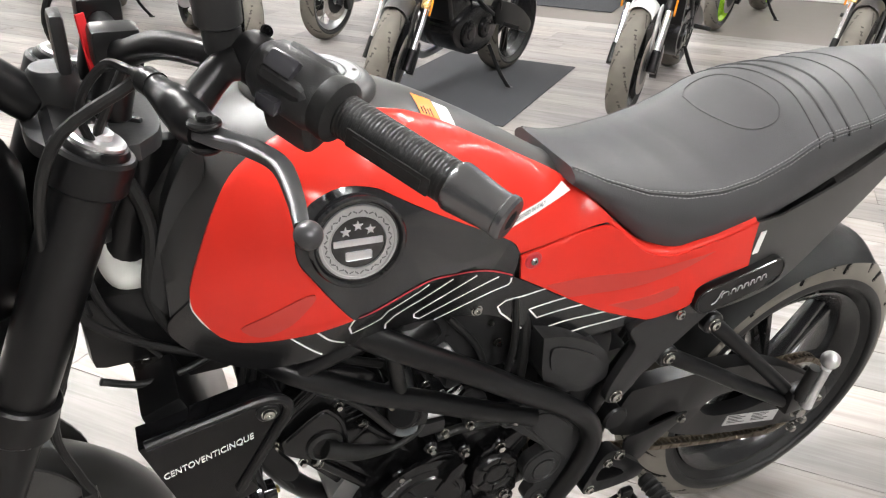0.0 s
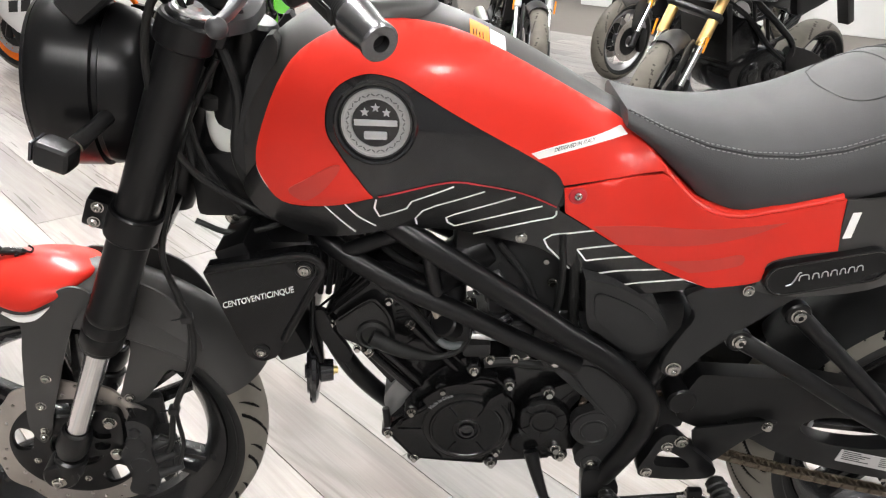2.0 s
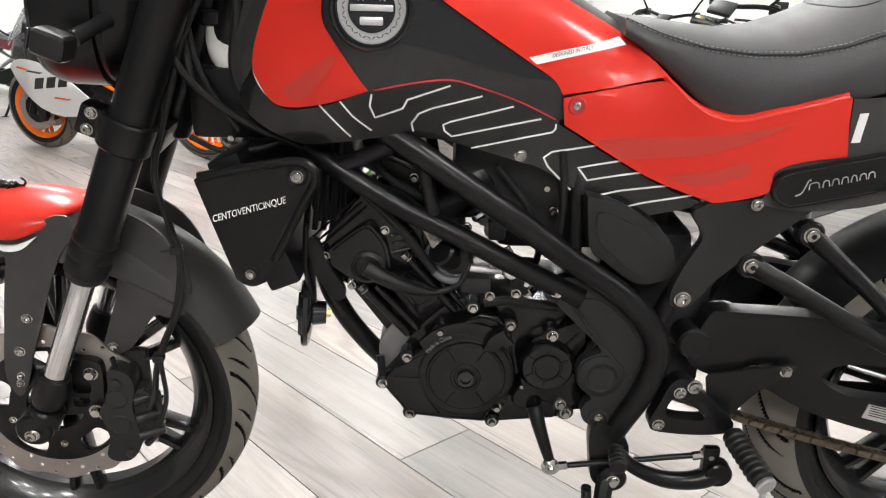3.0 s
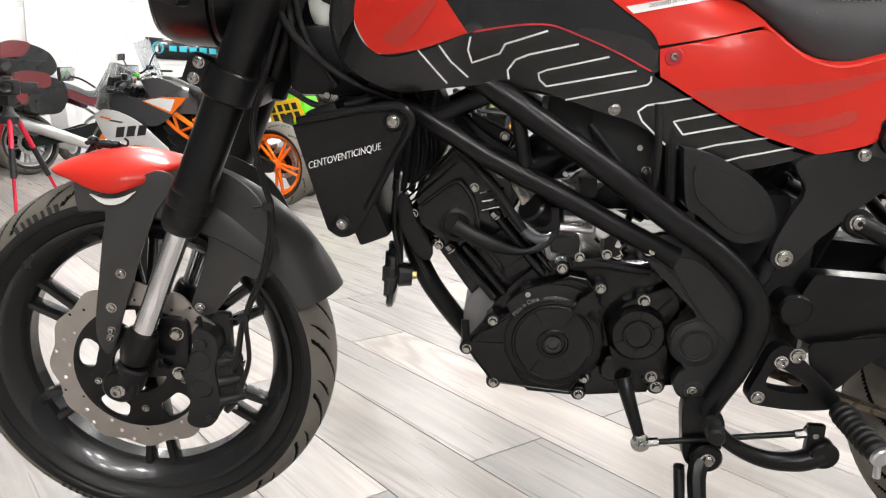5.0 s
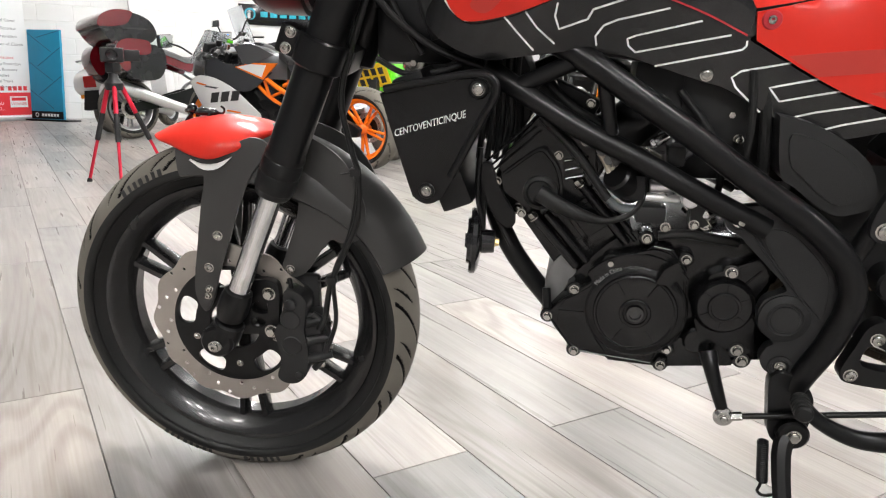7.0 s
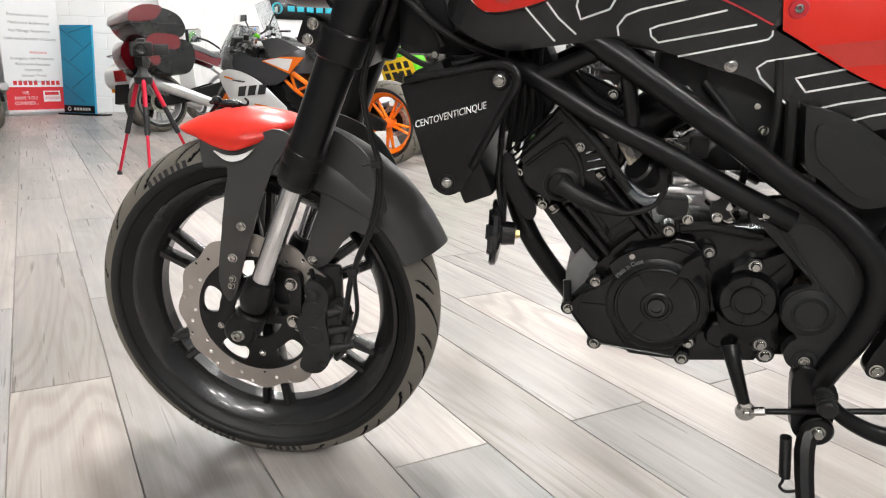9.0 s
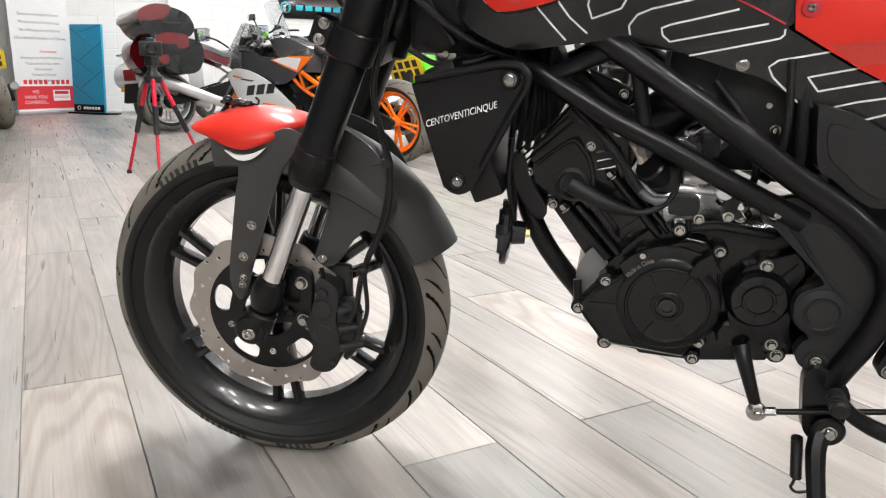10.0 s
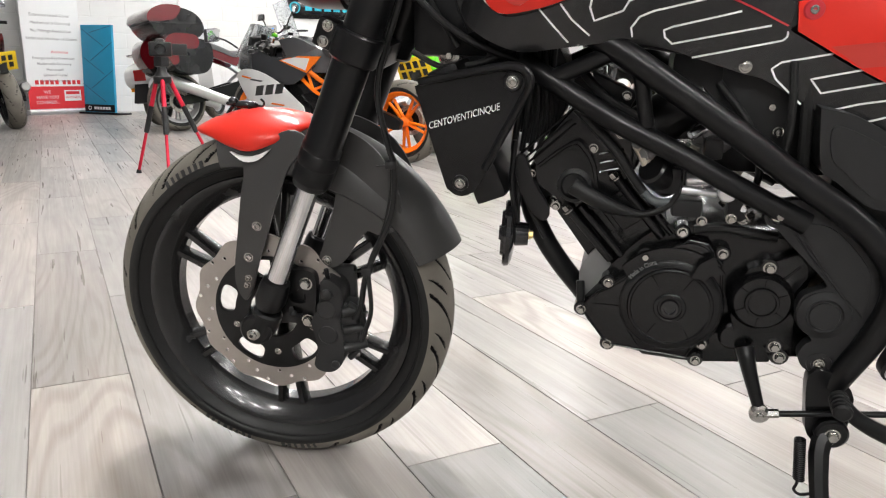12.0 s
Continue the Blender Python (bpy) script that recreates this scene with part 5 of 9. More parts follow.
# round tank badge: silver ring, stars and a lettered band drawn as plain shapes
for side in (-1, 1):
    bc = Vector((0.505, side * (half_width(0.505, 0.88) + 0.003), 0.882))
    bm_m = aim(bc, bc + Vector((-0.05, side, 0.12)))
    well = part("badge_ring", lathe(bmesh.new(), [(-0.008, 0.0), (-0.008, 0.046), (0.004, 0.0475), (0.0065, 0.0455), (0.006, 0.043), (0.002, 0.0405), (0.002, 0.0)], bm_m, 64), BLACK_GLOSS, bike, "gloss black badge surround")
    part("badge_band", lathe(bmesh.new(), [(0.002, 0.0385), (0.0042, 0.038), (0.0042, 0.0355), (0.0034, 0.035), (0.0034, 0.028), (0.0042, 0.0275), (0.0042, 0.0268), (0.002, 0.0265)], bm_m, 64), BADGE_SILVER, well, "silver badge band")
    stars = bmesh.new()
    for y, z in ((-0.012, 0.012), (0.0, 0.017), (0.012, 0.012)):
        star = [(y + (0.0052 if k % 2 == 0 else 0.0022) * math.sin(k * math.pi / 5), z + (0.0052 if k % 2 == 0 else 0.0022) * math.cos(k * math.pi / 5)) for k in range(10)]
        n = len(stars.verts)
        slab(stars, star, 0.002, 0.0032)
        shift(stars, bm_m @ Matrix(((0, 1, 0, 0), (1, 0, 0, 0), (0, 0, 1, 0), (0, 0, 0, 1))), n)
    box(stars, (0.002, -0.024, -0.003), (0.0034, 0.024, 0.004), 0.0008, bm_m)
    box(stars, (0.002, -0.013, -0.018), (0.0034, 0.013, -0.009), 0.002, bm_m)
    part("badge_emblem", stars, ALU, well)
    for k in range(38):
        a = k / 38 * math.tau
        leaf = bmesh.new()
        box(leaf, (0.0030, -0.0008, -0.0024), (0.0037, 0.0008, 0.0024), 0.0004, bm_m @ pose(0, 0.0315 * math.cos(a), 0.0315 * math.sin(a), math.degrees(a) + (35 if k % 2 else -35), 0, 0), 1)
        part("badge_leaf", leaf, BADGE_GREY, well)
# name plate on the tail: a stadium with a raised script drawn as a plain stroke
A, B = (1.010, 0.684), (1.115, 0.708)
dx, dz = B[0] - A[0], B[1] - A[1]
ln_ = math.hypot(dx, dz)
ux, uz = dx / ln_, dz / ln_


def stadium(r):
    out = []
    for k in range(13):
        a = math.pi / 2 + k / 12 * math.pi
        out.append((A[0] + r * (math.cos(a) * ux - math.sin(a) * uz), A[1] + r * (math.cos(a) * uz + math.sin(a) * ux)))
    for k in range(13):
        a = -math.pi / 2 + k / 12 * math.pi
        out.append((B[0] + r * (math.cos(a) * ux - math.sin(a) * uz), B[1] + r * (math.cos(a) * uz + math.sin(a) * ux)))
    return out


plate = bmesh.new()
skin(plate, stadium(0.0235), 0.014, 0.014, 0.008)
nameplate = part("name_plate", plate, BLACK_SATIN, bike, "black stadium-shaped name plate")
rim = bmesh.new()
tube(rim, [on_side(x, z, 0.0145) for x, z in stadium(0.0205) + stadium(0.0205)[:1]], 0.0012, 6, 1)
part("plate_rim", rim, BLACK_GLOSS, nameplate)
scr = bmesh.new()
for a, b in ((-0.036, -0.024), (-0.020, -0.012), (-0.009, -0.001), (0.002, 0.010), (0.013, 0.020), (0.023, 0.031), (0.033, 0.041)):
    cx, cz = (A[0] + B[0]) / 2, (A[1] + B[1]) / 2
    pts = [(cx + ux * s - uz * h, cz + uz * s + ux * h) for s, h in ((a, -0.003), (a + 0.002, 0.004), (b - 0.001, 0.004), (b, -0.003))]
    tube(scr, [on_side(x, z, 0.0150) for x, z in pts], 0.0008, 6, 4)
tube(scr, [on_side(cx + ux * s - uz * h, cz + uz * s + ux * h, 0.0150) for s, h in ((-0.052, -0.008), (-0.044, -0.005), (-0.036, 0.008), (-0.033, 0.0085))], 0.0009, 6, 4)
part("script_stroke", scr, ALU, nameplate, "silver script drawn as plain strokes")
# paper labels on the tank top


def top_point(x, y, off):
    """A place on the tank's top, across y."""
    zt = interp(x, SMX, TOP_S)
    lo, hi = zt - 0.16, zt
    for _ in range(30):
        mid = (lo + hi) / 2
        if half_width(x, mid) > abs(y):
            lo = mid
        else:
            hi = mid
    return Vector((x, y, lo + off))


for nm, x0, x1, y0, y1, mt, lb in (("warning_label", 0.610, 0.634, -0.050, -0.016, ORANGE, "orange warning label"), ("paper_label", 0.635, 0.654, -0.046, -0.018, WHITE, "white paper label")):
    g = bmesh.new()
    vs = [[g.verts.new(top_point(x0 + (x1 - x0) * i / 4, y0 + (y1 - y0) * j / 5, 0.001)) for j in range(6)] for i in range(5)]
    for i in range(4):
        for j in range(5):
            g.faces.new((vs[i][j], vs[i + 1][j], vs[i + 1][j + 1], vs[i][j + 1]))
    part(nm, g, mt, bike, lb)
g = bmesh.new()
for i in range(4):
    a, b = top_point(0.614 + i * 0.004, -0.046, 0.0016), top_point(0.614 + i * 0.004, -0.046 + 0.008 + 0.003 * (i % 2), 0.0016)
    rod(g, a, b, 0.0006, segs=4)
part("print_bar", g, INK, bike, "black print bars")


# ---- frame, engine and chassis ----
def bpart(name, bm, material, label="", parent=None, smooth=35):
    return part(name, bm, material, parent or bike, label, smooth)


for s in (-1, 1):
    t = bmesh.new()
    tube(t, [(0.43, s * 0.070, 0.775), (0.50, s * 0.098, 0.742), (0.545, s * 0.112, 0.717), (0.608, s * 0.118, 0.676), (0.682, s * 0.121, 0.627), (0.758, s * 0.124, 0.573), (0.82, s * 0.126, 0.532), (0.868, s * 0.127, 0.485), (0.885, s * 0.126, 0.437), (0.872, s * 0.124, 0.379), (0.848, s * 0.12, 0.326), (0.838, s * 0.115, 0.30)], 0.0165, 20, 5)
    bpart("frame_rail", t, BLACK_SATIN, "satin black tubular main frame rail")
    t = bmesh.new()
    tube(t, [(0.415, s * 0.075, 0.705), (0.456, s * 0.098, 0.681), (0.537, s * 0.108, 0.635), (0.611, s * 0.112, 0.600), (0.687, s * 0.116, 0.561), (0.775, s * 0.118, 0.518)], 0.0140, 18, 5)
    bpart("lower_frame_rail", t, BLACK_SATIN, "satin black lower frame tube")
    for a, b, r in (((0.562, s * 0.110, 0.702), (0.576, s * 0.109, 0.628), 0.0095), ((0.452, s * 0.098, 0.684), (0.53, s * 0.108, 0.720), 0.011), ((0.40, s * 0.05, 0.78), (0.42, s * 0.075, 0.700), 0.014)):
        bpart("frame_brace", rod(bmesh.new(), a, b, r, segs=16), BLACK_SATIN)
    sp = bmesh.new()
    tube(sp, [(0.88, s * 0.11, 0.48), (0.91, s * 0.112, 0.55), (0.96, s * 0.112, 0.62), (1.06, s * 0.112, 0.70), (1.25, s * 0.09, 0.80)], 0.0125, 14)
    bpart("seat_rail", sp, BLACK_SATIN)
bpart("cross_tube", rod(bmesh.new(), (0.85, -0.12, 0.33), (0.85, 0.12, 0.33), 0.017), BLACK_SATIN)
head = bmesh.new()
rod(head, (0.285, 0, 0.78), (0.345, 0, 0.96), 0.034, segs=28)
box(head, (0.32, -0.06, 0.74), (0.46, 0.06, 0.86), 0.02)
bpart("steering_head", head, BLACK_SATIN)
# black cover under the tank's nose
nose = bmesh.new()
for s in (-1, 1):
    slab(nose, round_line([(0.318, 0.80), (0.318, 0.80), (0.345, 0.90), (0.375, 0.955), (0.385, 0.93), (0.352, 0.82), (0.335, 0.77), (0.335, 0.77)], 3), s * 0.055 - 0.012, s * 0.055 + 0.012, bevel=0.003)
bpart("nose_cover", nose, BLACK_PLASTIC)

tray = bmesh.new()
slab(tray, [(0.40, 0.72), (0.42, 0.775), (0.60, 0.775), (0.78, 0.745), (0.80, 0.70), (0.70, 0.685), (0.62, 0.712), (0.52, 0.725)], -0.055, 0.055, bevel=0.006)
bpart("tank_tray", tray, BLACK_PLASTIC, "black tray under the fuel tank")
loom = bmesh.new()
slab(loom, round_line([(0.405, 0.715), (0.455, 0.720), (0.470, 0.650), (0.445, 0.600), (0.412, 0.585), (0.398, 0.640)], 3), -0.028, 0.05, bevel=0.006)
for k in range(5):
    tube(loom, [(0.402 + 0.012 * k, -0.034, 0.735), (0.408 + 0.010 * k, -0.040 - 0.003 * (k % 2), 0.68), (0.402 + 0.013 * k, -0.036, 0.63), (0.395 + 0.012 * k, -0.030, 0.575)], 0.0045, 8, 4)
bpart("wiring_loom", loom, BLACK_PLASTIC, "black wiring loom behind the shroud")

# side plates below the red panels
for s in (-1, 1):
    pl = bmesh.new()
    slab(pl, round_line([(0.918, 0.658), (0.918, 0.658), (1.00, 0.668), (1.065, 0.668), (1.065, 0.668), (1.03, 0.636), (0.985, 0.596), (0.945, 0.556), (0.918, 0.520), (0.903, 0.512), (0.888, 0.522), (0.890, 0.548), (0.905, 0.585), (0.917, 0.615), (0.90, 0.645)], 4), s * 0.133, s * 0.120, bevel=0.003, grid=0.02)
    bpart("seat_frame_plate", pl, BLACK_PLASTIC, "black side plate under the seat")
    ab = bmesh.new()
    slab(ab, round_line([(0.770, 0.660), (0.770, 0.660), (0.812, 0.650), (0.862, 0.622), (0.886, 0.594), (0.893, 0.562), (0.884, 0.548), (0.845, 0.541), (0.80, 0.572), (0.780, 0.590)], 4), s * 0.118, s * 0.06, bevel=0.004)
    cover = bpart("airbox_cover", ab, BLACK_PLASTIC, "black airbox cover with a pressed panel")
    ab = bmesh.new()
    slab(ab, round_line([(0.786, 0.638), (0.815, 0.632), (0.855, 0.610), (0.874, 0.588), (0.878, 0.564), (0.845, 0.555), (0.808, 0.584), (0.790, 0.602)], 4), s * 0.1215, s * 0.116, bevel=0.002)
    bpart("pressed_panel", ab, BLACK_PLASTIC, "", cover)
bx = bmesh.new()
box(bx, (0.66, -0.055, 0.56), (0.90, 0.055, 0.73), 0.02)
bpart("battery_box", box(bmesh.new(), (0.80, -0.080, 0.49), (0.93, 0.080, 0.60), 0.02), BLACK_PLASTIC)
bpart("pivot_casting", box(bmesh.new(), (0.87, -0.078, 0.36), (0.965, 0.078, 0.56), 0.015), BLACK_PLASTIC)
box(bx, (0.60, -0.05, 0.60), (0.70, 0.05, 0.72), 0.015)
bpart("airbox", bx, BLACK_PLASTIC)

# crankcase and covers
cc = bmesh.new()
slab(cc, round_line([(0.515, 0.372), (0.515, 0.372), (0.545, 0.430), (0.60, 0.485), (0.66, 0.500), (0.72, 0.485), (0.80, 0.480), (0.86, 0.455), (0.865, 0.38), (0.83, 0.325), (0.76, 0.312), (0.67, 0.306), (0.56, 0.315), (0.56, 0.315)], 4), -0.075, 0.10, bevel=0.008)
crank = bpart("crankcase", cc, ENGINE, "black engine crankcase")
CASE = [(0.504, 0.370), (0.516, 0.354), (0.539, 0.322), (0.553, 0.316), (0.592, 0.312), (0.654, 0.307), (0.662, 0.324), (0.687, 0.345), (0.694, 0.374), (0.688, 0.451), (0.667, 0.479), (0.643, 0.483), (0.621, 0.466), (0.594, 0.444), (0.583, 0.442), (0.540, 0.406), (0.525, 0.396)]
ec = (0.625, 0.386)
cv = bmesh.new()
slab(cv, CASE, -0.100, -0.070, bevel=0.007)
cover = bpart("engine_cover", cv, ENGINE, "black generator cover with a round cap", crank)


def inset(loop, k, about):
    return [(about[0] + (x - about[0]) * k, about[1] + (z - about[1]) * k) for x, z in loop]


# facets of the casting: the slanted left flank and the raised band over the cap
g = bmesh.new()
slab(g, [(0.522, 0.379), (0.521, 0.362), (0.543, 0.327), (0.556, 0.321), (0.590, 0.318), (0.574, 0.340), (0.564, 0.358), (0.560, 0.379)], -0.1022, -0.097, bevel=0.0012)
bpart("cover_step", g, ENGINE, "", cover)
g = bmesh.new()
slab(g, [(0.530, 0.395), (0.524, 0.384), (0.559, 0.384), (0.563, 0.404), (0.572, 0.424), (0.545, 0.404)], -0.1022, -0.097, bevel=0.0012)
bpart("cover_step", g, ENGINE, "", cover)
arc = [(ec[0] + 0.084 * math.cos(radians(d)), ec[1] + 0.084 * math.sin(radians(d))) for d in range(38, 150, 8)] + [(ec[0] + 0.066 * math.cos(radians(d)), ec[1] + 0.066 * math.sin(radians(d))) for d in range(149, 37, -8)]
g = bmesh.new()
slab(g, arc, -0.1045, -0.097, bevel=0.0015)
bpart("cover_band", g, ENGINE, "", cover)
g = bmesh.new()
slab(g, round_line([(0.618, 0.469), (0.618, 0.469), (0.642, 0.477), (0.663, 0.472), (0.672, 0.462), (0.672, 0.462), (0.650, 0.470)], 3), -0.1035, -0.097, bevel=0.001)
bpart("cover_step", g, ENGINE, "", cover)
rim_loop = inset(CASE, 0.972, (0.60, 0.39))
for a_, b_ in zip(rim_loop, rim_loop[1:] + rim_loop[:1]):
    bpart("cover_rim", rod(bmesh.new(), (a_[0], -0.1002, a_[1]), (b_[0], -0.1002, b_[1]), 0.0012, segs=6), ENGINE, "", cover)
pan = bmesh.new()
slab(pan, [(0.575, 0.318), (0.595, 0.299), (0.666, 0.296), (0.763, 0.307), (0.777, 0.335), (0.70, 0.345)], -0.085, 0.08, bevel=0.004)
bpart("sump", pan, ENGINE, "", crank)
em = aim((ec[0], -0.098, ec[1]), (ec[0], -0.2, ec[1]))
bpart("cover_cap", lathe(bmesh.new(), [(-0.004, 0.071), (0.003, 0.069), (0.0085, 0.0600), (0.0090, 0.0565), (0.0120, 0.0550), (0.0125, 0.0525), (0.0110, 0.0510), (0.0114, 0.0215), (0.0130, 0.0205), (0.0140, 0.0190), (0.0140, 0.0165), (0.0120, 0.0155), (0.0124, 0.0080), (0.0095, 0.0075), (0.0095, 0.0)], em, 72), ENGINE, "", cover)
for k, a in enumerate((58, 122, 238, 302)):
    r = bmesh.new()
    box(r, (0.009, 0.030, -0.0014), (0.0132, 0.050, 0.0014), 0.0008, em @ pose(0, 0, 0, a, 0, 0))
    bpart("cap_rib", r, ENGINE, "", cover)
# thin raised rings added to catch highlights along the cap's edges
for r_, x_ in ((0.0535, 0.0122), (0.0182, 0.0138), (0.0655, 0.0060)):
    g = bmesh.new()
    lathe(g, [(x_ - 0.0012, r_ - 0.0014), (x_, r_ - 0.0008), (x_ + 0.0004, r_), (x_, r_ + 0.0008), (x_ - 0.0012, r_ + 0.0014)], em, 96)
    bpart("cap_highlight_ring", g, ENGINE, "", cover)
bpart("cap_socket", lathe(bmesh.new(), [(0.0150, 0.0125), (0.0165, 0.0115), (0.0165, 0.0080), (0.0135, 0.0075), (0.0135, 0.0)], em, 24), BLACK_GLOSS, "", cover)
rb = bmesh.new()
slab(rb, [(0.647, 0.435), (0.656, 0.455), (0.673, 0.467), (0.680, 0.456), (0.667, 0.432)], -0.119, -0.10, bevel=0.002)
bpart("cover_gusset", rb, ENGINE, "", cover)
lettering("Made in China", 0.0088, mat("grey_cast_lettering", (0.16, 0.16, 0.16), 0.5), "cast_lettering", cover,
          lambda x, y, z: Vector((ec[0] + (0.066 + y) * math.cos(math.radians(128) - x / 0.066), -0.1045 - z + abs(y) * 0.0, ec[1] + (0.066 + y) * math.sin(math.radians(128) - x / 0.066))), 0.0005, 0, "raised cast lettering", 0.042)
for x, z in ((0.632, 0.491), (0.588, 0.454), (0.542, 0.411), (0.685, 0.465), (0.507, 0.368), (0.546, 0.318), (0.666, 0.307), (0.672, 0.332)):
    bpart("bolt_boss", rod(bmesh.new(), (x, -0.075, z), (x, -0.0995, z), 0.0105, segs=20, cap=0.002), ENGINE, "", crank)
    b = bmesh.new()
    hexnut(b, (x, -0.0995, z), (0, -1, 0), 0.0064, 0.008)
    bpart("case_bolt", b, STEEL, "", crank)
# rough alloy flange of the cylinder base, ahead of the cover
g = bmesh.new()
slab(g, round_line([(0.500, 0.412), (0.516, 0.444), (0.530, 0.448), (0.545, 0.420), (0.545, 0.392), (0.510, 0.376)], 4), -0.072, 0.02, bevel=0.008)
bpart("cylinder_flange", g, CAST, "raw cast alloy flange", crank)
g = bmesh.new()
rod(g, (0.503, -0.085, 0.405), (0.506, -0.092, 0.372), 0.006, segs=12)
bpart("drain_pipe", g, BLACK_SATIN, "", crank)
b = bmesh.new()
hexnut(b, (0.742, -0.1235, 0.528), (0, -1, 0), 0.0070, 0.007)
bpart("plate_bolt", b, STEEL)
g = bmesh.new()
lathe(g, [(0, 0.0), (0, 0.009), (0.008, 0.009), (0.009, 0.006), (0.020, 0.006), (0.021, 0.008), (0.026, 0.008), (0.026, 0)], aim((0.682, -0.060, 0.529), (0.712, -0.075, 0.504)), 20)
bpart("hose_fitting", g, STEEL, "bright hose fitting")
# starter gear and filter housing
fh = bmesh.new()
slab(fh, [(0.704, 0.376), (0.711, 0.356), (0.731, 0.343), (0.777, 0.331), (0.787, 0.341), (0.779, 0.415), (0.792, 0.440), (0.791, 0.458), (0.780, 0.473), (0.719, 0.446), (0.706, 0.421)], -0.098, -0.06, bevel=0.004)
fil = bpart("filter_housing", fh, ENGINE, "black round filter housing", crank)
fm = aim((0.739, -0.096, 0.404), (0.739, -0.2, 0.404))
bpart("filter_cap", lathe(bmesh.new(), [(-0.004, 0.0415), (0.004, 0.0405), (0.010, 0.0370), (0.0135, 0.0340), (0.0140, 0.0290), (0.0130, 0.0215), (0.0155, 0.0205), (0.0160, 0.0195), (0.0160, 0.0175), (0.0138, 0.0165), (0.0142, 0.0)], fm, 56), ENGINE, "", fil)
for k in range(6):
    r = bmesh.new()
    box(r, (0.010, 0.022, -0.0013), (0.0152, 0.033, 0.0013), 0.0006, fm @ pose(0, 0, 0, 25 + 60 * k, 0, 0))
    bpart("cap_rib", r, ENGINE, "", fil)
for x, z in ((0.744, 0.450), (0.764, 0.339), (0.772, 0.324)):
    bpart("bolt_boss", rod(bmesh.new(), (x, -0.075, z), (x, -0.0985, z), 0.0125, segs=20, cap=0.002), ENGINE, "", crank)
    b = bmesh.new()
    hexnut(b, (x, -0.0985, z), (0, -1, 0), 0.0078, 0.008)
    bpart("case_bolt", b, STEEL, "", crank)
bpart("housing_ridge", rod(bmesh.new(), (0.757, -0.0985, 0.428), (0.781, -0.0985, 0.455), 0.0016, segs=8), ENGINE, "", fil)
g = bmesh.new()
lathe(g, [(0, 0.020), (0.004, 0.0195), (0.007, 0.016), (0.007, 0.0)], aim((0.712, -0.088, 0.345), (0.712, -0.2, 0.345)), 28)
bpart("sensor_cap", g, ENGINE, "", crank)
g = bmesh.new()
slab(g, [(0.659, 0.300), (0.756, 0.309), (0.770, 0.331), (0.789, 0.346), (0.718, 0.352), (0.66, 0.34)], -0.090, -0.06, bevel=0.003)
bpart("lower_case", g, ENGINE, "", crank)
# front sprocket cover
so = bmesh.new()
slab(so, round_line([(0.729, 0.529), (0.735, 0.540), (0.750, 0.546), (0.773, 0.545), (0.825, 0.518), (0.858, 0.488), (0.874, 0.454), (0.876, 0.416), (0.864, 0.358), (0.844, 0.323), (0.820, 0.314), (0.798, 0.322), (0.790, 0.339), (0.796, 0.355), (0.803, 0.363), (0.786, 0.382), (0.779, 0.403), (0.785, 0.423), (0.803, 0.433), (0.808, 0.442), (0.775, 0.476), (0.743, 0.508)], 4), -0.118, -0.100, bevel=0.005)
spc = bpart("sprocket_cover", so, BLACK_PLASTIC, "black plastic front sprocket cover")
so = bmesh.new()
slab(so, round_line([(0.765, 0.519), (0.765, 0.519), (0.803, 0.515), (0.840, 0.482), (0.858, 0.450), (0.857, 0.402), (0.849, 0.408), (0.849, 0.408), (0.80, 0.463)], 4), -0.1205, -0.116, bevel=0.002)
bpart("pressed_panel", so, BLACK_PLASTIC, "", spc)
g = bmesh.new()
tube(g, [(0.760, -0.1185, 0.511), (0.800, -0.1190, 0.461), (0.842, -0.1190, 0.412)], 0.0022, 8, 4)
bpart("pressed_ridge", g, BLACK_PLASTIC, "", spc)
sm = aim((0.812, -0.117, 0.399), (0.812, -0.2, 0.399))
bpart("cover_boss", lathe(bmesh.new(), [(-0.003, 0.034), (0.003, 0.032), (0.006, 0.0245), (0.0065, 0.0225), (0.0045, 0.0205), (0.0045, 0.0185), (0.0065, 0.0175), (0.0068, 0.0)], sm, 44), BLACK_PLASTIC, "", spc)
for x, z in ((0.740, 0.526), (0.816, 0.330)):
    lathe(b_boss := bmesh.new(), [(-0.003, 0.0165), (0.003, 0.0150), (0.004, 0.0105), (0.002, 0.0095), (0.002, 0.0)], aim((x, -0.117, z), (x, -0.2, z)), 28)
    bpart("cover_boss", b_boss, BLACK_PLASTIC, "", spc)
    b = bmesh.new()
    bolt(b, (x, -0.119, z), (0, -1, 0), 0.0068, 0.004)
    bpart("cover_screw", b, STEEL, "", spc)
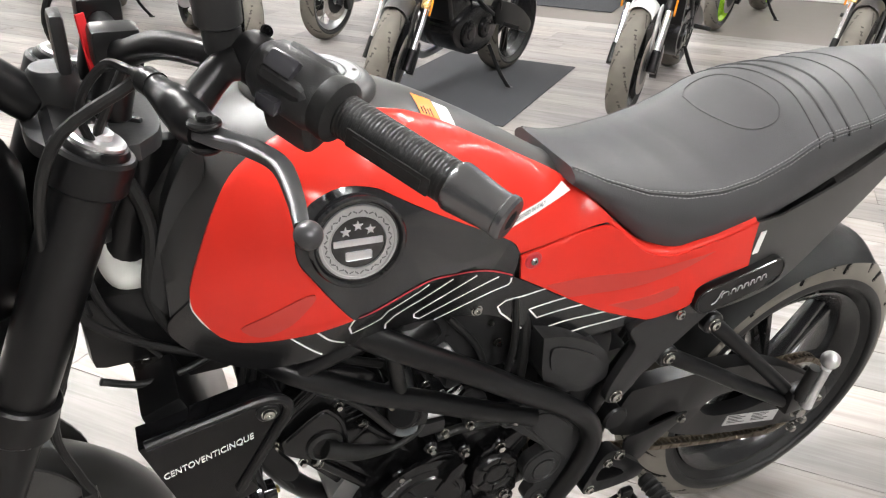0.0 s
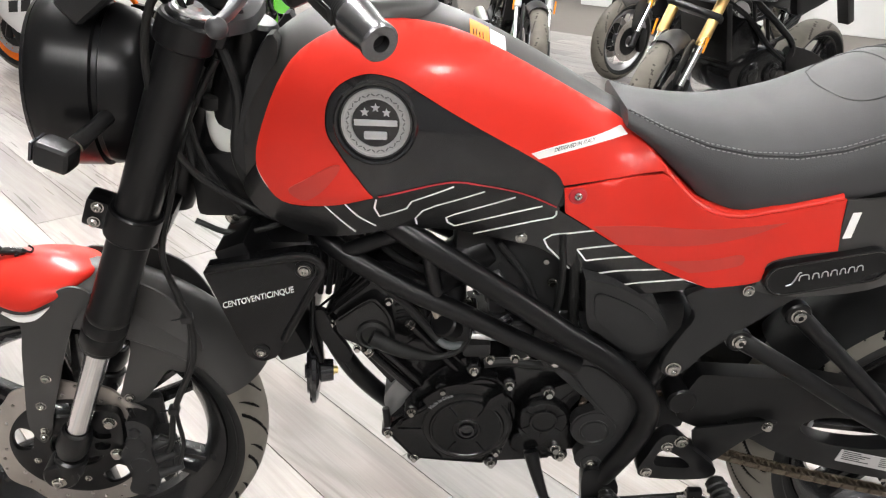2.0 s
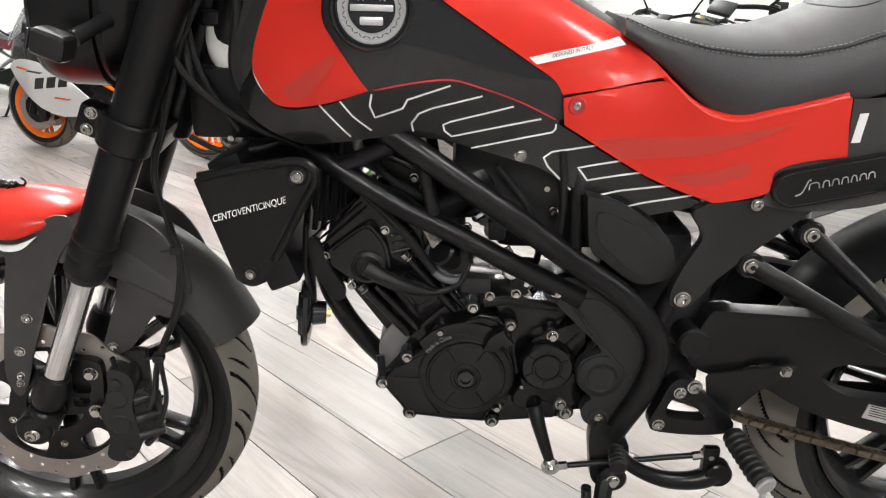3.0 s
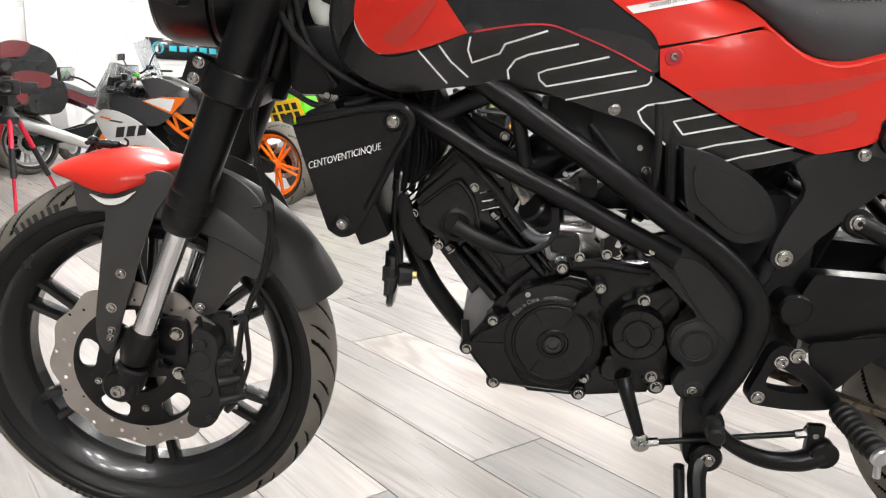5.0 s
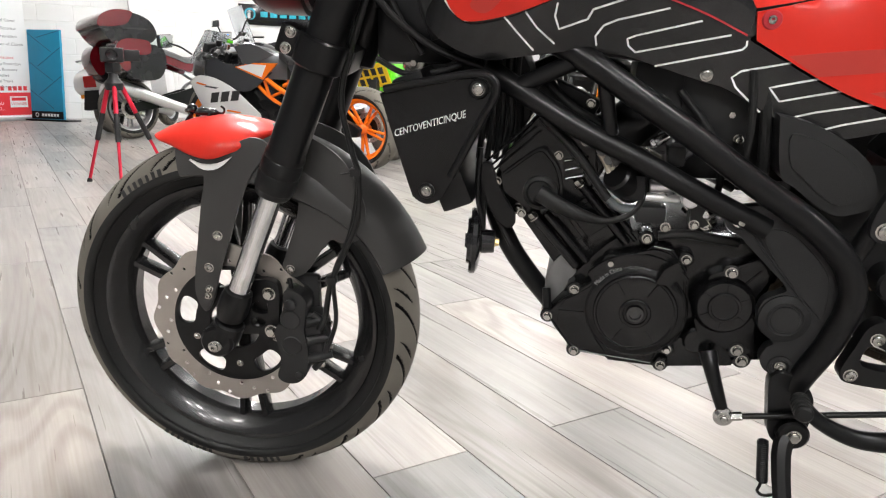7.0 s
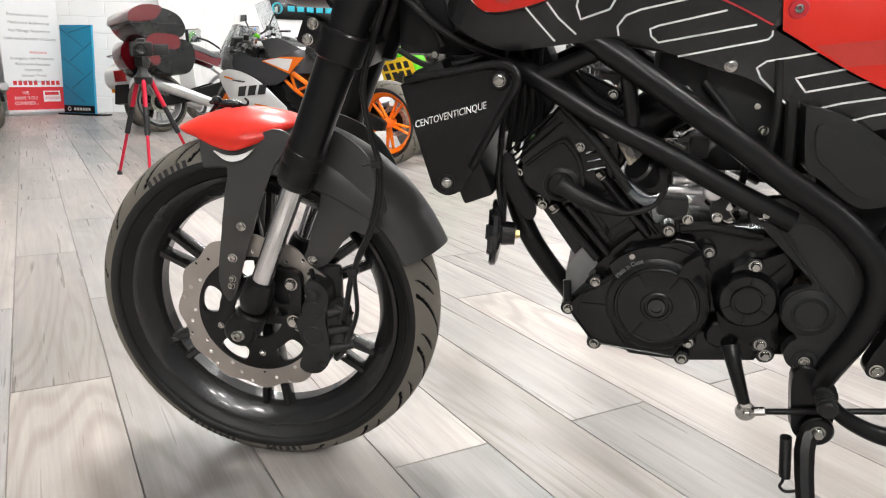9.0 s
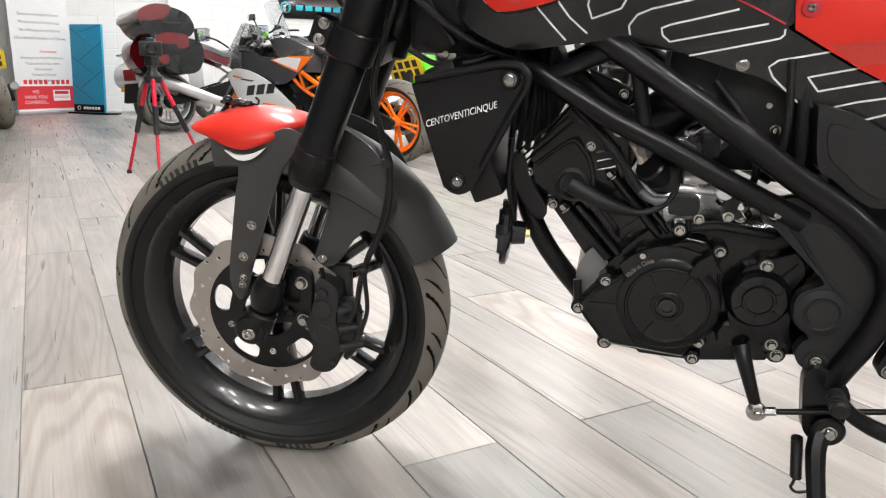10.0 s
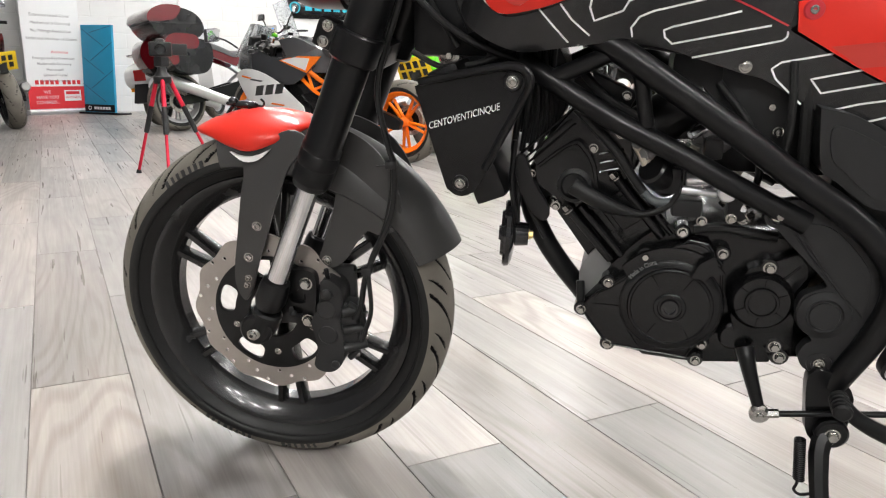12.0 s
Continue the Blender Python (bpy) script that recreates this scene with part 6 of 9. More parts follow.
# cylinder, head and its cover
ax = Vector((-0.62, 0, 0.785)).normalized()
up = Vector((0.785, 0, 0.62))
cyl = bmesh.new()
slab(cyl, [(0.532, 0.405), (0.462, 0.500), (0.550, 0.565), (0.632, 0.470)], -0.066, 0.066, bevel=0.006)
cylinder = bpart("cylinder", cyl, ENGINE, "black engine cylinder with cast ribs")
for x0, z0, x1, z1, y in ((0.482, 0.505, 0.543, 0.437, -0.078), (0.496, 0.511, 0.557, 0.443, -0.074), (0.542, 0.554, 0.608, 0.475, -0.078), (0.557, 0.553, 0.620, 0.478, -0.070)):
    g = bmesh.new()
    rod(g, (x0, y, z0), (x1, y, z1), 0.0062, segs=14)
    bpart("cylinder_stud", g, ENGINE, "", cylinder)
    if y < -0.075:
        bpart("stud_nut", hexnut(bmesh.new(), (x0, y, z0), (x0 - x1, -0.02, z0 - z1), 0.0085, 0.010), STEEL, "", cylinder)
for loop in ([(0.520, 0.500), (0.555, 0.530), (0.590, 0.488), (0.556, 0.462)], [(0.528, 0.466), (0.552, 0.485), (0.566, 0.466), (0.545, 0.448)]):
    g = bmesh.new()
    slab(g, loop, -0.0685, -0.064, bevel=0.0015)
    bpart("cylinder_panel", g, ENGINE, "", cylinder)
for loop in ([(0.500, 0.497), (0.520, 0.512), (0.548, 0.477), (0.528, 0.462)], [(0.524, 0.516), (0.556, 0.540), (0.586, 0.500), (0.556, 0.478)], [(0.535, 0.452), (0.556, 0.466), (0.572, 0.446), (0.552, 0.432)]):
    for a_, b_ in zip(loop, loop[1:] + loop[:1]):
        bpart("cast_ridge", rod(bmesh.new(), (a_[0], -0.0675, a_[1]), (b_[0], -0.0675, b_[1]), 0.0013, segs=6), ENGINE, "", cylinder)
hd = bmesh.new()
slab(hd, round_line([(0.428, 0.575), (0.428, 0.575), (0.470, 0.510), (0.512, 0.505), (0.560, 0.555), (0.575, 0.600), (0.545, 0.640), (0.50, 0.655), (0.47, 0.63), (0.47, 0.63)], 3), -0.072, 0.072, bevel=0.008)
headp = bpart("cylinder_head", hd, ENGINE, "black cylinder head")
hc = bmesh.new()
slab(hc, round_line([(0.435, 0.566), (0.435, 0.566), (0.483, 0.602), (0.500, 0.594), (0.513, 0.574), (0.518, 0.549), (0.518, 0.530), (0.505, 0.520), (0.487, 0.518), (0.464, 0.525), (0.438, 0.544), (0.438, 0.544)], 4), -0.086, -0.068, bevel=0.003)
bpart("cam_cover", hc, ENGINE, "", headp)
for a0, a1, y in (((0.412, 0.580), (0.472, 0.636), -0.074), ((0.418, 0.574), (0.478, 0.630), -0.076), ((0.424, 0.570), (0.484, 0.624), -0.078), ((0.520, 0.560), (0.545, 0.566), -0.0735), ((0.520, 0.572), (0.548, 0.579), -0.0735), ((0.518, 0.584), (0.550, 0.592), -0.0735), ((0.500, 0.640), (0.558, 0.602), -0.0735), ((0.562, 0.560), (0.560, 0.600), -0.0735)):
    bpart("head_rib", rod(bmesh.new(), (a0[0], y, a0[1]), (a1[0], y, a1[1]), 0.0018, segs=6), ENGINE, "", headp)
g = bmesh.new()
tube(g, [(0.441, -0.0865, 0.566), (0.482, -0.0865, 0.597), (0.497, -0.0865, 0.590), (0.508, -0.0865, 0.572), (0.513, -0.0865, 0.549), (0.512, -0.0865, 0.530)], 0.0014, 6)
bpart("cover_rib", g, ENGINE, "", headp)
for x, z in ((0.463, 0.509), (0.548, 0.578), (0.510, 0.592), (0.428, 0.553)):
    b = bmesh.new()
    hexnut(b, (x, -0.074, z), (0, -1, 0), 0.006, 0.007)
    bpart("head_bolt", b, STEEL, "", headp)
ct = bmesh.new()
lathe(ct, [(0, 0.024), (0.006, 0.023), (0.009, 0.018), (0.004, 0.016), (0.004, 0.0)], aim((0.488, -0.084, 0.543), (0.488, -0.2, 0.543)), 28)
tube(ct, [(0.486, -0.095, 0.545), (0.509, -0.096, 0.532), (0.532, -0.095, 0.521), (0.554, -0.094, 0.514), (0.578, -0.093, 0.510), (0.606, -0.092, 0.519), (0.621, -0.090, 0.538), (0.623, -0.088, 0.561), (0.614, -0.080, 0.582)], [0.0115, 0.0112, 0.0105, 0.0078, 0.0042, 0.0040, 0.0040, 0.0040, 0.0040], 12)
bpart("breather_hose", ct, RUBBER, "black rubber breather hose")
for pts, r in (([(0.486, -0.088, 0.646), (0.512, -0.091, 0.622), (0.539, -0.091, 0.593), (0.567, -0.091, 0.555), (0.582, -0.090, 0.535)], 0.0060), ([(0.55, -0.06, 0.60), (0.60, -0.07, 0.575), (0.66, -0.075, 0.555), (0.70, -0.07, 0.55)], 0.006),
               ([(0.648, -0.082, 0.490), (0.680, -0.083, 0.495), (0.716, -0.083, 0.491), (0.751, -0.083, 0.487)], 0.0068), ([(0.66, -0.06, 0.68), (0.70, -0.07, 0.63), (0.72, -0.07, 0.57), (0.71, -0.06, 0.52)], 0.005),
               ([(0.48, -0.06, 0.70), (0.52, -0.065, 0.66), (0.57, -0.06, 0.63)], 0.006), ([(0.76, -0.08, 0.70), (0.765, -0.085, 0.62), (0.77, -0.08, 0.55)], 0.008), ([(0.74, -0.085, 0.71), (0.745, -0.09, 0.64), (0.74, -0.085, 0.56)], 0.005)):
    c = bmesh.new()
    tube(c, pts, r, 10)
    bpart("hose", c, RUBBER)
g = bmesh.new()
tube(g, [(0.578, -0.091, 0.540), (0.590, -0.090, 0.530), (0.602, -0.089, 0.527), (0.616, -0.087, 0.528)], 0.0058, 12)
bpart("hose_fitting", g, mat("grey_rubber", (0.10, 0.11, 0.115), 0.4), "grey hose fitting")
g = bmesh.new()
rod(g, (0.585, -0.098, 0.575), (0.612, -0.070, 0.548), 0.021, segs=24)
box(g, (0.592, -0.098, 0.540), (0.625, -0.075, 0.575), 0.006)
bpart("sensor_body", g, BLACK_SATIN)
g = bmesh.new()
for k in range(3):
    tube(g, [(0.565 + 0.006 * k, -0.08, 0.600), (0.575 + 0.006 * k, -0.085, 0.585), (0.580 + 0.005 * k, -0.085, 0.570)], 0.006, 8)
bpart("foil_sleeve", g, mat("foil_heat_sleeve", (0.55, 0.50, 0.42), 0.4, metal=0.6, bump=0.8, bscale=120))
g = bmesh.new()
slab(g, round_line([(0.405, 0.575), (0.420, 0.578), (0.432, 0.545), (0.455, 0.505), (0.448, 0.488), (0.430, 0.500), (0.410, 0.540)], 3), -0.082, -0.072, bevel=0.002)
bpart("engine_mount", g, BLACK_SATIN, "black engine mount plate")
# throttle body, coil, clamps and other bright hardware between the tubes
th = bmesh.new()
rod(th, (0.57, -0.035, 0.61), (0.65, -0.02, 0.66), 0.034, segs=28)
rod(th, (0.60, -0.075, 0.575), (0.60, -0.02, 0.60), 0.020, segs=20)
box(th, (0.585, -0.085, 0.545), (0.635, -0.045, 0.585), 0.008)
bpart("throttle_body", th, BLACK_SATIN, "black throttle body")
for a, b, r in (((0.615, -0.085, 0.545), (0.67, -0.088, 0.543), 0.006), ((0.63, -0.09, 0.560), (0.66, -0.09, 0.562), 0.009), ((0.682, -0.085, 0.545), (0.682, -0.100, 0.545), 0.011)):
    bpart("fuel_fitting", rod(bmesh.new(), a, b, r, segs=16), ALU)
coil = bmesh.new()
box(coil, (-0.042, -0.014, -0.013), (0.042, 0.014, 0.013), 0.004, aim((0.519, -0.034, 0.667), (0.550, -0.034, 0.6525)), 2)
bpart("ignition_coil", coil, BLACK_PLASTIC)
for x, y, z in ((0.496, -0.050, 0.684), (0.548, -0.050, 0.659), (0.727, -0.051, 0.650), (0.737, -0.062, 0.620), (0.62, -0.09, 0.605), (0.545, -0.085, 0.615), (0.655, -0.09, 0.505), (0.69, -0.095, 0.512)):
    b = bmesh.new()
    hexnut(b, (x, y, z), (0, -1, 0), 0.0065, 0.008)
    bpart("frame_bolt", b, STEEL)
for x, z, sx, sz in ((0.635, 0.520, 0.020, 0.012), (0.70, 0.530, 0.016, 0.024), (0.66, 0.600, 0.012, 0.014)):
    c = bmesh.new()
    box(c, (x - sx, -0.092, z - sz), (x + sx, -0.06, z + sz), 0.006)
    bpart("connector", c, BLACK_PLASTIC)
for x, y, z, r, h, mt in ((0.577, -0.088, 0.592, 0.012, 0.022, CAST), (0.566, -0.086, 0.604, 0.009, 0.02, CAST), (0.646, -0.082, 0.552, 0.014, 0.02, CHROME), (0.664, -0.08, 0.556, 0.010, 0.024, CHROME), (0.683, -0.088, 0.541, 0.0105, 0.012, STEEL), (0.705, -0.088, 0.525, 0.009, 0.02, CHROME), (0.706, -0.086, 0.512, 0.011, 0.012, STEEL), (0.60, -0.092, 0.573, 0.006, 0.01, STEEL), (0.612, -0.092, 0.552, 0.006, 0.01, STEEL), (0.632, -0.08, 0.615, 0.007, 0.03, CHROME), (0.645, -0.06, 0.61, 0.016, 0.03, CAST), (0.655, -0.06, 0.59, 0.013, 0.03, CAST)):
    g = bmesh.new()
    rod(g, (x, y, z), (x + h * 0.8, y + 0.004, z + h * 0.5), r, r * 0.8, segs=10)
    hexnut(g, (x, y, z), (-0.3, -1, 0.1), r * 0.8, 0.005)
    bpart("pipe_union", g, mt)
# sensor block behind the frame
ecu = bmesh.new()
slab(ecu, [(0.660, 0.668), (0.732, 0.668), (0.737, 0.626), (0.688, 0.606), (0.662, 0.630)], -0.050, -0.01, bevel=0.003)
for k in range(5):
    box(ecu, (0.655 + k * 0.004, -0.052, 0.618 + k * 0.010), (0.690, -0.03, 0.622 + k * 0.010), 0.001)
for k in range(5):
    box(ecu, (0.694 + k * 0.0012, -0.0515, 0.628 + k * 0.0075), (0.696 + k * 0.0012, -0.0498, 0.630 + k * 0.0075), 0.0004)
bpart("relay_block", ecu, BLACK_PLASTIC)

# radiator and its shroud
rad = bmesh.new()
box(rad, (-0.022, -0.115, -0.095), (0.022, 0.115, 0.095), 0.006, pose(0.345, 0, 0.610, 0, -22, 0))
radiator = bpart("radiator", rad, BLACK_SATIN, "black radiator")


def flare(x, z):
    """How far the shroud's lower face stands out."""
    return -0.06 * max(0.0, 0.690 - z)


for s in (-1, 1):
    sh = bmesh.new()
    slab(sh, round_line([(0.283, 0.677), (0.283, 0.677), (0.35, 0.692), (0.405, 0.702), (0.425, 0.698), (0.431, 0.682), (0.420, 0.655), (0.368, 0.552), (0.356, 0.537), (0.340, 0.532), (0.325, 0.540), (0.318, 0.556)], 4), s * 0.145, s * 0.112, bevel=0.003, grid=0.012, bend=lambda x, z: s * flare(x, z))
    shroud = bpart("radiator_shroud", sh, SHROUD_GLOSS, "gloss black radiator shroud with white lettering")
    rail_ = bmesh.new()
    tube(rail_, [(x_, s * (0.147 + flare(x_, z_)), z_) for x_, z_ in ((0.29, 0.683), (0.36, 0.697), (0.408, 0.705), (0.428, 0.698), (0.432, 0.680), (0.415, 0.648), (0.375, 0.572))], 0.0055, 10)
    bpart("shroud_edge", rail_, BLACK_SATIN, "", shroud)
    for p, r in (((0.411, 0.686), 0.0085), ((0.342, 0.551), 0.0072)):
        b = bmesh.new()
        fy = flare(*p)
        rod(b, (p[0], s * (0.143 + fy), p[1]), (p[0], s * (0.149 + fy), p[1]), r * 1.5, segs=24)
        bolt(b, (p[0], s * (0.149 + fy), p[1]), (0, s, 0), r, 0.004)
        bpart("shroud_bolt", b, BLACK_SATIN, "", shroud)
        b = bmesh.new()
        bolt(b, (p[0], s * (0.1495 + fy), p[1]), (0, s, 0), r * 0.9, 0.004)
        bpart("shroud_screw", b, STEEL, "", shroud)
    if s < 0:
        lettering("CENTOVENTICINQUE", 0.0125, WHITE, "shroud_lettering", shroud, lambda x, y, z: Vector((0.347 + x - y * 0.20, -0.1456 - z - flare(0.347 + x, 0.640 + x * 0.30 + y), 0.640 + x * 0.30 + y)), 0.0004, 0.25, "white italic lettering", 0.094)
# horn on its bracket
hm = aim((0.399, -0.070, 0.463), (0.35, -0.078, 0.466))
horn = bpart("horn", lathe(bmesh.new(), [(-0.026, 0), (-0.026, 0.016), (-0.008, 0.018), (-0.004, 0.040), (0.0, 0.047), (0.006, 0.048), (0.009, 0.045), (0.009, 0.034), (0.013, 0.032), (0.013, 0.012), (0.016, 0.010), (0.016, 0.0)], hm, 44), BLACK_GLOSS, "black disc horn")
bpart("horn_nut", hexnut(bmesh.new(), hm @ Vector((-0.026, 0, 0)), hm.to_3x3() @ Vector((-1, 0, 0)), 0.0075, 0.007), BRASS, "brass nut", horn)
hb = bmesh.new()
box(hb, (0.400, -0.073, 0.462), (0.412, -0.062, 0.575), 0.002)
tube(hb, [(0.405, -0.080, 0.60), (0.402, -0.084, 0.54), (0.41, -0.082, 0.49)], 0.004, 8)
bpart("horn_bracket", hb, BLACK_SATIN, "", horn)
stay = bmesh.new()
slab(stay, round_line([(0.350, 0.549), (0.366, 0.556), (0.400, 0.546), (0.424, 0.543), (0.436, 0.528), (0.462, 0.517), (0.472, 0.505), (0.456, 0.498), (0.428, 0.510), (0.408, 0.526), (0.372, 0.530), (0.352, 0.535)], 4), -0.046, -0.036, bevel=0.002)
bpart("radiator_stay", stay, BLACK_SATIN, "black radiator stay")
for x, z in ((0.367, 0.543), (0.419, 0.531), (0.455, 0.508)):
    b = bmesh.new()
    hexnut(b, (x, -0.046, z), (0, -1, 0), 0.0075, 0.0085)
    bpart("stay_bolt", b, STEEL)
strap_ = bmesh.new()
tube(strap_, [(0.408, -0.069, 0.536), (0.426, -0.071, 0.504), (0.449, -0.069, 0.459)], 0.0036, 8)
bpart("loose_strap", strap_, RUBBER, "loose end of a black rubber strap")
# exhaust header
ex = bmesh.new()
tube(ex, [(0.44, 0.0, 0.56), (0.421, -0.025, 0.522), (0.424, -0.03, 0.490), (0.444, -0.03, 0.446), (0.466, -0.028, 0.412), (0.493, -0.022, 0.376), (0.530, -0.005, 0.330), (0.59, 0.03, 0.292), (0.72, 0.07, 0.285), (0.90, 0.10, 0.30), (1.05, 0.14, 0.33)], 0.0150, 18)
bpart("exhaust_pipe", ex, BLACK_SATIN, "black exhaust header pipe")
mu = bmesh.new()
rod(mu, (1.04, 0.15, 0.33), (1.40, 0.19, 0.42), 0.052, segs=32, cap=0.01)
bpart("silencer", mu, BLACK_SATIN, "black silencer")
# gear linkage
gl = bmesh.new()
tube(gl, [(0.727, -0.100, 0.334), (0.732, -0.112, 0.315), (0.742, -0.122, 0.285), (0.750, -0.126, 0.262)], [0.012, 0.0105, 0.009, 0.008], 12)
linkage = bpart("gear_linkage", gl, BLACK_SATIN, "black gear shift linkage")
rl = bmesh.new()
rod(rl, (0.765, -0.130, 0.2545), (0.96, -0.142, 0.289), 0.0042, segs=12)
bpart("link_rod", rl, BLACK_SATIN, "", linkage)
for x, y, z in ((0.752, -0.130, 0.253), (0.972, -0.142, 0.291)):
    b = bmesh.new()
    rod(b, (x, y - 0.006, z), (x, y + 0.006, z), 0.0135, segs=22, cap=0.004)
    hexnut(b, (x, y - 0.006, z), (0, -1, 0), 0.006, 0.005)
    rod(b, (x, y, z), (x + (0.024 if x < 0.9 else -0.024), y - 0.001, z + (0.004 if x < 0.9 else -0.004)), 0.006, segs=6)
    bpart("link_joint", b, STEEL, "zinc link joint", linkage)
gp = bmesh.new()
tube(gp, [(0.985, -0.146, 0.262), (0.955, -0.148, 0.250), (0.91, -0.150, 0.252), (0.865, -0.150, 0.272), (0.838, -0.150, 0.300)], [0.016, 0.014, 0.012, 0.010, 0.009], 14)
rod(gp, (0.985, -0.135, 0.265), (0.985, -0.160, 0.265), 0.019, segs=24)
box(gp, (0.962, -0.15, 0.262), (0.985, -0.138, 0.305), 0.004)
pedal = bpart("gear_pedal", gp, BLACK_SATIN, "black gear pedal with a rubber toe piece")
gr_ = bmesh.new()
rod(gr_, (0.838, -0.146, 0.300), (0.834, -0.190, 0.300), 0.0115, segs=20, cap=0.003)
for k in range(4):
    lathe(gr_, [(0.006 + k * 0.009, 0.0112), (0.008 + k * 0.009, 0.0126), (0.010 + k * 0.009, 0.0112)], aim((0.838, -0.146, 0.300), (0.834, -0.190, 0.300)), 18)
bpart("toe_rubber", gr_, RUBBER, "", pedal)
# rider's foot peg and its bracket
bk = bmesh.new()
slab(bk, round_line([(0.905, 0.405), (0.925, 0.412), (0.955, 0.385), (0.992, 0.352), (0.998, 0.335), (0.985, 0.325), (0.945, 0.322), (0.905, 0.325), (0.885, 0.330), (0.882, 0.345), (0.893, 0.375)], 4), -0.142, -0.120, [round_line([(0.908, 0.378), (0.925, 0.378), (0.955, 0.355), (0.950, 0.346), (0.905, 0.352)], 3)], bevel=0.003)
bracket = bpart("foot_peg_bracket", bk, BLACK_SATIN, "black foot peg bracket with a triangular opening")
for x, z, r in ((0.917, 0.390, 0.0085), (0.894, 0.338, 0.0085), (0.936, 0.400, 0.010)):
    b = bmesh.new()
    bolt(b, (x, -0.142, z), (0, -1, 0), r, 0.006)
    bpart("bracket_bolt", b, STEEL, "", bracket)
fp = bmesh.new()
rod(fp, (0.994, -0.150, 0.332), (1.008, -0.235, 0.318), 0.0145, segs=22, cap=0.004)
peg = bpart("foot_peg", fp, RUBBER, "ribbed rubber foot peg")
for k in range(7):
    bpart("peg_rib", lathe(bmesh.new(), [(0.012 + k * 0.010, 0.0143), (0.014 + k * 0.010, 0.0165), (0.017 + k * 0.010, 0.0143)], aim((0.994, -0.150, 0.332), (1.008, -0.235, 0.318)), 20), RUBBER, "", peg)
fp = bmesh.new()
rod(fp, (1.008, -0.2355, 0.318), (1.010, -0.243, 0.3165), 0.0135, segs=20)
rod(fp, (1.008, -0.236, 0.312), (1.009, -0.238, 0.288), 0.0045, segs=10)
bpart("peg_end", fp, ALU, "", peg)
hg = bmesh.new()
slab(hg, round_line([(0.955, 0.405), (0.985, 0.415), (1.065, 0.428), (1.072, 0.418), (1.03, 0.385), (0.995, 0.345), (0.975, 0.348)], 3), -0.128, -0.124, bevel=0.001)
bpart("heel_guard", hg, BLACK_SATIN, "black heel guard")
b = bmesh.new()
hexnut(b, (1.062, -0.128, 0.419), (0, -1, 0), 0.008, 0.007)
bpart("guard_bolt", b, STEEL)
for p, r in (((0.903, -0.134, 0.528), 0.0105), ((0.984, -0.135, 0.577), 0.010), ((1.051, -0.138, 0.622), 0.010)):
    b = bmesh.new()
    bolt(b, p, (0, -1, 0), r, 0.007)
    bpart("subframe_bolt", b, STEEL)
# pillion peg hangers
for s in (-1, 1):
    hgr = bmesh.new()
    tube(hgr, [(0.984, s * 0.128, 0.577), (1.05, s * 0.148, 0.545), (1.13, s * 0.172, 0.503), (1.205, s * 0.196, 0.468)], [0.013, 0.012, 0.012, 0.012], 14)
    tube(hgr, [(1.051, s * 0.130, 0.622), (1.12, s * 0.158, 0.562), (1.205, s * 0.192, 0.485)], [0.013, 0.011, 0.011], 14)
    rod(hgr, (0.984, s * 0.122, 0.577), (0.984, s * 0.136, 0.577), 0.0175, segs=24)
    rod(hgr, (1.051, s * 0.122, 0.622), (1.051, s * 0.139, 0.622), 0.0175, segs=24)
    box(hgr, (1.19, min(s * 0.185, s * 0.21), 0.455), (1.232, max(s * 0.185, s * 0.21), 0.500), 0.006)
    hanger = bpart("pillion_hanger", hgr, BLACK_SATIN, "black tubular pillion peg hanger")
    pp = bmesh.new()
    tube(pp, [(1.222, s * 0.214, 0.472), (1.222, s * 0.216, 0.51), (1.220, s * 0.220, 0.555)], [0.0105, 0.0085, 0.008], 14)
    bmesh.ops.create_uvsphere(pp, u_segments=18, v_segments=12, radius=0.014, matrix=Matrix.Translation((1.219, s * 0.221, 0.572)))
    bpart("pillion_peg", pp, ALU, "folded polished pillion peg", hanger)
    pp = bmesh.new()
    tube(pp, [(1.204, s * 0.210, 0.49), (1.204, s * 0.214, 0.555)], [0.010, 0.009], 12, 4)
    bpart("peg_rubber", pp, RUBBER, "", hanger)
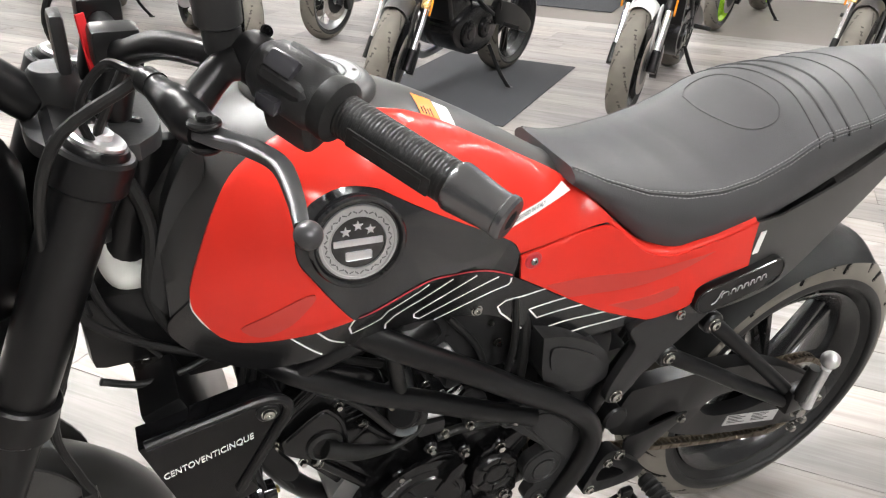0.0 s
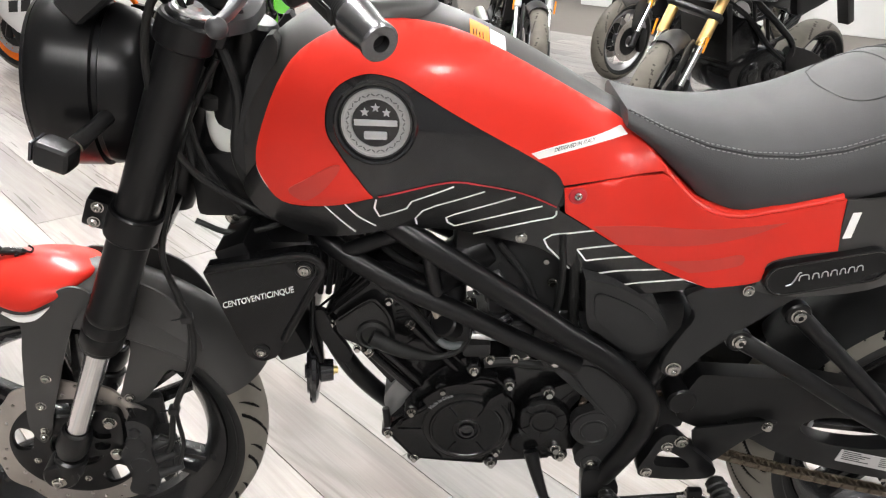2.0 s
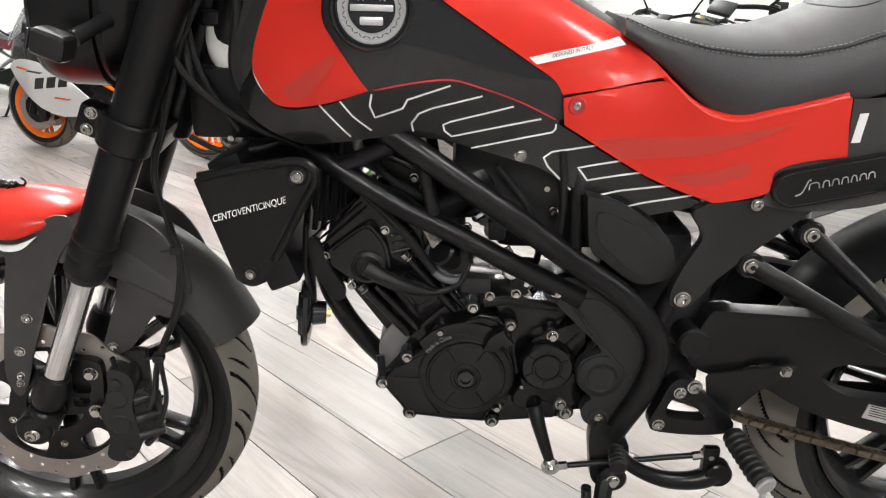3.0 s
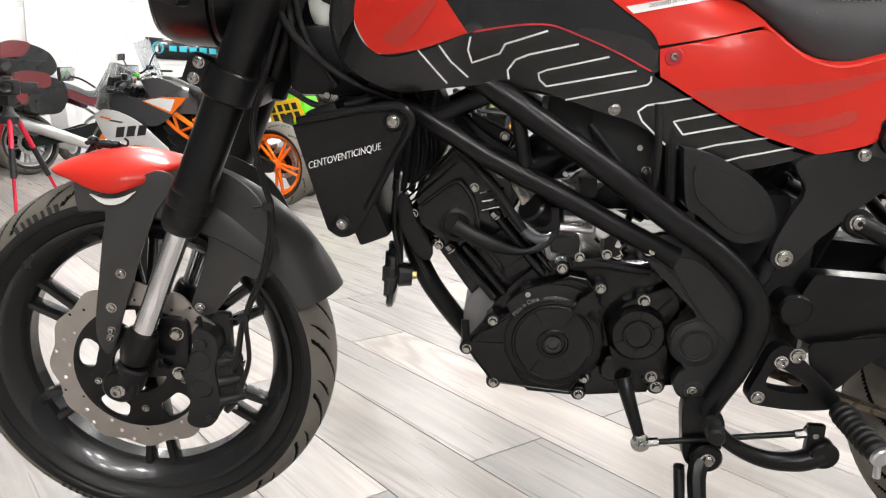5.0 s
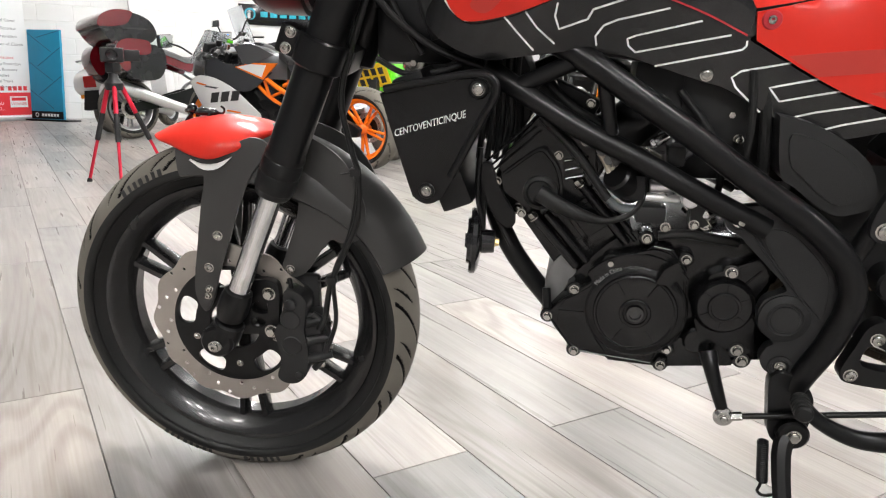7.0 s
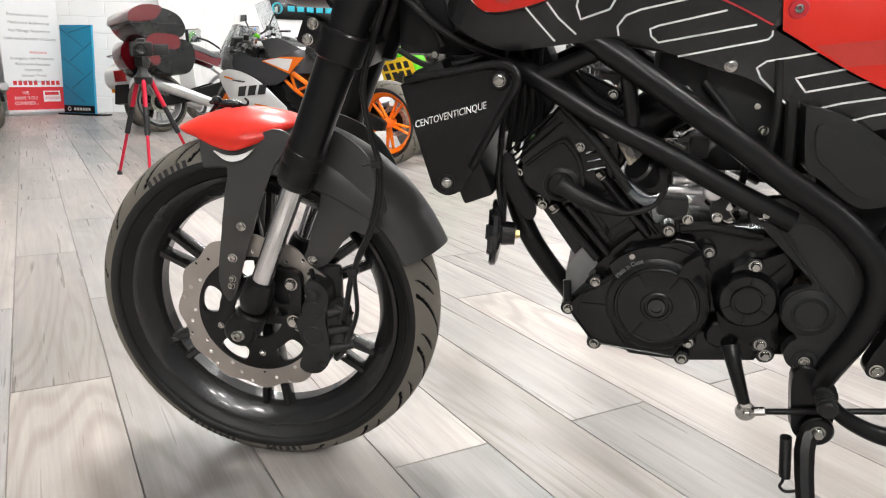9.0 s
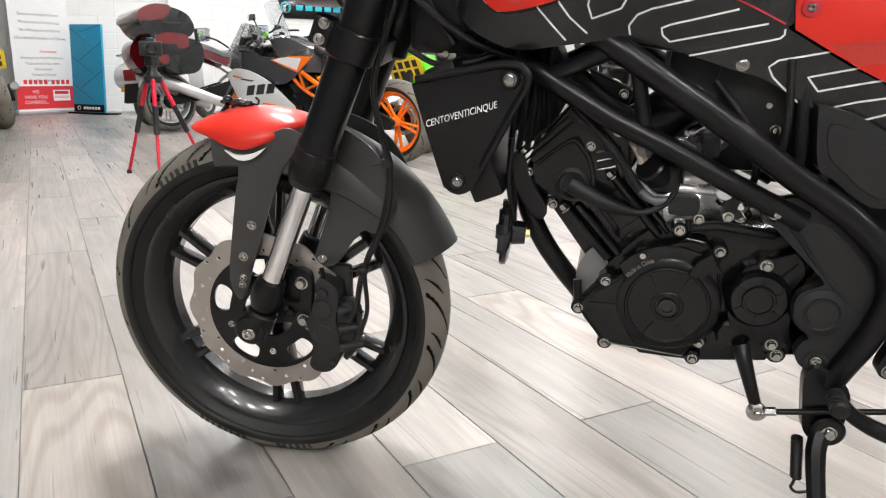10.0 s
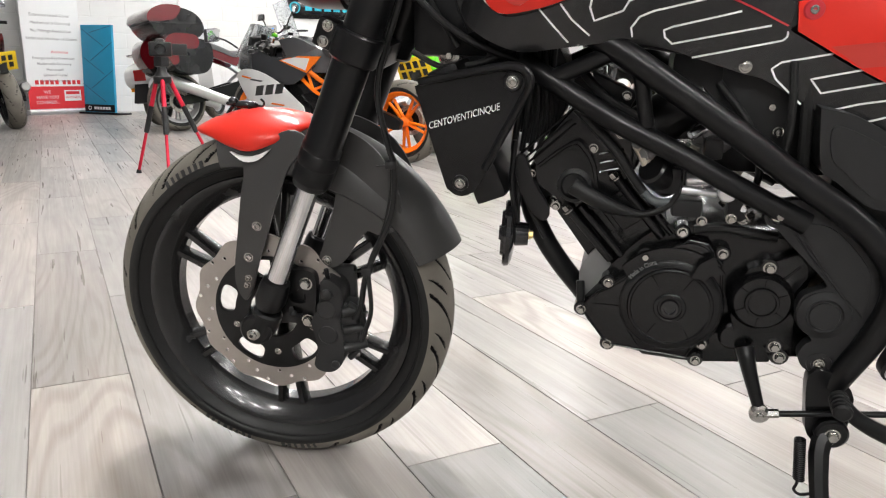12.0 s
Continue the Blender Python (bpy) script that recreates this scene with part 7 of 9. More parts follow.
# swingarm
for s in (-1, 1):
    sw = bmesh.new()
    slab(sw, round_line([(0.93, 0.432), (0.95, 0.495), (0.965, 0.502), (0.965, 0.502), (1.12, 0.492), (1.25, 0.462), (1.36, 0.405), (1.445, 0.345), (1.455, 0.300), (1.40, 0.278), (1.32, 0.292), (1.20, 0.318), (1.10, 0.352), (1.04, 0.385), (0.96, 0.405)], 4), s * 0.115, s * 0.085,
         [round_line([(1.12, 0.405), (1.16, 0.425), (1.25, 0.41), (1.30, 0.375), (1.24, 0.362), (1.16, 0.375)], 4), round_line([(1.01, 0.415), (1.05, 0.425), (1.07, 0.41), (1.03, 0.40)], 3)], bevel=0.005)
    arm = bpart("swingarm", sw, BLACK_SATIN, "black fabricated swingarm")
    if s < 0:
        lb = bmesh.new()
        slab(lb, [(1.19, 0.340), (1.325, 0.306), (1.33, 0.330), (1.195, 0.362)], -0.1165, -0.115)
        sticker = bpart("chain_label", lb, mat("silver_foil_label", (0.5, 0.5, 0.5), 0.35, metal=0.5), "silver warning label", arm)
        bars = bmesh.new()
        for i in range(5):
            for j in range(2):
                x0, z0 = 1.198 + j * 0.062, 0.344 + i * 0.0038 - j * 0.0155
                w_ = 0.045 - 0.008 * ((i * 2 + j) % 3)
                slab(bars, [(x0, z0), (x0 + w_, z0 - w_ * 0.25), (x0 + w_, z0 - w_ * 0.25 + 0.0014), (x0, z0 + 0.0014)], -0.1170, -0.1164)
        tagged(bpart("print_bar", bars, INK, "dark print bars", sticker), kind="stuff")
        for x, z, r in ((1.385, 0.310, 0.016), (1.362, 0.330, 0.009), (1.42, 0.335, 0.009), (1.405, 0.283, 0.010), (1.385, 0.268, 0.010)):
            b = bmesh.new()
            hexnut(b, (x, -0.116, z), (0, -1, 0), r, 0.012)
            bpart("axle_nut", b, STEEL, "", arm)
bpart("swingarm_pivot", rod(bmesh.new(), (0.935, -0.118, 0.452), (0.935, 0.118, 0.452), 0.022, segs=24), BLACK_SATIN)
sk = bmesh.new()
rod(sk, (0.96, 0.0, 0.46), (1.04, 0.0, 0.66), 0.028, segs=24)
bpart("rear_shock", sk, BLACK_SATIN, "black rear shock absorber")
# drive chain: side plates and rollers, link by link
chain = bmesh.new()
path = []
c0, r0, c1, r1 = Vector((0.83, 0, 0.415)), 0.030, Vector((1.385, 0, R_R)), 0.092
d = c1 - c0
base = math.atan2(d.z, d.x)
al = math.acos((r0 - r1) / d.length)
top0, top1 = base + al, base + al
P1 = c0 + Vector((math.cos(base + al), 0, math.sin(base + al))) * r0
P2 = c1 + Vector((math.cos(base + al), 0, math.sin(base + al))) * r1
P3 = c1 + Vector((math.cos(base - al), 0, math.sin(base - al))) * r1
P4 = c0 + Vector((math.cos(base - al), 0, math.sin(base - al))) * r0
pitch = 0.0127


def run_line(a, b, sag=0.0):
    n = int((b - a).length / pitch)
    return [a.lerp(b, i / n) + Vector((0, 0, -sag * math.sin(math.pi * i / n))) for i in range(n)]


path = run_line(P1, P2) + [c1 + Vector((math.cos(t_), 0, math.sin(t_))) * r1 for t_ in np.arange(base + al, base - al, -pitch / r1)] + run_line(P3, P4, 0.012) + [c0 + Vector((math.cos(t_), 0, math.sin(t_))) * r0 for t_ in np.arange(base - al + math.tau, base + al, -pitch / r0)]
CHAIN = mat("oiled_chain_steel", (0.16, 0.13, 0.10), 0.38, metal=0.9, vary=0.3, scale=60)
for i in range(len(path)):
    a, b = path[i], path[(i + 1) % len(path)]
    wide = 0.0085 if i % 2 else 0.0068
    m = aim(a, b)
    for y in (-wide, wide):
        box(chain, (-0.0055, y - 0.0008, -0.0052), ((b - a).length + 0.0055, y + 0.0008, 0.0052), 0.0016, m @ Matrix.Identity(4), 1)
    rod(chain, a + Vector((0, -0.0100, 0)), a + Vector((0, 0.0100, 0)), 0.0032, segs=8)
tagged(bpart("drive_chain", shift(chain, pose(0, -0.075, 0)), CHAIN, "oiled roller drive chain"), kind="stuff")
# side stand
ss = bmesh.new()
slab(ss, round_line([(0.805, 0.318), (0.835, 0.322), (0.862, 0.290), (0.858, 0.235), (0.838, 0.215), (0.815, 0.228), (0.808, 0.262)], 4), -0.128, -0.108, bevel=0.003)
stand_b = bpart("stand_bracket", ss, BLACK_SATIN, "black side stand bracket")
ss = bmesh.new()
foot = Vector((0.842, -0.262, 0.030))
tube(ss, [(0.840, -0.130, 0.240), (0.828, -0.146, 0.213), (0.833, -0.200, 0.125), tuple(foot)], [0.014, 0.0135, 0.0115, 0.0105], 8, 3)
rod(ss, (0.841, -0.142, 0.240), (0.841, -0.108, 0.240), 0.021, segs=24)
box(ss, (-0.028, -0.020, -0.004), (0.028, 0.020, 0.004), 0.003, Matrix.Translation((0.842, -0.265, 0.0318)) @ pose(0, 0, 0, -6, 0, 0))
stand = bpart("side_stand", ss, BLACK_SATIN, "black side stand folded down")
b = bmesh.new()
hexnut(b, (0.841, -0.142, 0.240), (0, -1, 0), 0.0095, 0.008)
bpart("stand_bolt", b, STEEL, "", stand)
spg = bmesh.new()
pts = []
for i in range(20 * 12):
    f = i / (20 * 12 - 1)
    p = Vector((0.803, -0.146, 0.231)).lerp(Vector((0.808, -0.152, 0.174)), f)
    a = f * 20 * math.tau
    pts.append(p + Vector((math.cos(a) * 0.0065, math.sin(a) * 0.0065, 0)))
tube(spg, pts, 0.0014, 6, 1)
tube(spg, [(0.808, -0.152, 0.176), (0.806, -0.153, 0.166), (0.804, -0.154, 0.158), (0.812, -0.156, 0.153), (0.830, -0.158, 0.160)], 0.0022, 8)
bpart("stand_spring", spg, BLACK_SATIN, "", stand)
# rear hugger and number-plate bracket
hug = bmesh.new()
rows2 = []
for i in range(21):
    a = radians(150 - 80 * i / 20)
    rows2.append([hug.verts.new((1.385 + (R_R + 0.02 - 0.03 * (u * u)) * math.cos(a), 0.078 * u, R_R + (R_R + 0.02 - 0.03 * (u * u)) * math.sin(a))) for u in np.linspace(-1, 1, 11)])
for p, q in zip(rows2, rows2[1:]):
    for k in range(10):
        hug.faces.new((p[k], p[k + 1], q[k + 1], q[k]))
bmesh.ops.solidify(hug, geom=hug.faces[:], thickness=0.003)
bpart("rear_hugger", hug, BLACK_PLASTIC)
# coolant bottle, cables and wiring by the steering head
cb = bmesh.new()
tube(cb, [(0.290, -0.012, 0.850), (0.292, -0.018, 0.825), (0.303, -0.026, 0.808), (0.325, -0.026, 0.805)], [0.016, 0.017, 0.019, 0.017], 18)
bpart("coolant_neck", cb, MILK, "milky plastic coolant neck")
cb = bmesh.new()
rod(cb, (0.288, -0.012, 0.848), (0.288, -0.012, 0.868), 0.021, segs=24)
bpart("coolant_cap", cb, BLACK_PLASTIC)
hn = bmesh.new()
rod(hn, (0.305, -0.035, 0.707), (0.305, -0.046, 0.707), 0.017, segs=24, cap=0.003)
hexnut(hn, (0.305, -0.046, 0.707), (0, -1, 0), 0.007, 0.005)
bpart("radiator_cap", hn, STEEL)
hn = bmesh.new()
box(hn, (0.29, -0.04, 0.66), (0.40, 0.04, 0.735), 0.012)
box(hn, (0.252, -0.05, 0.705), (0.36, 0.05, 0.80), 0.014)
bpart("head_bracket", hn, BLACK_SATIN)
for pts, r in (([(0.335, -0.14, 1.05), (0.27, -0.13, 1.0), (0.245, -0.11, 0.90), (0.262, -0.085, 0.80), (0.33, -0.07, 0.735), (0.42, -0.08, 0.70)], 0.0048),
               ([(0.33, -0.12, 1.055), (0.30, -0.10, 0.99), (0.27, -0.07, 0.90), (0.275, -0.06, 0.80), (0.32, -0.06, 0.72)], 0.004),
               ([(0.30, 0.02, 0.99), (0.26, 0.0, 0.93), (0.25, -0.03, 0.86), (0.26, -0.05, 0.78)], 0.006),
               ([(0.31, -0.05, 0.95), (0.33, -0.06, 0.88), (0.32, -0.06, 0.80), (0.34, -0.06, 0.74)], 0.007),
               ([(0.26, -0.075, 0.715), (0.30, -0.07, 0.695), (0.35, -0.065, 0.70), (0.40, -0.06, 0.72)], 0.004)):
    c = bmesh.new()
    tube(c, pts, r, 10)
    bpart("cable", c, RUBBER, "black control cable")


# ---- the other motorcycles on display ----
def stand_at(fx, fy, hx, hy, lean=5.0, wheelbase=1.4):
    """The pose of a bike whose front tyre touches the floor at (fx, fy) and that heads along (hx, hy)."""
    return pose(fx, fy, 0.0, lean, 0, math.degrees(math.atan2(-hy, -hx)))


def paint(name, rgb, rough=0.25, coat=0.6, **k):
    return mat(name, rgb, rough, coat=coat, vary=0.06, scale=4, **k)


P_WHITE = paint("white_fairing_paint", (0.72, 0.72, 0.72))
P_ORANGE = paint("orange_frame_paint", (0.85, 0.17, 0.008))
CASEBLACK = mat("black_case_plastic", (0.012, 0.012, 0.013), 0.22, vary=0.1, coat=0.2, spec=0.4)
P_MAROON = paint("maroon_gloss_paint", (0.12, 0.004, 0.008), coat=1.0)
P_GREEN = paint("lime_green_paint", (0.12, 0.62, 0.02))
P_BLUE = paint("blue_paint", (0.02, 0.16, 0.62))
P_GREY = paint("grey_metallic_paint", (0.16, 0.16, 0.17), metal=0.5)
P_DARK = paint("anthracite_paint", (0.035, 0.036, 0.04))
P_SILVER = mat("silver_alloy_paint", (0.45, 0.45, 0.46), 0.35, metal=0.8)
P_LIME = paint("lime_rim_paint", (0.42, 0.75, 0.02))
P_YELLOW = mat("yellow_plate", (0.80, 0.55, 0.02), 0.45)
P_TAN = mat("tan_leather", (0.40, 0.24, 0.11), 0.55)
MIRROR = mat("mirror_glass", (0.85, 0.86, 0.87), 0.03, metal=1, vary=0.0)
CHARSEAT = mat("black_seat_vinyl", (0.018, 0.018, 0.019), 0.5, bump=0.4)


def moto(m, label, tank=P_DARK, rim=RIMBLACK, fork=BLACK_SATIN, frame_m=BLACK_SATIN, side=None, style="naked", fender=GREY_MATT, tail=None, exhaust=ALU, spokes=5, wb=1.40, reflector=True, plate=False, seat_m=None, wire=False, broad=0.10, steer=0.0, group="motorcycles on display"):
    """A parked motorcycle; x runs to its rear, z up, its front tyre at the origin."""
    side, tail, seat_m = side or tank, tail or tank, seat_m or CHARSEAT
    b = thing("motorcycle", m, label, "motorcycle", group)

    def p(name, bm, material, parent=None, lab=""):
        return part(name, bm, material, parent or b, lab)

    R = 0.30
    for x, w, nm in ((0.0, 0.115, "front_wheel"), (wb, 0.165, "rear_wheel")):
        wm = pose(x, 0, R)
        g = bmesh.new()
        hw = w * 0.36
        ylathe(g, [(-hw, 0.214), (-hw - 0.002, 0.222), (-hw + 0.006, 0.222), (-hw * 0.4, 0.195), (hw * 0.4, 0.195), (hw - 0.006, 0.222), (hw + 0.002, 0.222), (hw, 0.214), (hw * 0.4, 0.186), (-hw * 0.4, 0.186), (-hw, 0.214)], wm, 56)
        ylathe(g, [(-0.06, 0), (-0.06, 0.03), (-0.02, 0.04), (0.02, 0.04), (0.06, 0.03), (0.06, 0)], wm, 24)
        wheel = p(nm, g, rim)
        n_sp = 18 if wire else spokes * 2
        for k in range(n_sp):
            a = k * math.tau / n_sp + (0.25 if not wire and k % 2 else 0) - 0.1
            g = bmesh.new()
            if wire:
                rod(g, wm @ Vector((0.03 * math.cos(a + 0.5), 0.04 if k % 2 else -0.04, 0.03 * math.sin(a + 0.5))), wm @ Vector((0.195 * math.cos(a), 0, 0.195 * math.sin(a))), 0.0025, segs=6)
            else:
                spoke_blade(g, wm, a, 0.03, a + (0.05 if k % 2 else -0.05), 0.192, 0.024, 0.017, 0.0, 0.035, 0.025)
            part("spoke", g, CHROME if wire else rim, wheel)
        part("tyre", tyre_mesh(bmesh.new(), wm, R, w, 0.222, 10, 0.002, 220, 26, 1.7, False), [RUBBER, TREAD, TREADCUT], wheel, "black tyre")
        for s in ((-1, 1) if x == 0 else (1,)):
            g = bmesh.new()
            r_ = 0.15 if x == 0 else 0.11
            n0 = len(g.verts)
            slab(g, ring2(0, 0, r_, 48), s * 0.068, s * 0.072, [ring2(0, 0, r_ * 0.66, 36)] + [ring2(r_ * 0.83 * math.cos(k * 0.3927), r_ * 0.83 * math.sin(k * 0.3927), 0.006, 8) for k in range(16)])
            part("brake_disc", shift(g, wm, n0), DISC, wheel, "steel brake disc")
            g = bmesh.new()
            lathe(g, [(-0.003, 0.04), (-0.003, r_ * 0.70), (0.003, r_ * 0.70), (0.003, 0.04)], wm @ pose(0, s * 0.069, 0, 0, 0, 90), 24)
            part("disc_carrier", g, BLACK_SATIN, wheel)
    # fork, clamps, fender
    top = Vector((0.30, 0, 0.96 if style != "sport" else 0.84))
    for s in (-1, 1):
        y = s * 0.105
        g = bmesh.new()
        rod(g, (0.125, y, 0.56), (top.x, y, top.z), 0.028, 0.026, segs=18)
        leg = p("fork_leg", g, fork)
        part("stanchion", rod(bmesh.new(), (0.0, y, 0.31), (0.14, y, 0.59), 0.019, segs=14), CHROME, leg)
        part("fork_foot", rod(bmesh.new(), (-0.012, y, 0.27), (0.035, y, 0.375), 0.027, 0.023, segs=14), BLACK_SATIN, leg)
        if reflector:
            part("reflector", box(bmesh.new(), (0.085, y + s * 0.026, 0.545), (0.100, y + s * 0.036, 0.625), 0.004, pose(0, 0, 0)), AMBER, leg, "amber reflector")
        g = bmesh.new()
        slab(g, round_line([(0.05, 0.36), (0.09, 0.40), (0.125, 0.36), (0.13, 0.27), (0.10, 0.22), (0.065, 0.25)], 3), y - 0.022, y + 0.014, bevel=0.006)
        p("brake_caliper", g, BLACK_SATIN)
    for z in (0.70, top.z - 0.03):
        x = 0.125 + (z - 0.56) * 0.4375
        g = box(bmesh.new(), (-0.035, -0.14, -0.018), (0.05, 0.14, 0.018), 0.012, pose(x, 0, z, 0, 23.5, 0))
        p("fork_clamp", g, BLACK_SATIN)
    g = bmesh.new()
    fs = fender_shell(g, 112, 30, 24, lambda t: 0.066, lambda t: 0.322 + 0.006 * math.sin(math.pi * t), depth=lambda t: 0.06, n=12)
    shift(g, pose(0, 0, R - R_F))
    fd = p("front_fender", g, fender)
    for s in (-1, 1):
        g = bmesh.new()
        slab(g, round_line([(0.02, 0.58), (0.10, 0.59), (0.12, 0.54), (0.08, 0.43), (0.04, 0.36), (0.0, 0.40), (0.0, 0.5)], 3), s * 0.072 - 0.003, s * 0.072 + 0.003, bevel=0.001)
        part("fender_stay", g, fender, fd)
    # frame: perimeter trellis
    for s in (-1, 1):
        for pts, r in (([(0.36, s * 0.05, 0.86), (0.48, s * 0.13, 0.76), (0.72, s * 0.15, 0.62), (0.90, s * 0.14, 0.50), (0.90, s * 0.12, 0.36)], 0.018), ([(0.38, s * 0.05, 0.74), (0.50, s * 0.12, 0.66), (0.68, s * 0.14, 0.52), (0.88, s * 0.13, 0.42)], 0.014), ([(0.80, s * 0.12, 0.60), (1.0, s * 0.10, 0.70), (wb - 0.05, s * 0.06, 0.84)], 0.014)):
            g = bmesh.new()
            tube(g, pts, r, 10)
            p("frame_rail", g, frame_m)
        for a, c in (((0.48, 0.76), (0.52, 0.65)), ((0.52, 0.65), (0.62, 0.68)), ((0.62, 0.68), (0.68, 0.52)), ((0.68, 0.52), (0.80, 0.56))):
            p("frame_brace", rod(bmesh.new(), (a[0], s * 0.13, a[1]), (c[0], s * 0.14, c[1]), 0.011, segs=8), frame_m)
    # engine
    g = bmesh.new()
    slab(g, round_line([(0.42, 0.40), (0.48, 0.30), (0.62, 0.24), (0.82, 0.26), (0.90, 0.36), (0.86, 0.46), (0.72, 0.50), (0.56, 0.48)], 4), -0.14, 0.14, bevel=0.015)
    eng = p("crankcase", g, ENGINE)
    g = bmesh.new()
    slab(g, [(0.44, 0.42), (0.40, 0.58), (0.48, 0.66), (0.62, 0.62), (0.64, 0.46)], -0.12, 0.12, bevel=0.012)
    part("cylinder", g, ENGINE, eng)
    for s in (-1, 1):
        for x, z, r in ((0.58, 0.36, 0.075), (0.76, 0.37, 0.06)):
            part("engine_cover", lathe(bmesh.new(), [(0, r), (0.016, r * 0.96), (0.022, r * 0.8), (0.022, r * 0.4), (0.028, r * 0.35), (0.028, 0)], aim((x, s * 0.135, z), (x, s, z)), 28), ENGINE, eng)
    g = box(bmesh.new(), (-0.02, -0.15, -0.15), (0.02, 0.15, 0.15), 0.008, pose(0.33, 0, 0.60, 0, -20, 0))
    p("radiator", g, BLACK_SATIN)
    g = bmesh.new()
    tube(g, [(0.40, 0.05, 0.50), (0.34, 0.06, 0.42), (0.38, 0.08, 0.28), (0.52, 0.10, 0.20), (0.85, 0.13, 0.22)], 0.022, 12)
    p("exhaust_pipe", g, exhaust)
    g = bmesh.new()
    if style == "tourer":
        for s in (-1, 1):
            rod(g, (1.02, s * 0.17, 0.26), (wb + 0.16, s * 0.23, 0.50), 0.048, 0.062, segs=24, cap=0.01)
    else:
        rod(g, (0.90, 0.15, 0.27), (wb - 0.08, 0.20, 0.40), 0.055, 0.05, segs=24, cap=0.01)
    p("silencer", g, exhaust)
    for s in (-1, 1):
        g = bmesh.new()
        slab(g, round_line([(0.86, 0.46), (0.92, 0.50), (1.15, 0.44), (wb + 0.03, 0.34), (wb + 0.05, 0.29), (wb, 0.26), (1.1, 0.33), (0.90, 0.37)], 3), s * 0.13 - 0.02, s * 0.13 + 0.02, bevel=0.006)
        p("swingarm", g, BLACK_SATIN if frame_m is not P_ORANGE else BLACK_SATIN)
    # tank
    zt = {"sport": 0.95, "tourer": 1.0}.get(style, 0.98)
    zl = 0.66 if style == "sport" else 0.76
    g = bmesh.new()
    rows3 = []
    for i in range(19):
        f = i / 18
        x = 0.36 + 0.44 * f
        h = zt - 0.14 * f ** 1.6 - 0.05 * (1 - f) ** 3
        w = (0.10 + 0.07 * math.sin(math.pi * min(1, f * 1.25)) ** 0.8) * (1 if f < 0.8 else 1 - (f - 0.8) * 1.6)
        rows3.append([g.verts.new((x, w * math.cos(a) * (1.0 if math.sin(a) < 0.5 else 1.0), zl - 0.02 * f + (h - zl) * max(0, math.sin(a)) ** 0.8)) for a in (k / 16 * math.pi for k in range(17))])
    for q, r in zip(rows3, rows3[1:]):
        for k in range(16):
            g.faces.new((q[k], q[k + 1], r[k + 1], r[k]))
        g.faces.new((q[16], q[0], r[0], r[16]))
    g.faces.new(rows3[0][::-1])
    g.faces.new(rows3[-1])
    bmesh.ops.recalc_face_normals(g, faces=g.faces)
    tk = p("tank", g, tank)
    part("filler_cap", lathe(bmesh.new(), [(0, 0.045), (0.012, 0.043), (0.014, 0.03), (0.014, 0)], pose(0.50, 0, zt - 0.015, 0, -88, 0), 24), BLACK_SATIN, tk)
    for s in (-1, 1):
        g = bmesh.new()
        slab(g, round_line([(0.40, 0.88), (0.40, 0.88), (0.58, 0.90), (0.74, 0.82), (0.74, 0.82), (0.60, 0.77), (0.50, 0.76)], 3), s * 0.176 - 0.004, s * 0.176 + 0.004, bevel=0.002, grid=0.04, bend=lambda x, z: -s * 1.1 * (x - 0.52) ** 2)
        part("tank_panel", g, tank if style == "sport" else side, tk)
    # seat and tail
    g = bmesh.new()
    seat_line = [(0.76, 0.86), (0.86, 0.82), (0.98, 0.82), (1.08, 0.86), (1.20, 0.90), (1.36, 0.93)]
    rows4 = []
    for i in range(21):
        f = i / 20
        x = 0.76 + 0.62 * f
        z = interp(x, [q[0] for q in seat_line], [q[1] for q in seat_line])
        w = 0.06 + 0.08 * math.sin(math.pi * min(1, f * 0.8 + 0.15))
        rows4.append([g.verts.new((x, w * math.cos(a), z - 0.07 + 0.075 * max(0, math.sin(a)) ** 0.5)) for a in (k / 12 * math.pi for k in range(13))])
    for q, r in zip(rows4, rows4[1:]):
        for k in range(12):
            g.faces.new((q[k], q[k + 1], r[k + 1], r[k]))
        g.faces.new((q[12], q[0], r[0], r[12]))
    g.faces.new(rows4[0][::-1])
    g.faces.new(rows4[-1])
    bmesh.ops.recalc_face_normals(g, faces=g.faces)
    p("seat", g, seat_m)
    for s in (-1, 1):
        g = bmesh.new()
        slab(g, round_line([(0.84, 0.78), (0.84, 0.78), (1.05, 0.80), (1.25, 0.86), (1.50, 0.94), (1.50, 0.94), (1.48, 0.88), (1.25, 0.77), (1.0, 0.68), (0.90, 0.66)], 3), s * broad - 0.02, s * broad + 0.02, bevel=0.008, grid=0.05, bend=lambda x, z: -s * 0.09 * max(0, x - 1.2))
        p("tail_panel", g, tail)
    g = bmesh.new()
    box(g, (1.42, -0.05, 0.86), (1.50, 0.05, 0.92), 0.015)
    p("tail_light", g, mat("red_lens", (0.5, 0.01, 0.01), 0.15, coat=0.5))
    if broad > 0.12:
        p("rear_cowl", box(bmesh.new(), (1.22, -0.17, 0.52), (1.54, 0.17, 0.93), 0.06, None, 3), tail)
    if plate or style != "sport":
        g = bmesh.new()
        slab(g, [(1.40, 0.84), (1.46, 0.86), (1.62, 0.58), (1.57, 0.56)], -0.035, 0.035, bevel=0.006)
        hold = p("plate_holder", g, BLACK_PLASTIC)
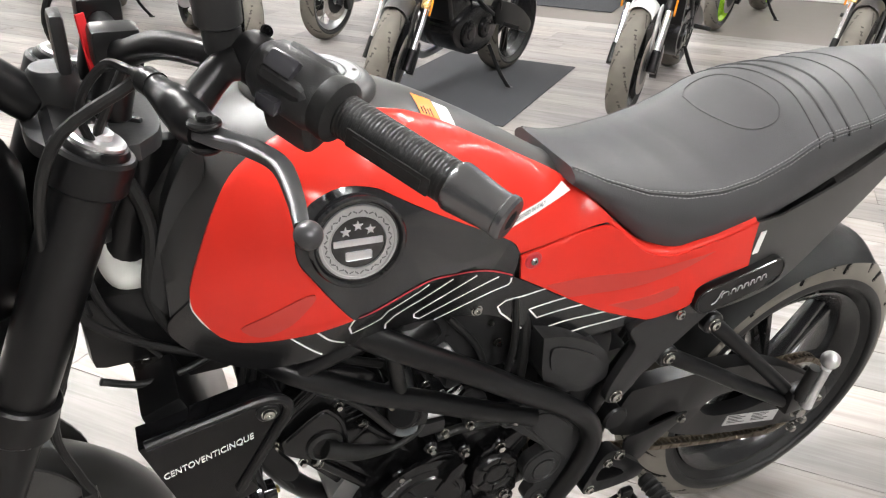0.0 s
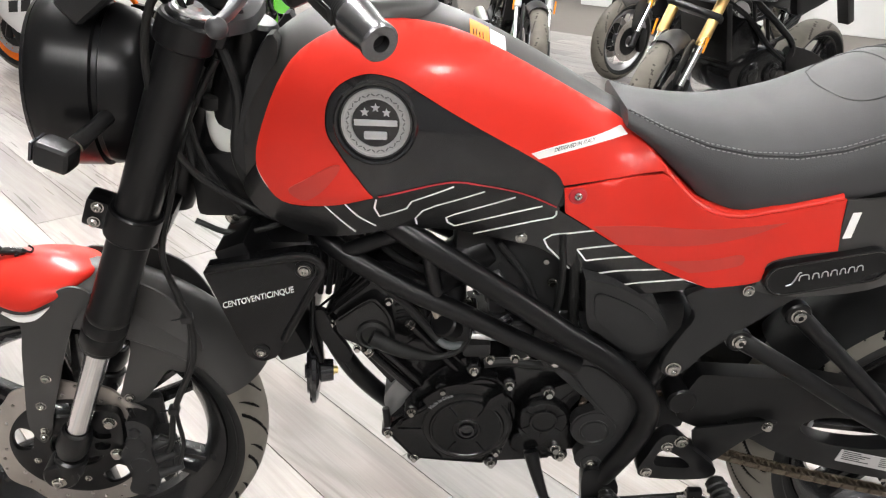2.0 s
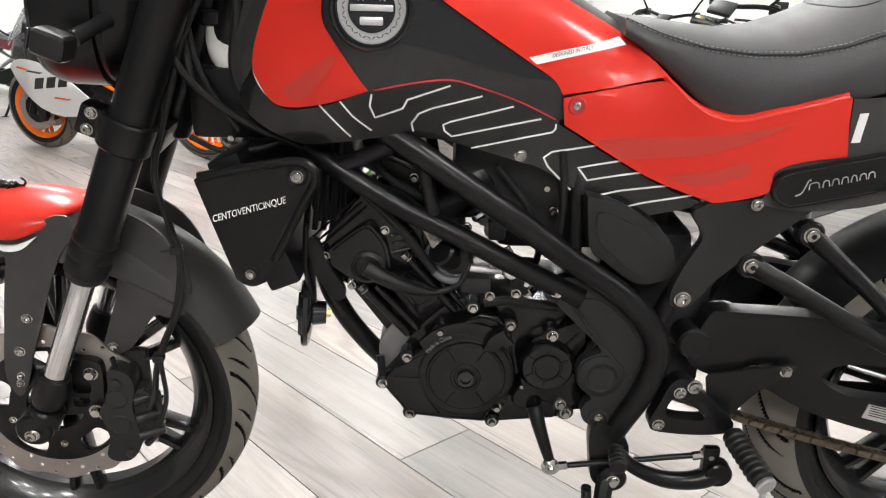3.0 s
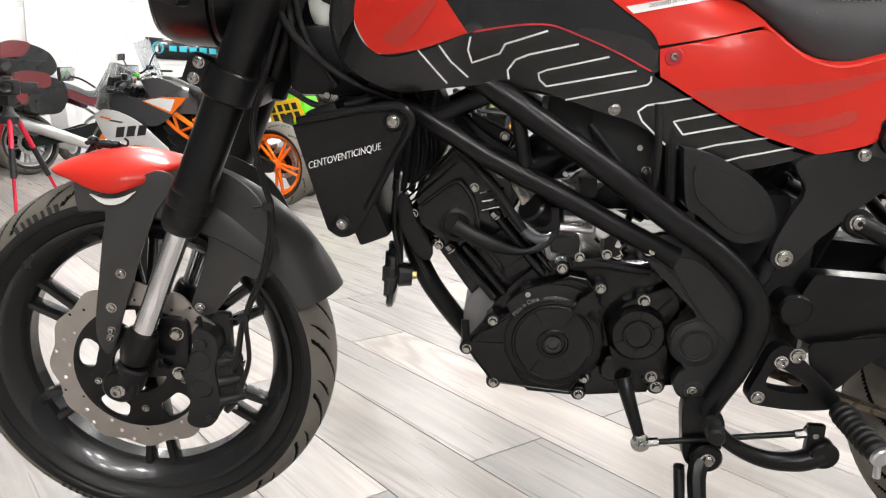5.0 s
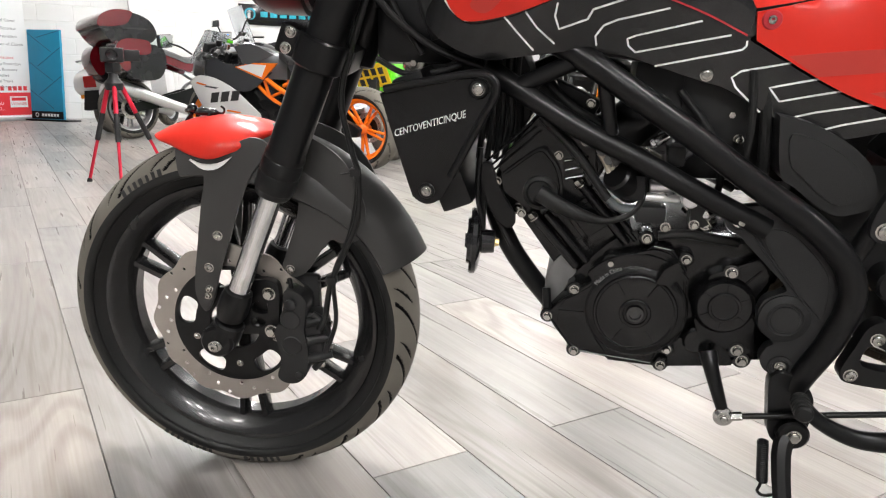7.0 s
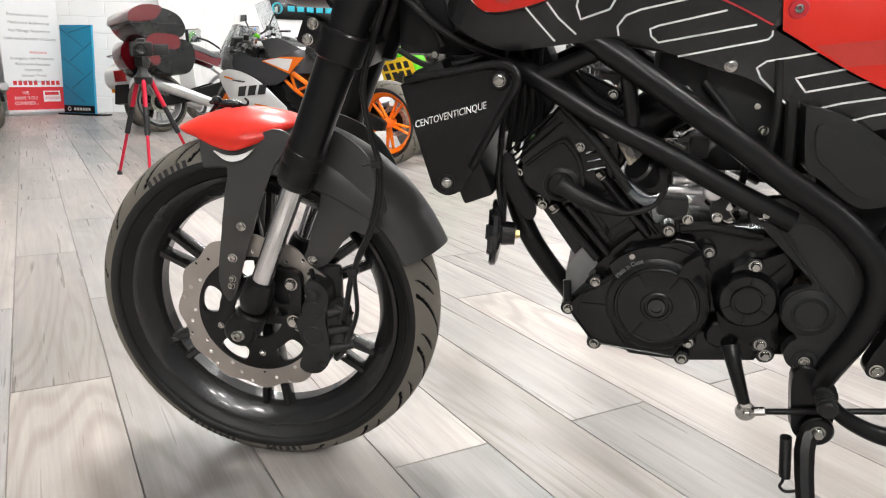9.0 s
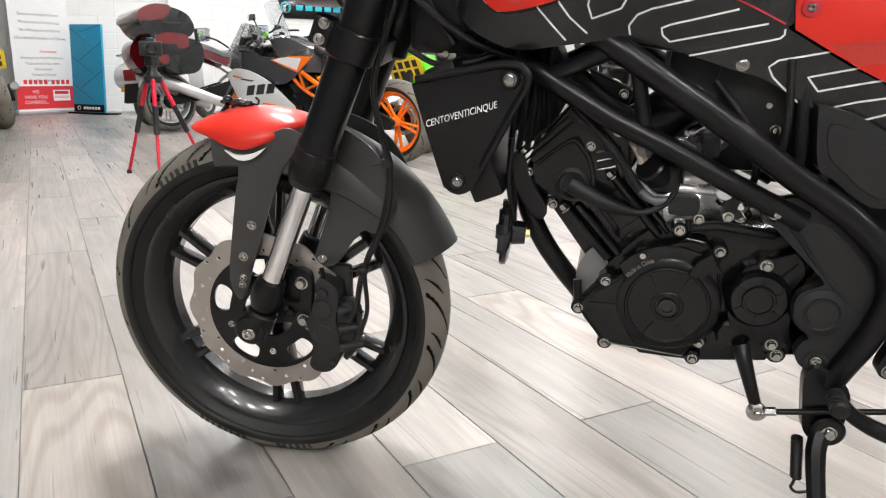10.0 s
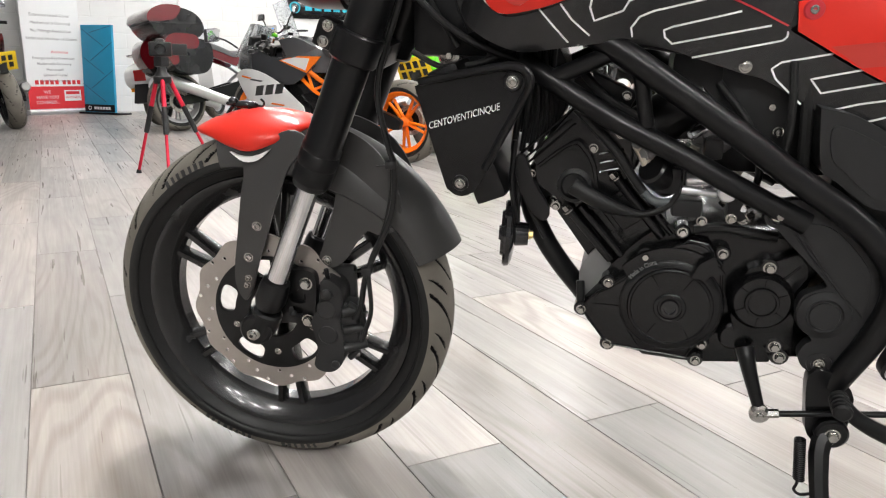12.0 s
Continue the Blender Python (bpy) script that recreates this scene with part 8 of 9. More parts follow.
    if plate:
        g = box(bmesh.new(), (0.0, -0.14, -0.10), (0.004, 0.14, 0.10), 0.001, pose(1.585, 0, 0.68, 0, 28, 0))
        pl = part("number_plate", g, P_YELLOW, hold, "yellow number plate")
        for z_ in (0.035, -0.04):
            for k in range(4):
                g = box(bmesh.new(), (0.0042, -0.115 + k * 0.06, z_ - 0.028), (0.006, -0.075 + k * 0.06, z_ + 0.028), 0.0005, pose(1.585, 0, 0.68, 0, 28, 0))
                part("plate_bar", g, INK, pl)
    # handlebar, mirrors
    hz = 1.04 if style != "sport" else 0.86
    g = bmesh.new()
    hp = [(0.30, 0, hz), (0.30, -0.06, hz + 0.01), (0.33, -0.20, hz + 0.035), (0.40, -0.37, hz + 0.01)]
    if style == "sport":
        hp = [(0.27, 0, hz - 0.02), (0.27, -0.10, hz), (0.30, -0.20, hz), (0.37, -0.33, hz - 0.03)]
    tube(g, [(x, -y, z) for x, y, z in hp[::-1]] + hp[1:], 0.012, 10)
    hb_ = p("handlebar", g, BLACK_SATIN)
    for s in (-1, 1):
        e1, e0 = Vector(hp[-1]), Vector(hp[-2])
        e1.y, e0.y = abs(e1.y) * s, abs(e0.y) * s
        part("grip", rod(bmesh.new(), e0.lerp(e1, 0.3), e1, 0.018, segs=14), RUBBER, hb_)
        part("switch_box", box(bmesh.new(), tuple(e0.lerp(e1, 0.12) - Vector((0.025, 0.02, 0.025))), tuple(e0.lerp(e1, 0.12) + Vector((0.025, 0.02, 0.025))), 0.008), BLACK_PLASTIC, hb_)
        g = bmesh.new()
        tube(g, [e0 + Vector((-0.03, s * 0.01, 0.01)), e0 + Vector((-0.02, s * 0.08, 0.0)), e1 + Vector((-0.05, 0, -0.01))], 0.007, 8)
        part("lever", g, BLACK_SATIN, hb_)
        g = bmesh.new()
        m0 = Vector((-0.04, s * 0.15, 0.82)) if style == "sport" else e0 + Vector((-0.01, 0, 0.01))
        m1 = m0 + Vector((-0.02 if style != "sport" else -0.10, s * 0.13, 0.15 if style != "sport" else 0.09))
        tube(g, [m0, m0.lerp(m1, 0.5) + Vector((0, 0, 0.015)), m1], 0.008, 8)
        mir = part("mirror", g, BLACK_SATIN, hb_, "black mirror")
        g = bmesh.new()
        wide, high = (0.085, 0.05) if style == "sport" else (0.055, 0.035)
        box(g, (-0.018, -wide, -high), (0.012, wide, high), 0.014, Matrix.Translation(m1 + Vector((0, s * 0.03, 0.015))) @ pose(0, 0, 0, 0, 0, -s * 14), 3)
        part("mirror_head", g, BLACK_PLASTIC, hb_)
        g = box(bmesh.new(), (0.0122, 0.007 - wide, 0.006 - high), (0.0145, wide - 0.007, high - 0.006), 0.001, Matrix.Translation(m1 + Vector((0, s * 0.03, 0.015))) @ pose(0, 0, 0, 0, 0, -s * 14))
        part("mirror_glass", g, MIRROR, hb_)
        g = bmesh.new()
        rod(g, (0.18, s * 0.11, 0.80), (0.16, s * 0.19, 0.80), 0.009, segs=10)
        box(g, (0.135, s * 0.205 - 0.022, 0.785), (0.18, s * 0.205 + 0.022, 0.815), 0.01)
        p("indicator", g, BLACK_PLASTIC)
    if style in ("naked", "retro"):
        lm = pose(0.235, 0, 0.86, 0, 0, 180)
        hl = p("headlight", lathe(bmesh.new(), [(-0.03, 0), (-0.02, 0.06), (0.03, 0.09), (0.09, 0.098), (0.10, 0.09)], lm, 32), BLACK_GLOSS)
        part("lens", lathe(bmesh.new(), [(0.092, 0.09), (0.11, 0.07), (0.118, 0.0)], lm, 32), SMOKE if style == "naked" else CHROME, hl)
        for z_ in (-0.035, 0.045):
            part("lamp_bowl", lathe(bmesh.new(), [(0.118, 0.012), (0.122, 0.03), (0.126, 0.034), (0.122, 0.038), (0.11, 0.038)], lm @ pose(0, 0, z_), 24), CHROME, hl)
        p("instrument", box(bmesh.new(), (-0.05, -0.06, -0.012), (0.05, 0.06, 0.012), 0.01, pose(0.25, 0, 1.03, 0, -35, 0)), BLACK_PLASTIC)
    else:
        # fairing: nose, flanks and a clear screen
        sport = style == "sport"
        for s in (-1, 1):
            g = bmesh.new()
            if sport:
                slab(g, round_line([(-0.16, 0.66), (-0.16, 0.66), (-0.08, 0.80), (0.10, 0.84), (0.30, 0.76), (0.62, 0.74), (0.74, 0.70), (0.74, 0.70), (0.52, 0.56), (0.30, 0.58), (0.05, 0.62)], 3), s * 0.165 - 0.008, s * 0.165 + 0.008, bevel=0.004, grid=0.05, bend=lambda x, z: -s * (0.45 * max(0, 0.10 - x) + 0.25 * max(0, z - 0.72)))
            else:
                slab(g, round_line([(-0.02, 0.86), (-0.02, 0.86), (0.14, 0.98), (0.30, 1.0), (0.40, 0.90), (0.44, 0.66), (0.30, 0.56), (0.10, 0.66)], 3), s * 0.20 - 0.008, s * 0.20 + 0.008, bevel=0.004, grid=0.05, bend=lambda x, z: -s * (0.55 * max(0, 0.26 - x) + 0.25 * max(0, z - 0.86)))
            fr = p("nose_fairing", g, P_DARK if sport else side)
            g = bmesh.new()
            low = [(-0.10, 0.61), (-0.10, 0.61), (0.02, 0.665), (0.20, 0.655), (0.42, 0.56), (0.60, 0.40), (0.60, 0.40), (0.58, 0.32), (0.30, 0.27), (0.06, 0.38)] if sport else [(0.30, 0.66), (0.30, 0.66), (0.46, 0.70), (0.70, 0.60), (0.78, 0.44), (0.66, 0.34), (0.46, 0.40), (0.36, 0.52)]
            slab(g, round_line(low, 3), s * 0.20 - 0.005, s * 0.20 + 0.005, bevel=0.003, grid=0.05, bend=lambda x, z: -s * (0.25 * max(0, 0.5 - z) + 0.30 * max(0, 0.12 - x)))
            fl = p("side_fairing", g, side)
            if side is P_WHITE and sport:
                for k, (x0, z0) in enumerate(((-0.02, 0.605), (0.10, 0.585), (0.28, 0.405))):
                    g = bmesh.new()
                    slab(g, [(x0, z0), (x0 + 0.12, z0 - 0.012), (x0 + 0.15, z0 - 0.002), (x0 + 0.02, z0 + 0.012)], s * 0.2085, s * 0.2045, grid=0.04, bend=lambda x, z: -s * (0.25 * max(0, 0.5 - z) + 0.30 * max(0, 0.12 - x)))
                    part("stripe_decal", g, P_ORANGE if k != 1 else P_GREY, fl)
                for k in range(3):
                    x0, z0 = 0.14 + k * 0.105, 0.465 + k * 0.010
                    g = bmesh.new()
                    slab(g, [(x0, z0), (x0 + 0.078, z0 + 0.008), (x0 + 0.112, z0 + 0.085), (x0 + 0.034, z0 + 0.077)], s * 0.2085, s * 0.2045, bend=lambda x, z: -s * (0.25 * max(0, 0.5 - z)))
                    part("logo_block", g, INK, fl, "dark slanted logo block")
                g = bmesh.new()
                slab(g, [(0.40, 0.735), (0.56, 0.765), (0.80, 0.765), (0.66, 0.645)], s * 0.1755, s * 0.160)
                p("flank_panel", g, P_ORANGE)
                g = bmesh.new()
                slab(g, [(0.425, 0.736), (0.56, 0.757), (0.70, 0.750), (0.65, 0.665)], s * 0.1785, s * 0.172)
                p("flank_inlay", g, P_WHITE)
        if sport:
            yoke = p("top_yoke", box(bmesh.new(), (-0.03, -0.13, -0.012), (0.05, 0.13, 0.012), 0.008, pose(0.27, 0, 0.85, 0, 23, 0)), P_SILVER, None, "silver top yoke with bright bolts")
            for y in (-0.105, 0.0, 0.105):
                part("yoke_nut", rod(bmesh.new(), (0.275, y, 0.86), (0.29, y, 0.90), 0.024, 0.020, segs=14), CHROME, yoke)
            for y in (-0.15, 0.15):
                part("reservoir", rod(bmesh.new(), (0.24, y, 0.88), (0.25, y, 0.925), 0.022, segs=14), BLACK_SATIN, yoke)
        g = bmesh.new()
        rows5 = []
        tall, sx0, sz0 = (0.46, 0.02, 0.96) if style == "tourer" else (0.20, -0.16, 0.80)
        for i in range(9):
            f = i / 8
            rows5.append([g.verts.new((sx0 + 0.16 * f + 0.10 * u * u, (0.15 - 0.03 * f) * u, sz0 + tall * f - 0.05 * u * u)) for u in np.linspace(-1, 1, 13)])
        for q, r in zip(rows5, rows5[1:]):
            for k in range(12):
                g.faces.new((q[k], q[k + 1], r[k + 1], r[k]))
        bmesh.ops.solidify(g, geom=g.faces[:], thickness=0.003)
        scn = p("windscreen", g, CLEAR, None, "clear plastic windscreen")
        scn.visible_shadow = False
        for s in (-1, 1):
            g = bmesh.new()
            slab(g, round_line([(-0.02, 0.74), (0.05, 0.78), (0.12, 0.76), (0.06, 0.71)], 3), s * 0.110, s * 0.05, bevel=0.004)
            p("headlight", g, SMOKE)
        p("instrument", box(bmesh.new(), (-0.02, -0.075, -0.045), (0.02, 0.075, 0.045), 0.01, pose(0.20 if style == "tourer" else 0.02, 0, 0.985 if style == "tourer" else 0.86, 0, 25, 0)), BLACK_PLASTIC)
    if style == "tourer":
        for s in (-1, 1):
            g = bmesh.new()
            slab(g, round_line([(1.40, 0.58), (1.33, 0.72), (1.36, 0.86), (1.52, 0.90), (1.74, 0.90), (1.80, 0.78), (1.72, 0.60), (1.55, 0.55)], 4), s * 0.29 - 0.10, s * 0.29 + 0.10, bevel=0.035)
            pn = p("pannier", g, CASEBLACK, None, "black and maroon hard pannier")
            g = bmesh.new()
            slab(g, round_line([(1.50, 0.80), (1.48, 0.90), (1.56, 0.935), (1.76, 0.925), (1.832, 0.80), (1.77, 0.65), (1.70, 0.66), (1.68, 0.78)], 4), s * 0.29 - 0.110, s * 0.29 + 0.110, bevel=0.025)
            part("pannier_lid", g, tank, pn)
        g = bmesh.new()
        slab(g, round_line([(1.34, 0.97), (1.33, 1.05), (1.40, 1.15), (1.56, 1.205), (1.74, 1.20), (1.86, 1.14), (1.885, 1.06), (1.82, 0.96), (1.72, 0.91), (1.44, 0.91)], 4), -0.24, 0.24, bevel=0.06)
        tb = p("top_box", g, CASEBLACK, None, "black top box with a maroon lid")
        g = bmesh.new()
        slab(g, round_line([(1.62, 1.10), (1.56, 1.19), (1.60, 1.222), (1.75, 1.218), (1.876, 1.156), (1.906, 1.07), (1.84, 1.06), (1.72, 1.07)], 4), -0.252, 0.252, bevel=0.045)
        part("lid_panel", g, tank, tb)
        g = bmesh.new()
        slab(g, [(1.335, 1.052), (1.885, 1.045), (1.885, 1.060), (1.335, 1.067)], -0.2425, 0.2425, bevel=0.002)
        part("lid_seam", g, BLACK_SATIN, tb)
        p("rack", box(bmesh.new(), (1.30, -0.12, 0.87), (1.76, 0.12, 0.905), 0.008), BLACK_SATIN)
    # stand and pegs
    g = bmesh.new()
    tube(g, [(0.84, -0.14, 0.26), (0.86, -0.22, 0.12), (0.87, -0.30, 0.028)], 0.012, 8, 3)
    box(g, (0.84, -0.325, 0.0265), (0.90, -0.28, 0.0345), 0.003, None)
    p("side_stand", g, BLACK_SATIN)
    for s in (-1, 1):
        p("foot_peg", rod(bmesh.new(), (0.98, s * 0.15, 0.36), (0.985, s * 0.25, 0.355), 0.013, segs=10), RUBBER)
    turn = Matrix.Translation((0.18, 0, 0.56)) @ Matrix.Rotation(radians(steer), 4, Vector((0.4, 0, 0.917))) @ Matrix.Translation((-0.18, 0, -0.56))
    for ob in b.children:
        if ob.name.split(".")[0] in ("front_wheel", "fork_leg", "brake_caliper", "fork_clamp", "front_fender", "handlebar", "headlight", "instrument"):
            ob.matrix_basis = turn @ ob.matrix_basis
    return b


def scooter(m, label):
    b = thing("scooter", m, label, "scooter", "motorcycles on display")

    def p(name, bm, material, parent=None, lab=""):
        return part(name, bm, material, parent or b, lab)

    for x, nm in ((0.0, "front_wheel"), (1.28, "rear_wheel")):
        wm = pose(x, 0, 0.235)
        w = p(nm, ylathe(bmesh.new(), [(-0.04, 0.0), (-0.04, 0.05), (-0.02, 0.14), (-0.04, 0.155), (0.04, 0.155), (0.02, 0.14), (0.04, 0.05), (0.04, 0)], wm, 36), P_SILVER)
        part("tyre", tyre_mesh(bmesh.new(), wm, 0.235, 0.12, 0.155, 9, 0.002, 180, 22, 1.8, False), [RUBBER, TREAD, TREADCUT], w, "black tyre")
    g = bmesh.new()
    slab(g, round_line([(0.66, 0.46), (0.72, 0.64), (0.95, 0.72), (1.30, 0.70), (1.52, 0.62), (1.55, 0.48), (1.42, 0.40), (1.20, 0.36), (0.90, 0.30), (0.70, 0.30)], 4), -0.19, 0.19, bevel=0.06)
    p("rear_body", g, P_WHITE, None, "gloss white rear bodywork")
    g = bmesh.new()
    slab(g, round_line([(0.10, 0.60), (0.20, 0.98), (0.28, 0.98), (0.30, 0.40), (0.22, 0.30), (0.12, 0.34)], 4), -0.19, 0.19, bevel=0.05)
    p("leg_shield", g, P_WHITE)
    p("floorboard", box(bmesh.new(), (0.24, -0.17, 0.28), (0.74, 0.17, 0.34), 0.02), BLACK_PLASTIC)
    g = box(bmesh.new(), (0.70, -0.15, 0.70), (1.38, 0.15, 0.79), 0.04, None, 4)
    p("seat", g, P_TAN, None, "tan leather scooter seat")
    g = bmesh.new()
    slab(g, round_line([(1.36, 0.60), (1.52, 0.63), (1.55, 0.55), (1.46, 0.46), (1.38, 0.5)], 3), -0.06, 0.06, bevel=0.02)
    p("tail_light", box(bmesh.new(), (1.535, -0.07, 0.49), (1.565, 0.07, 0.61), 0.012), mat("red_tail_lens", (0.42, 0.015, 0.015), 0.2, coat=0.5))
    g.free()
    for s in (-1, 1):
        p("indicator", box(bmesh.new(), (1.50, s * 0.12 - 0.02, 0.38), (1.54, s * 0.12 + 0.02, 0.42), 0.008), AMBER)
    g = bmesh.new()
    slab(g, [(1.42, 0.46), (1.54, 0.46), (1.60, 0.26), (1.54, 0.25)], -0.09, 0.09, bevel=0.01)
    p("mudguard", g, BLACK_PLASTIC)
    p("engine", box(bmesh.new(), (0.92, -0.12, 0.16), (1.36, 0.08, 0.34), 0.04), ENGINE)
    p("silencer", rod(bmesh.new(), (1.0, 0.17, 0.26), (1.42, 0.19, 0.33), 0.055, segs=20), BLACK_SATIN)
    g = bmesh.new()
    tube(g, [(0.24, -0.34, 1.06), (0.22, -0.12, 1.05), (0.22, 0.12, 1.05), (0.24, 0.34, 1.06)], 0.015, 10)
    box(g, (0.14, -0.11, 0.98), (0.28, 0.11, 1.08), 0.04)
    p("handlebar", g, P_WHITE)
    p("rack", tube(bmesh.new(), [(1.36, -0.10, 0.74), (1.58, -0.10, 0.76), (1.58, 0.10, 0.76), (1.36, 0.10, 0.74)], 0.009, 8, 3), CHROME)
    p("stand", tube(bmesh.new(), [(0.95, -0.15, 0.2), (0.98, -0.2, 0.1), (1.0, -0.24, 0.022)], 0.01, 8, 3), BLACK_SATIN)
    return b


P_CHARC = paint("charcoal_metallic_paint", (0.075, 0.076, 0.08), metal=0.3)
moto(stand_at(-4.02, 3.52, -1, 0.04), "white, orange and charcoal sports bike with a clear screen", tank=P_CHARC, rim=P_ORANGE, frame_m=P_ORANGE, side=P_WHITE, style="sport", fender=GREY_MATT, tail=P_DARK, spokes=5, reflector=False)
TH = Vector((0.30, 0.954, 0)).normalized()
moto(stand_at(-5.885 + 1.58 * TH.x, 4.315 + 1.58 * TH.y, TH.x, TH.y), "maroon touring bike with panniers, a top box and a tall screen", tank=P_MAROON, side=P_GREY, tail=P_MAROON, style="tourer", rim=P_SILVER, frame_m=P_SILVER, exhaust=ALU, wb=1.58, reflector=False, seat_m=mat("grey_seat_vinyl", (0.07, 0.07, 0.072), 0.5))
scooter(stand_at(-6.62 - 1.28 * 0.3, 4.72 + 1.28 * 0.954, -0.3, 0.954), "white retro scooter with a tan seat")
moto(stand_at(-8.62, 4.00, -0.93, 0.37, 9.0), "black and red sports bike seen from behind", tank=P_DARK, tail=P_MAROON, plate=True, exhaust=CAST, style="naked")
moto(stand_at(-2.92, 5.53, -0.12, 0.99, 10.0), "lime green sports bike with a yellow number plate", tank=P_GREEN, side=P_GREEN, tail=P_GREEN, style="sport", plate=True, rim=RIMBLACK, seat_m=P_GREEN, frame_m=P_GREEN, exhaust=P_GREEN, broad=0.17)
moto(stand_at(0.30, 2.82, -0.70, -0.72), "black naked bike with gold fork legs", tank=P_GREY, fork=GOLD, fender=GREY_MATT, tail=BLACK_SATIN, style="naked", wb=1.30, steer=24)
moto(stand_at(0.13, 4.69, -0.62, -0.78), "blue bike with wire-spoked wheels and gold fork legs", tank=P_BLUE, fork=GOLD, wire=True, style="retro", rim=P_SILVER)
moto(stand_at(-0.44, 3.80, 0.30, -0.95), "dark bike with black cast wheels and an orange tank", tank=P_ORANGE, side=P_DARK, fork=P_SILVER, style="naked", wb=1.36)
moto(stand_at(-1.45, 4.72, 0.1, -1.0), "white and lime green bike", tank=P_LIME, side=P_WHITE, fender=P_WHITE, style="naked")
moto(stand_at(-2.35, 6.6, 0.1, -1.0), "black bike with black cast wheels", tank=P_DARK, style="naked")
moto(stand_at(1.56, 2.62, -0.60, -0.80), "white bike with black cast wheels", tank=P_WHITE, side=P_WHITE, fender=P_WHITE, style="naked")
moto(stand_at(3.39, 4.88, -0.73, -0.68), "dark bike with lime green rims", tank=P_DARK, rim=P_LIME, style="naked")
moto(stand_at(2.85, 2.62, -0.73, -0.68), "black adventure bike with gold fork legs", tank=P_DARK, fork=GOLD, style="naked")
moto(stand_at(0.9, 6.6, -0.62, -0.78), "red bike with black cast wheels", tank=P_MAROON, style="naked")


# ---- mats, tripod, banner, panel, sign, counter ----
MATGREY = mat("charcoal_carpet_mat", (0.045, 0.047, 0.052), 0.9, vary=0.2, bump=0.8, bscale=500, scale=6)
for s_, v_, ds, dv in ((0.73, 2.58, 0.90, 1.42), (0.98, 6.24, 0.88, 1.9)):
    bm = box(bmesh.new(), (s_, v_, 0.0005), (s_ + ds, v_ + dv, 0.007), 0.003)
    ob = tagged(part("floor_mat", bm, MATGREY), "charcoal carpet mat lying on the floor", "mat", "floor mats")
    ob.matrix_basis = ROOM

RED_ANO = mat("red_anodised_tube", (0.62, 0.02, 0.05), 0.3, metal=0.5)
tc = Vector((-3.535, 2.075, 0))
tripod = thing("tripod", Matrix.Translation(tc), "red and black camera tripod standing on the floor", "tripod")
for a, reach in ((-42, 0.20), (198, 0.21), (65, 0.30)):
    d = Vector((math.cos(radians(a)), math.sin(radians(a)), 0))
    top_, foot_ = d * 0.035 + Vector((0, 0, 0.60)), d * reach + Vector((0, 0, 0.012))
    leg = part("leg", rod(bmesh.new(), top_, top_.lerp(foot_, 0.36), 0.014, segs=14), RED_ANO, tripod, "red tube leg")
    part("leg_sleeve", rod(bmesh.new(), top_.lerp(foot_, 0.30), top_.lerp(foot_, 0.58), 0.016, segs=14), BLACK_PLASTIC, leg)
    part("lower_leg", rod(bmesh.new(), top_.lerp(foot_, 0.56), foot_, 0.0095, segs=12), RED_ANO, leg)
    part("rubber_foot", lathe(bmesh.new(), [(0, 0), (0, 0.017), (0.018, 0.014), (0.024, 0.010)], Matrix.Translation(d * reach) @ pose(0, 0, 0, 0, -90, 0), 16), RUBBER, leg)
part("column", rod(bmesh.new(), (0, 0, 0.30), (0, 0, 0.70), 0.015, segs=16), BLACK_PLASTIC, tripod)
part("column_end", rod(bmesh.new(), (0, 0, 0.26), (0, 0, 0.36), 0.019, segs=16), BLACK_PLASTIC, tripod)
part("shoulder", lathe(bmesh.new(), [(0.56, 0), (0.56, 0.05), (0.60, 0.055), (0.63, 0.03), (0.66, 0.025)], pose(0, 0, 0, 0, -90, 0), 24), BLACK_PLASTIC, tripod)
part("head", box(bmesh.new(), (-0.035, -0.03, 0.66), (0.035, 0.03, 0.72), 0.01), BLACK_PLASTIC, tripod)
face = math.degrees(math.atan2(-3.35, 3.63))
camcorder = thing("camera", Matrix.Translation(tc + Vector((0, 0, 0.722))) @ pose(0, 0, 0, 0, 0, face), "small black camera mounted on the tripod", "camera")
camcorder.name = "photo_camera"
part("body", box(bmesh.new(), (-0.03, -0.065, 0.0), (0.03, 0.065, 0.085), 0.012, None, 3), BLACK_PLASTIC, camcorder)
part("viewfinder", box(bmesh.new(), (-0.025, -0.025, 0.083), (0.025, 0.025, 0.105), 0.008), BLACK_PLASTIC, camcorder)
part("lens", lathe(bmesh.new(), [(0.028, 0.035), (0.075, 0.034), (0.08, 0.03), (0.074, 0.026), (0.07, 0.0)], pose(0, 0.0, 0.042), 28), BLACK_GLOSS, camcorder)
part("screen", box(bmesh.new(), (-0.012, 0.067, 0.008), (-0.006, 0.155, 0.075), 0.003), BLACK_PLASTIC, camcorder)

# roll-up banner
P0, P1 = Vector((-9.13, 4.80, 0)), Vector((-9.00, 5.53, 0))
wide = (P1 - P0).length
bxm = Matrix.Translation(P0) @ pose(0, 0, 0, 0, 0, math.degrees(math.atan2((P1 - P0).y, (P1 - P0).x)))
banner = thing("roll_up_banner", bxm, "white and red printed roll-up banner on a silver base", "banner")
PAPER = mat("white_banner_film", (0.72, 0.73, 0.74), 0.45, vary=0.02)
PRINTRED = mat("red_banner_print", (0.62, 0.025, 0.035), 0.45, vary=0.03)
PRINTGREY = mat("grey_banner_print", (0.12, 0.12, 0.13), 0.5)
part("base", box(bmesh.new(), (-0.02, -0.06, 0.0), (wide + 0.02, 0.06, 0.055), 0.012), ALU, banner, "silver banner base")
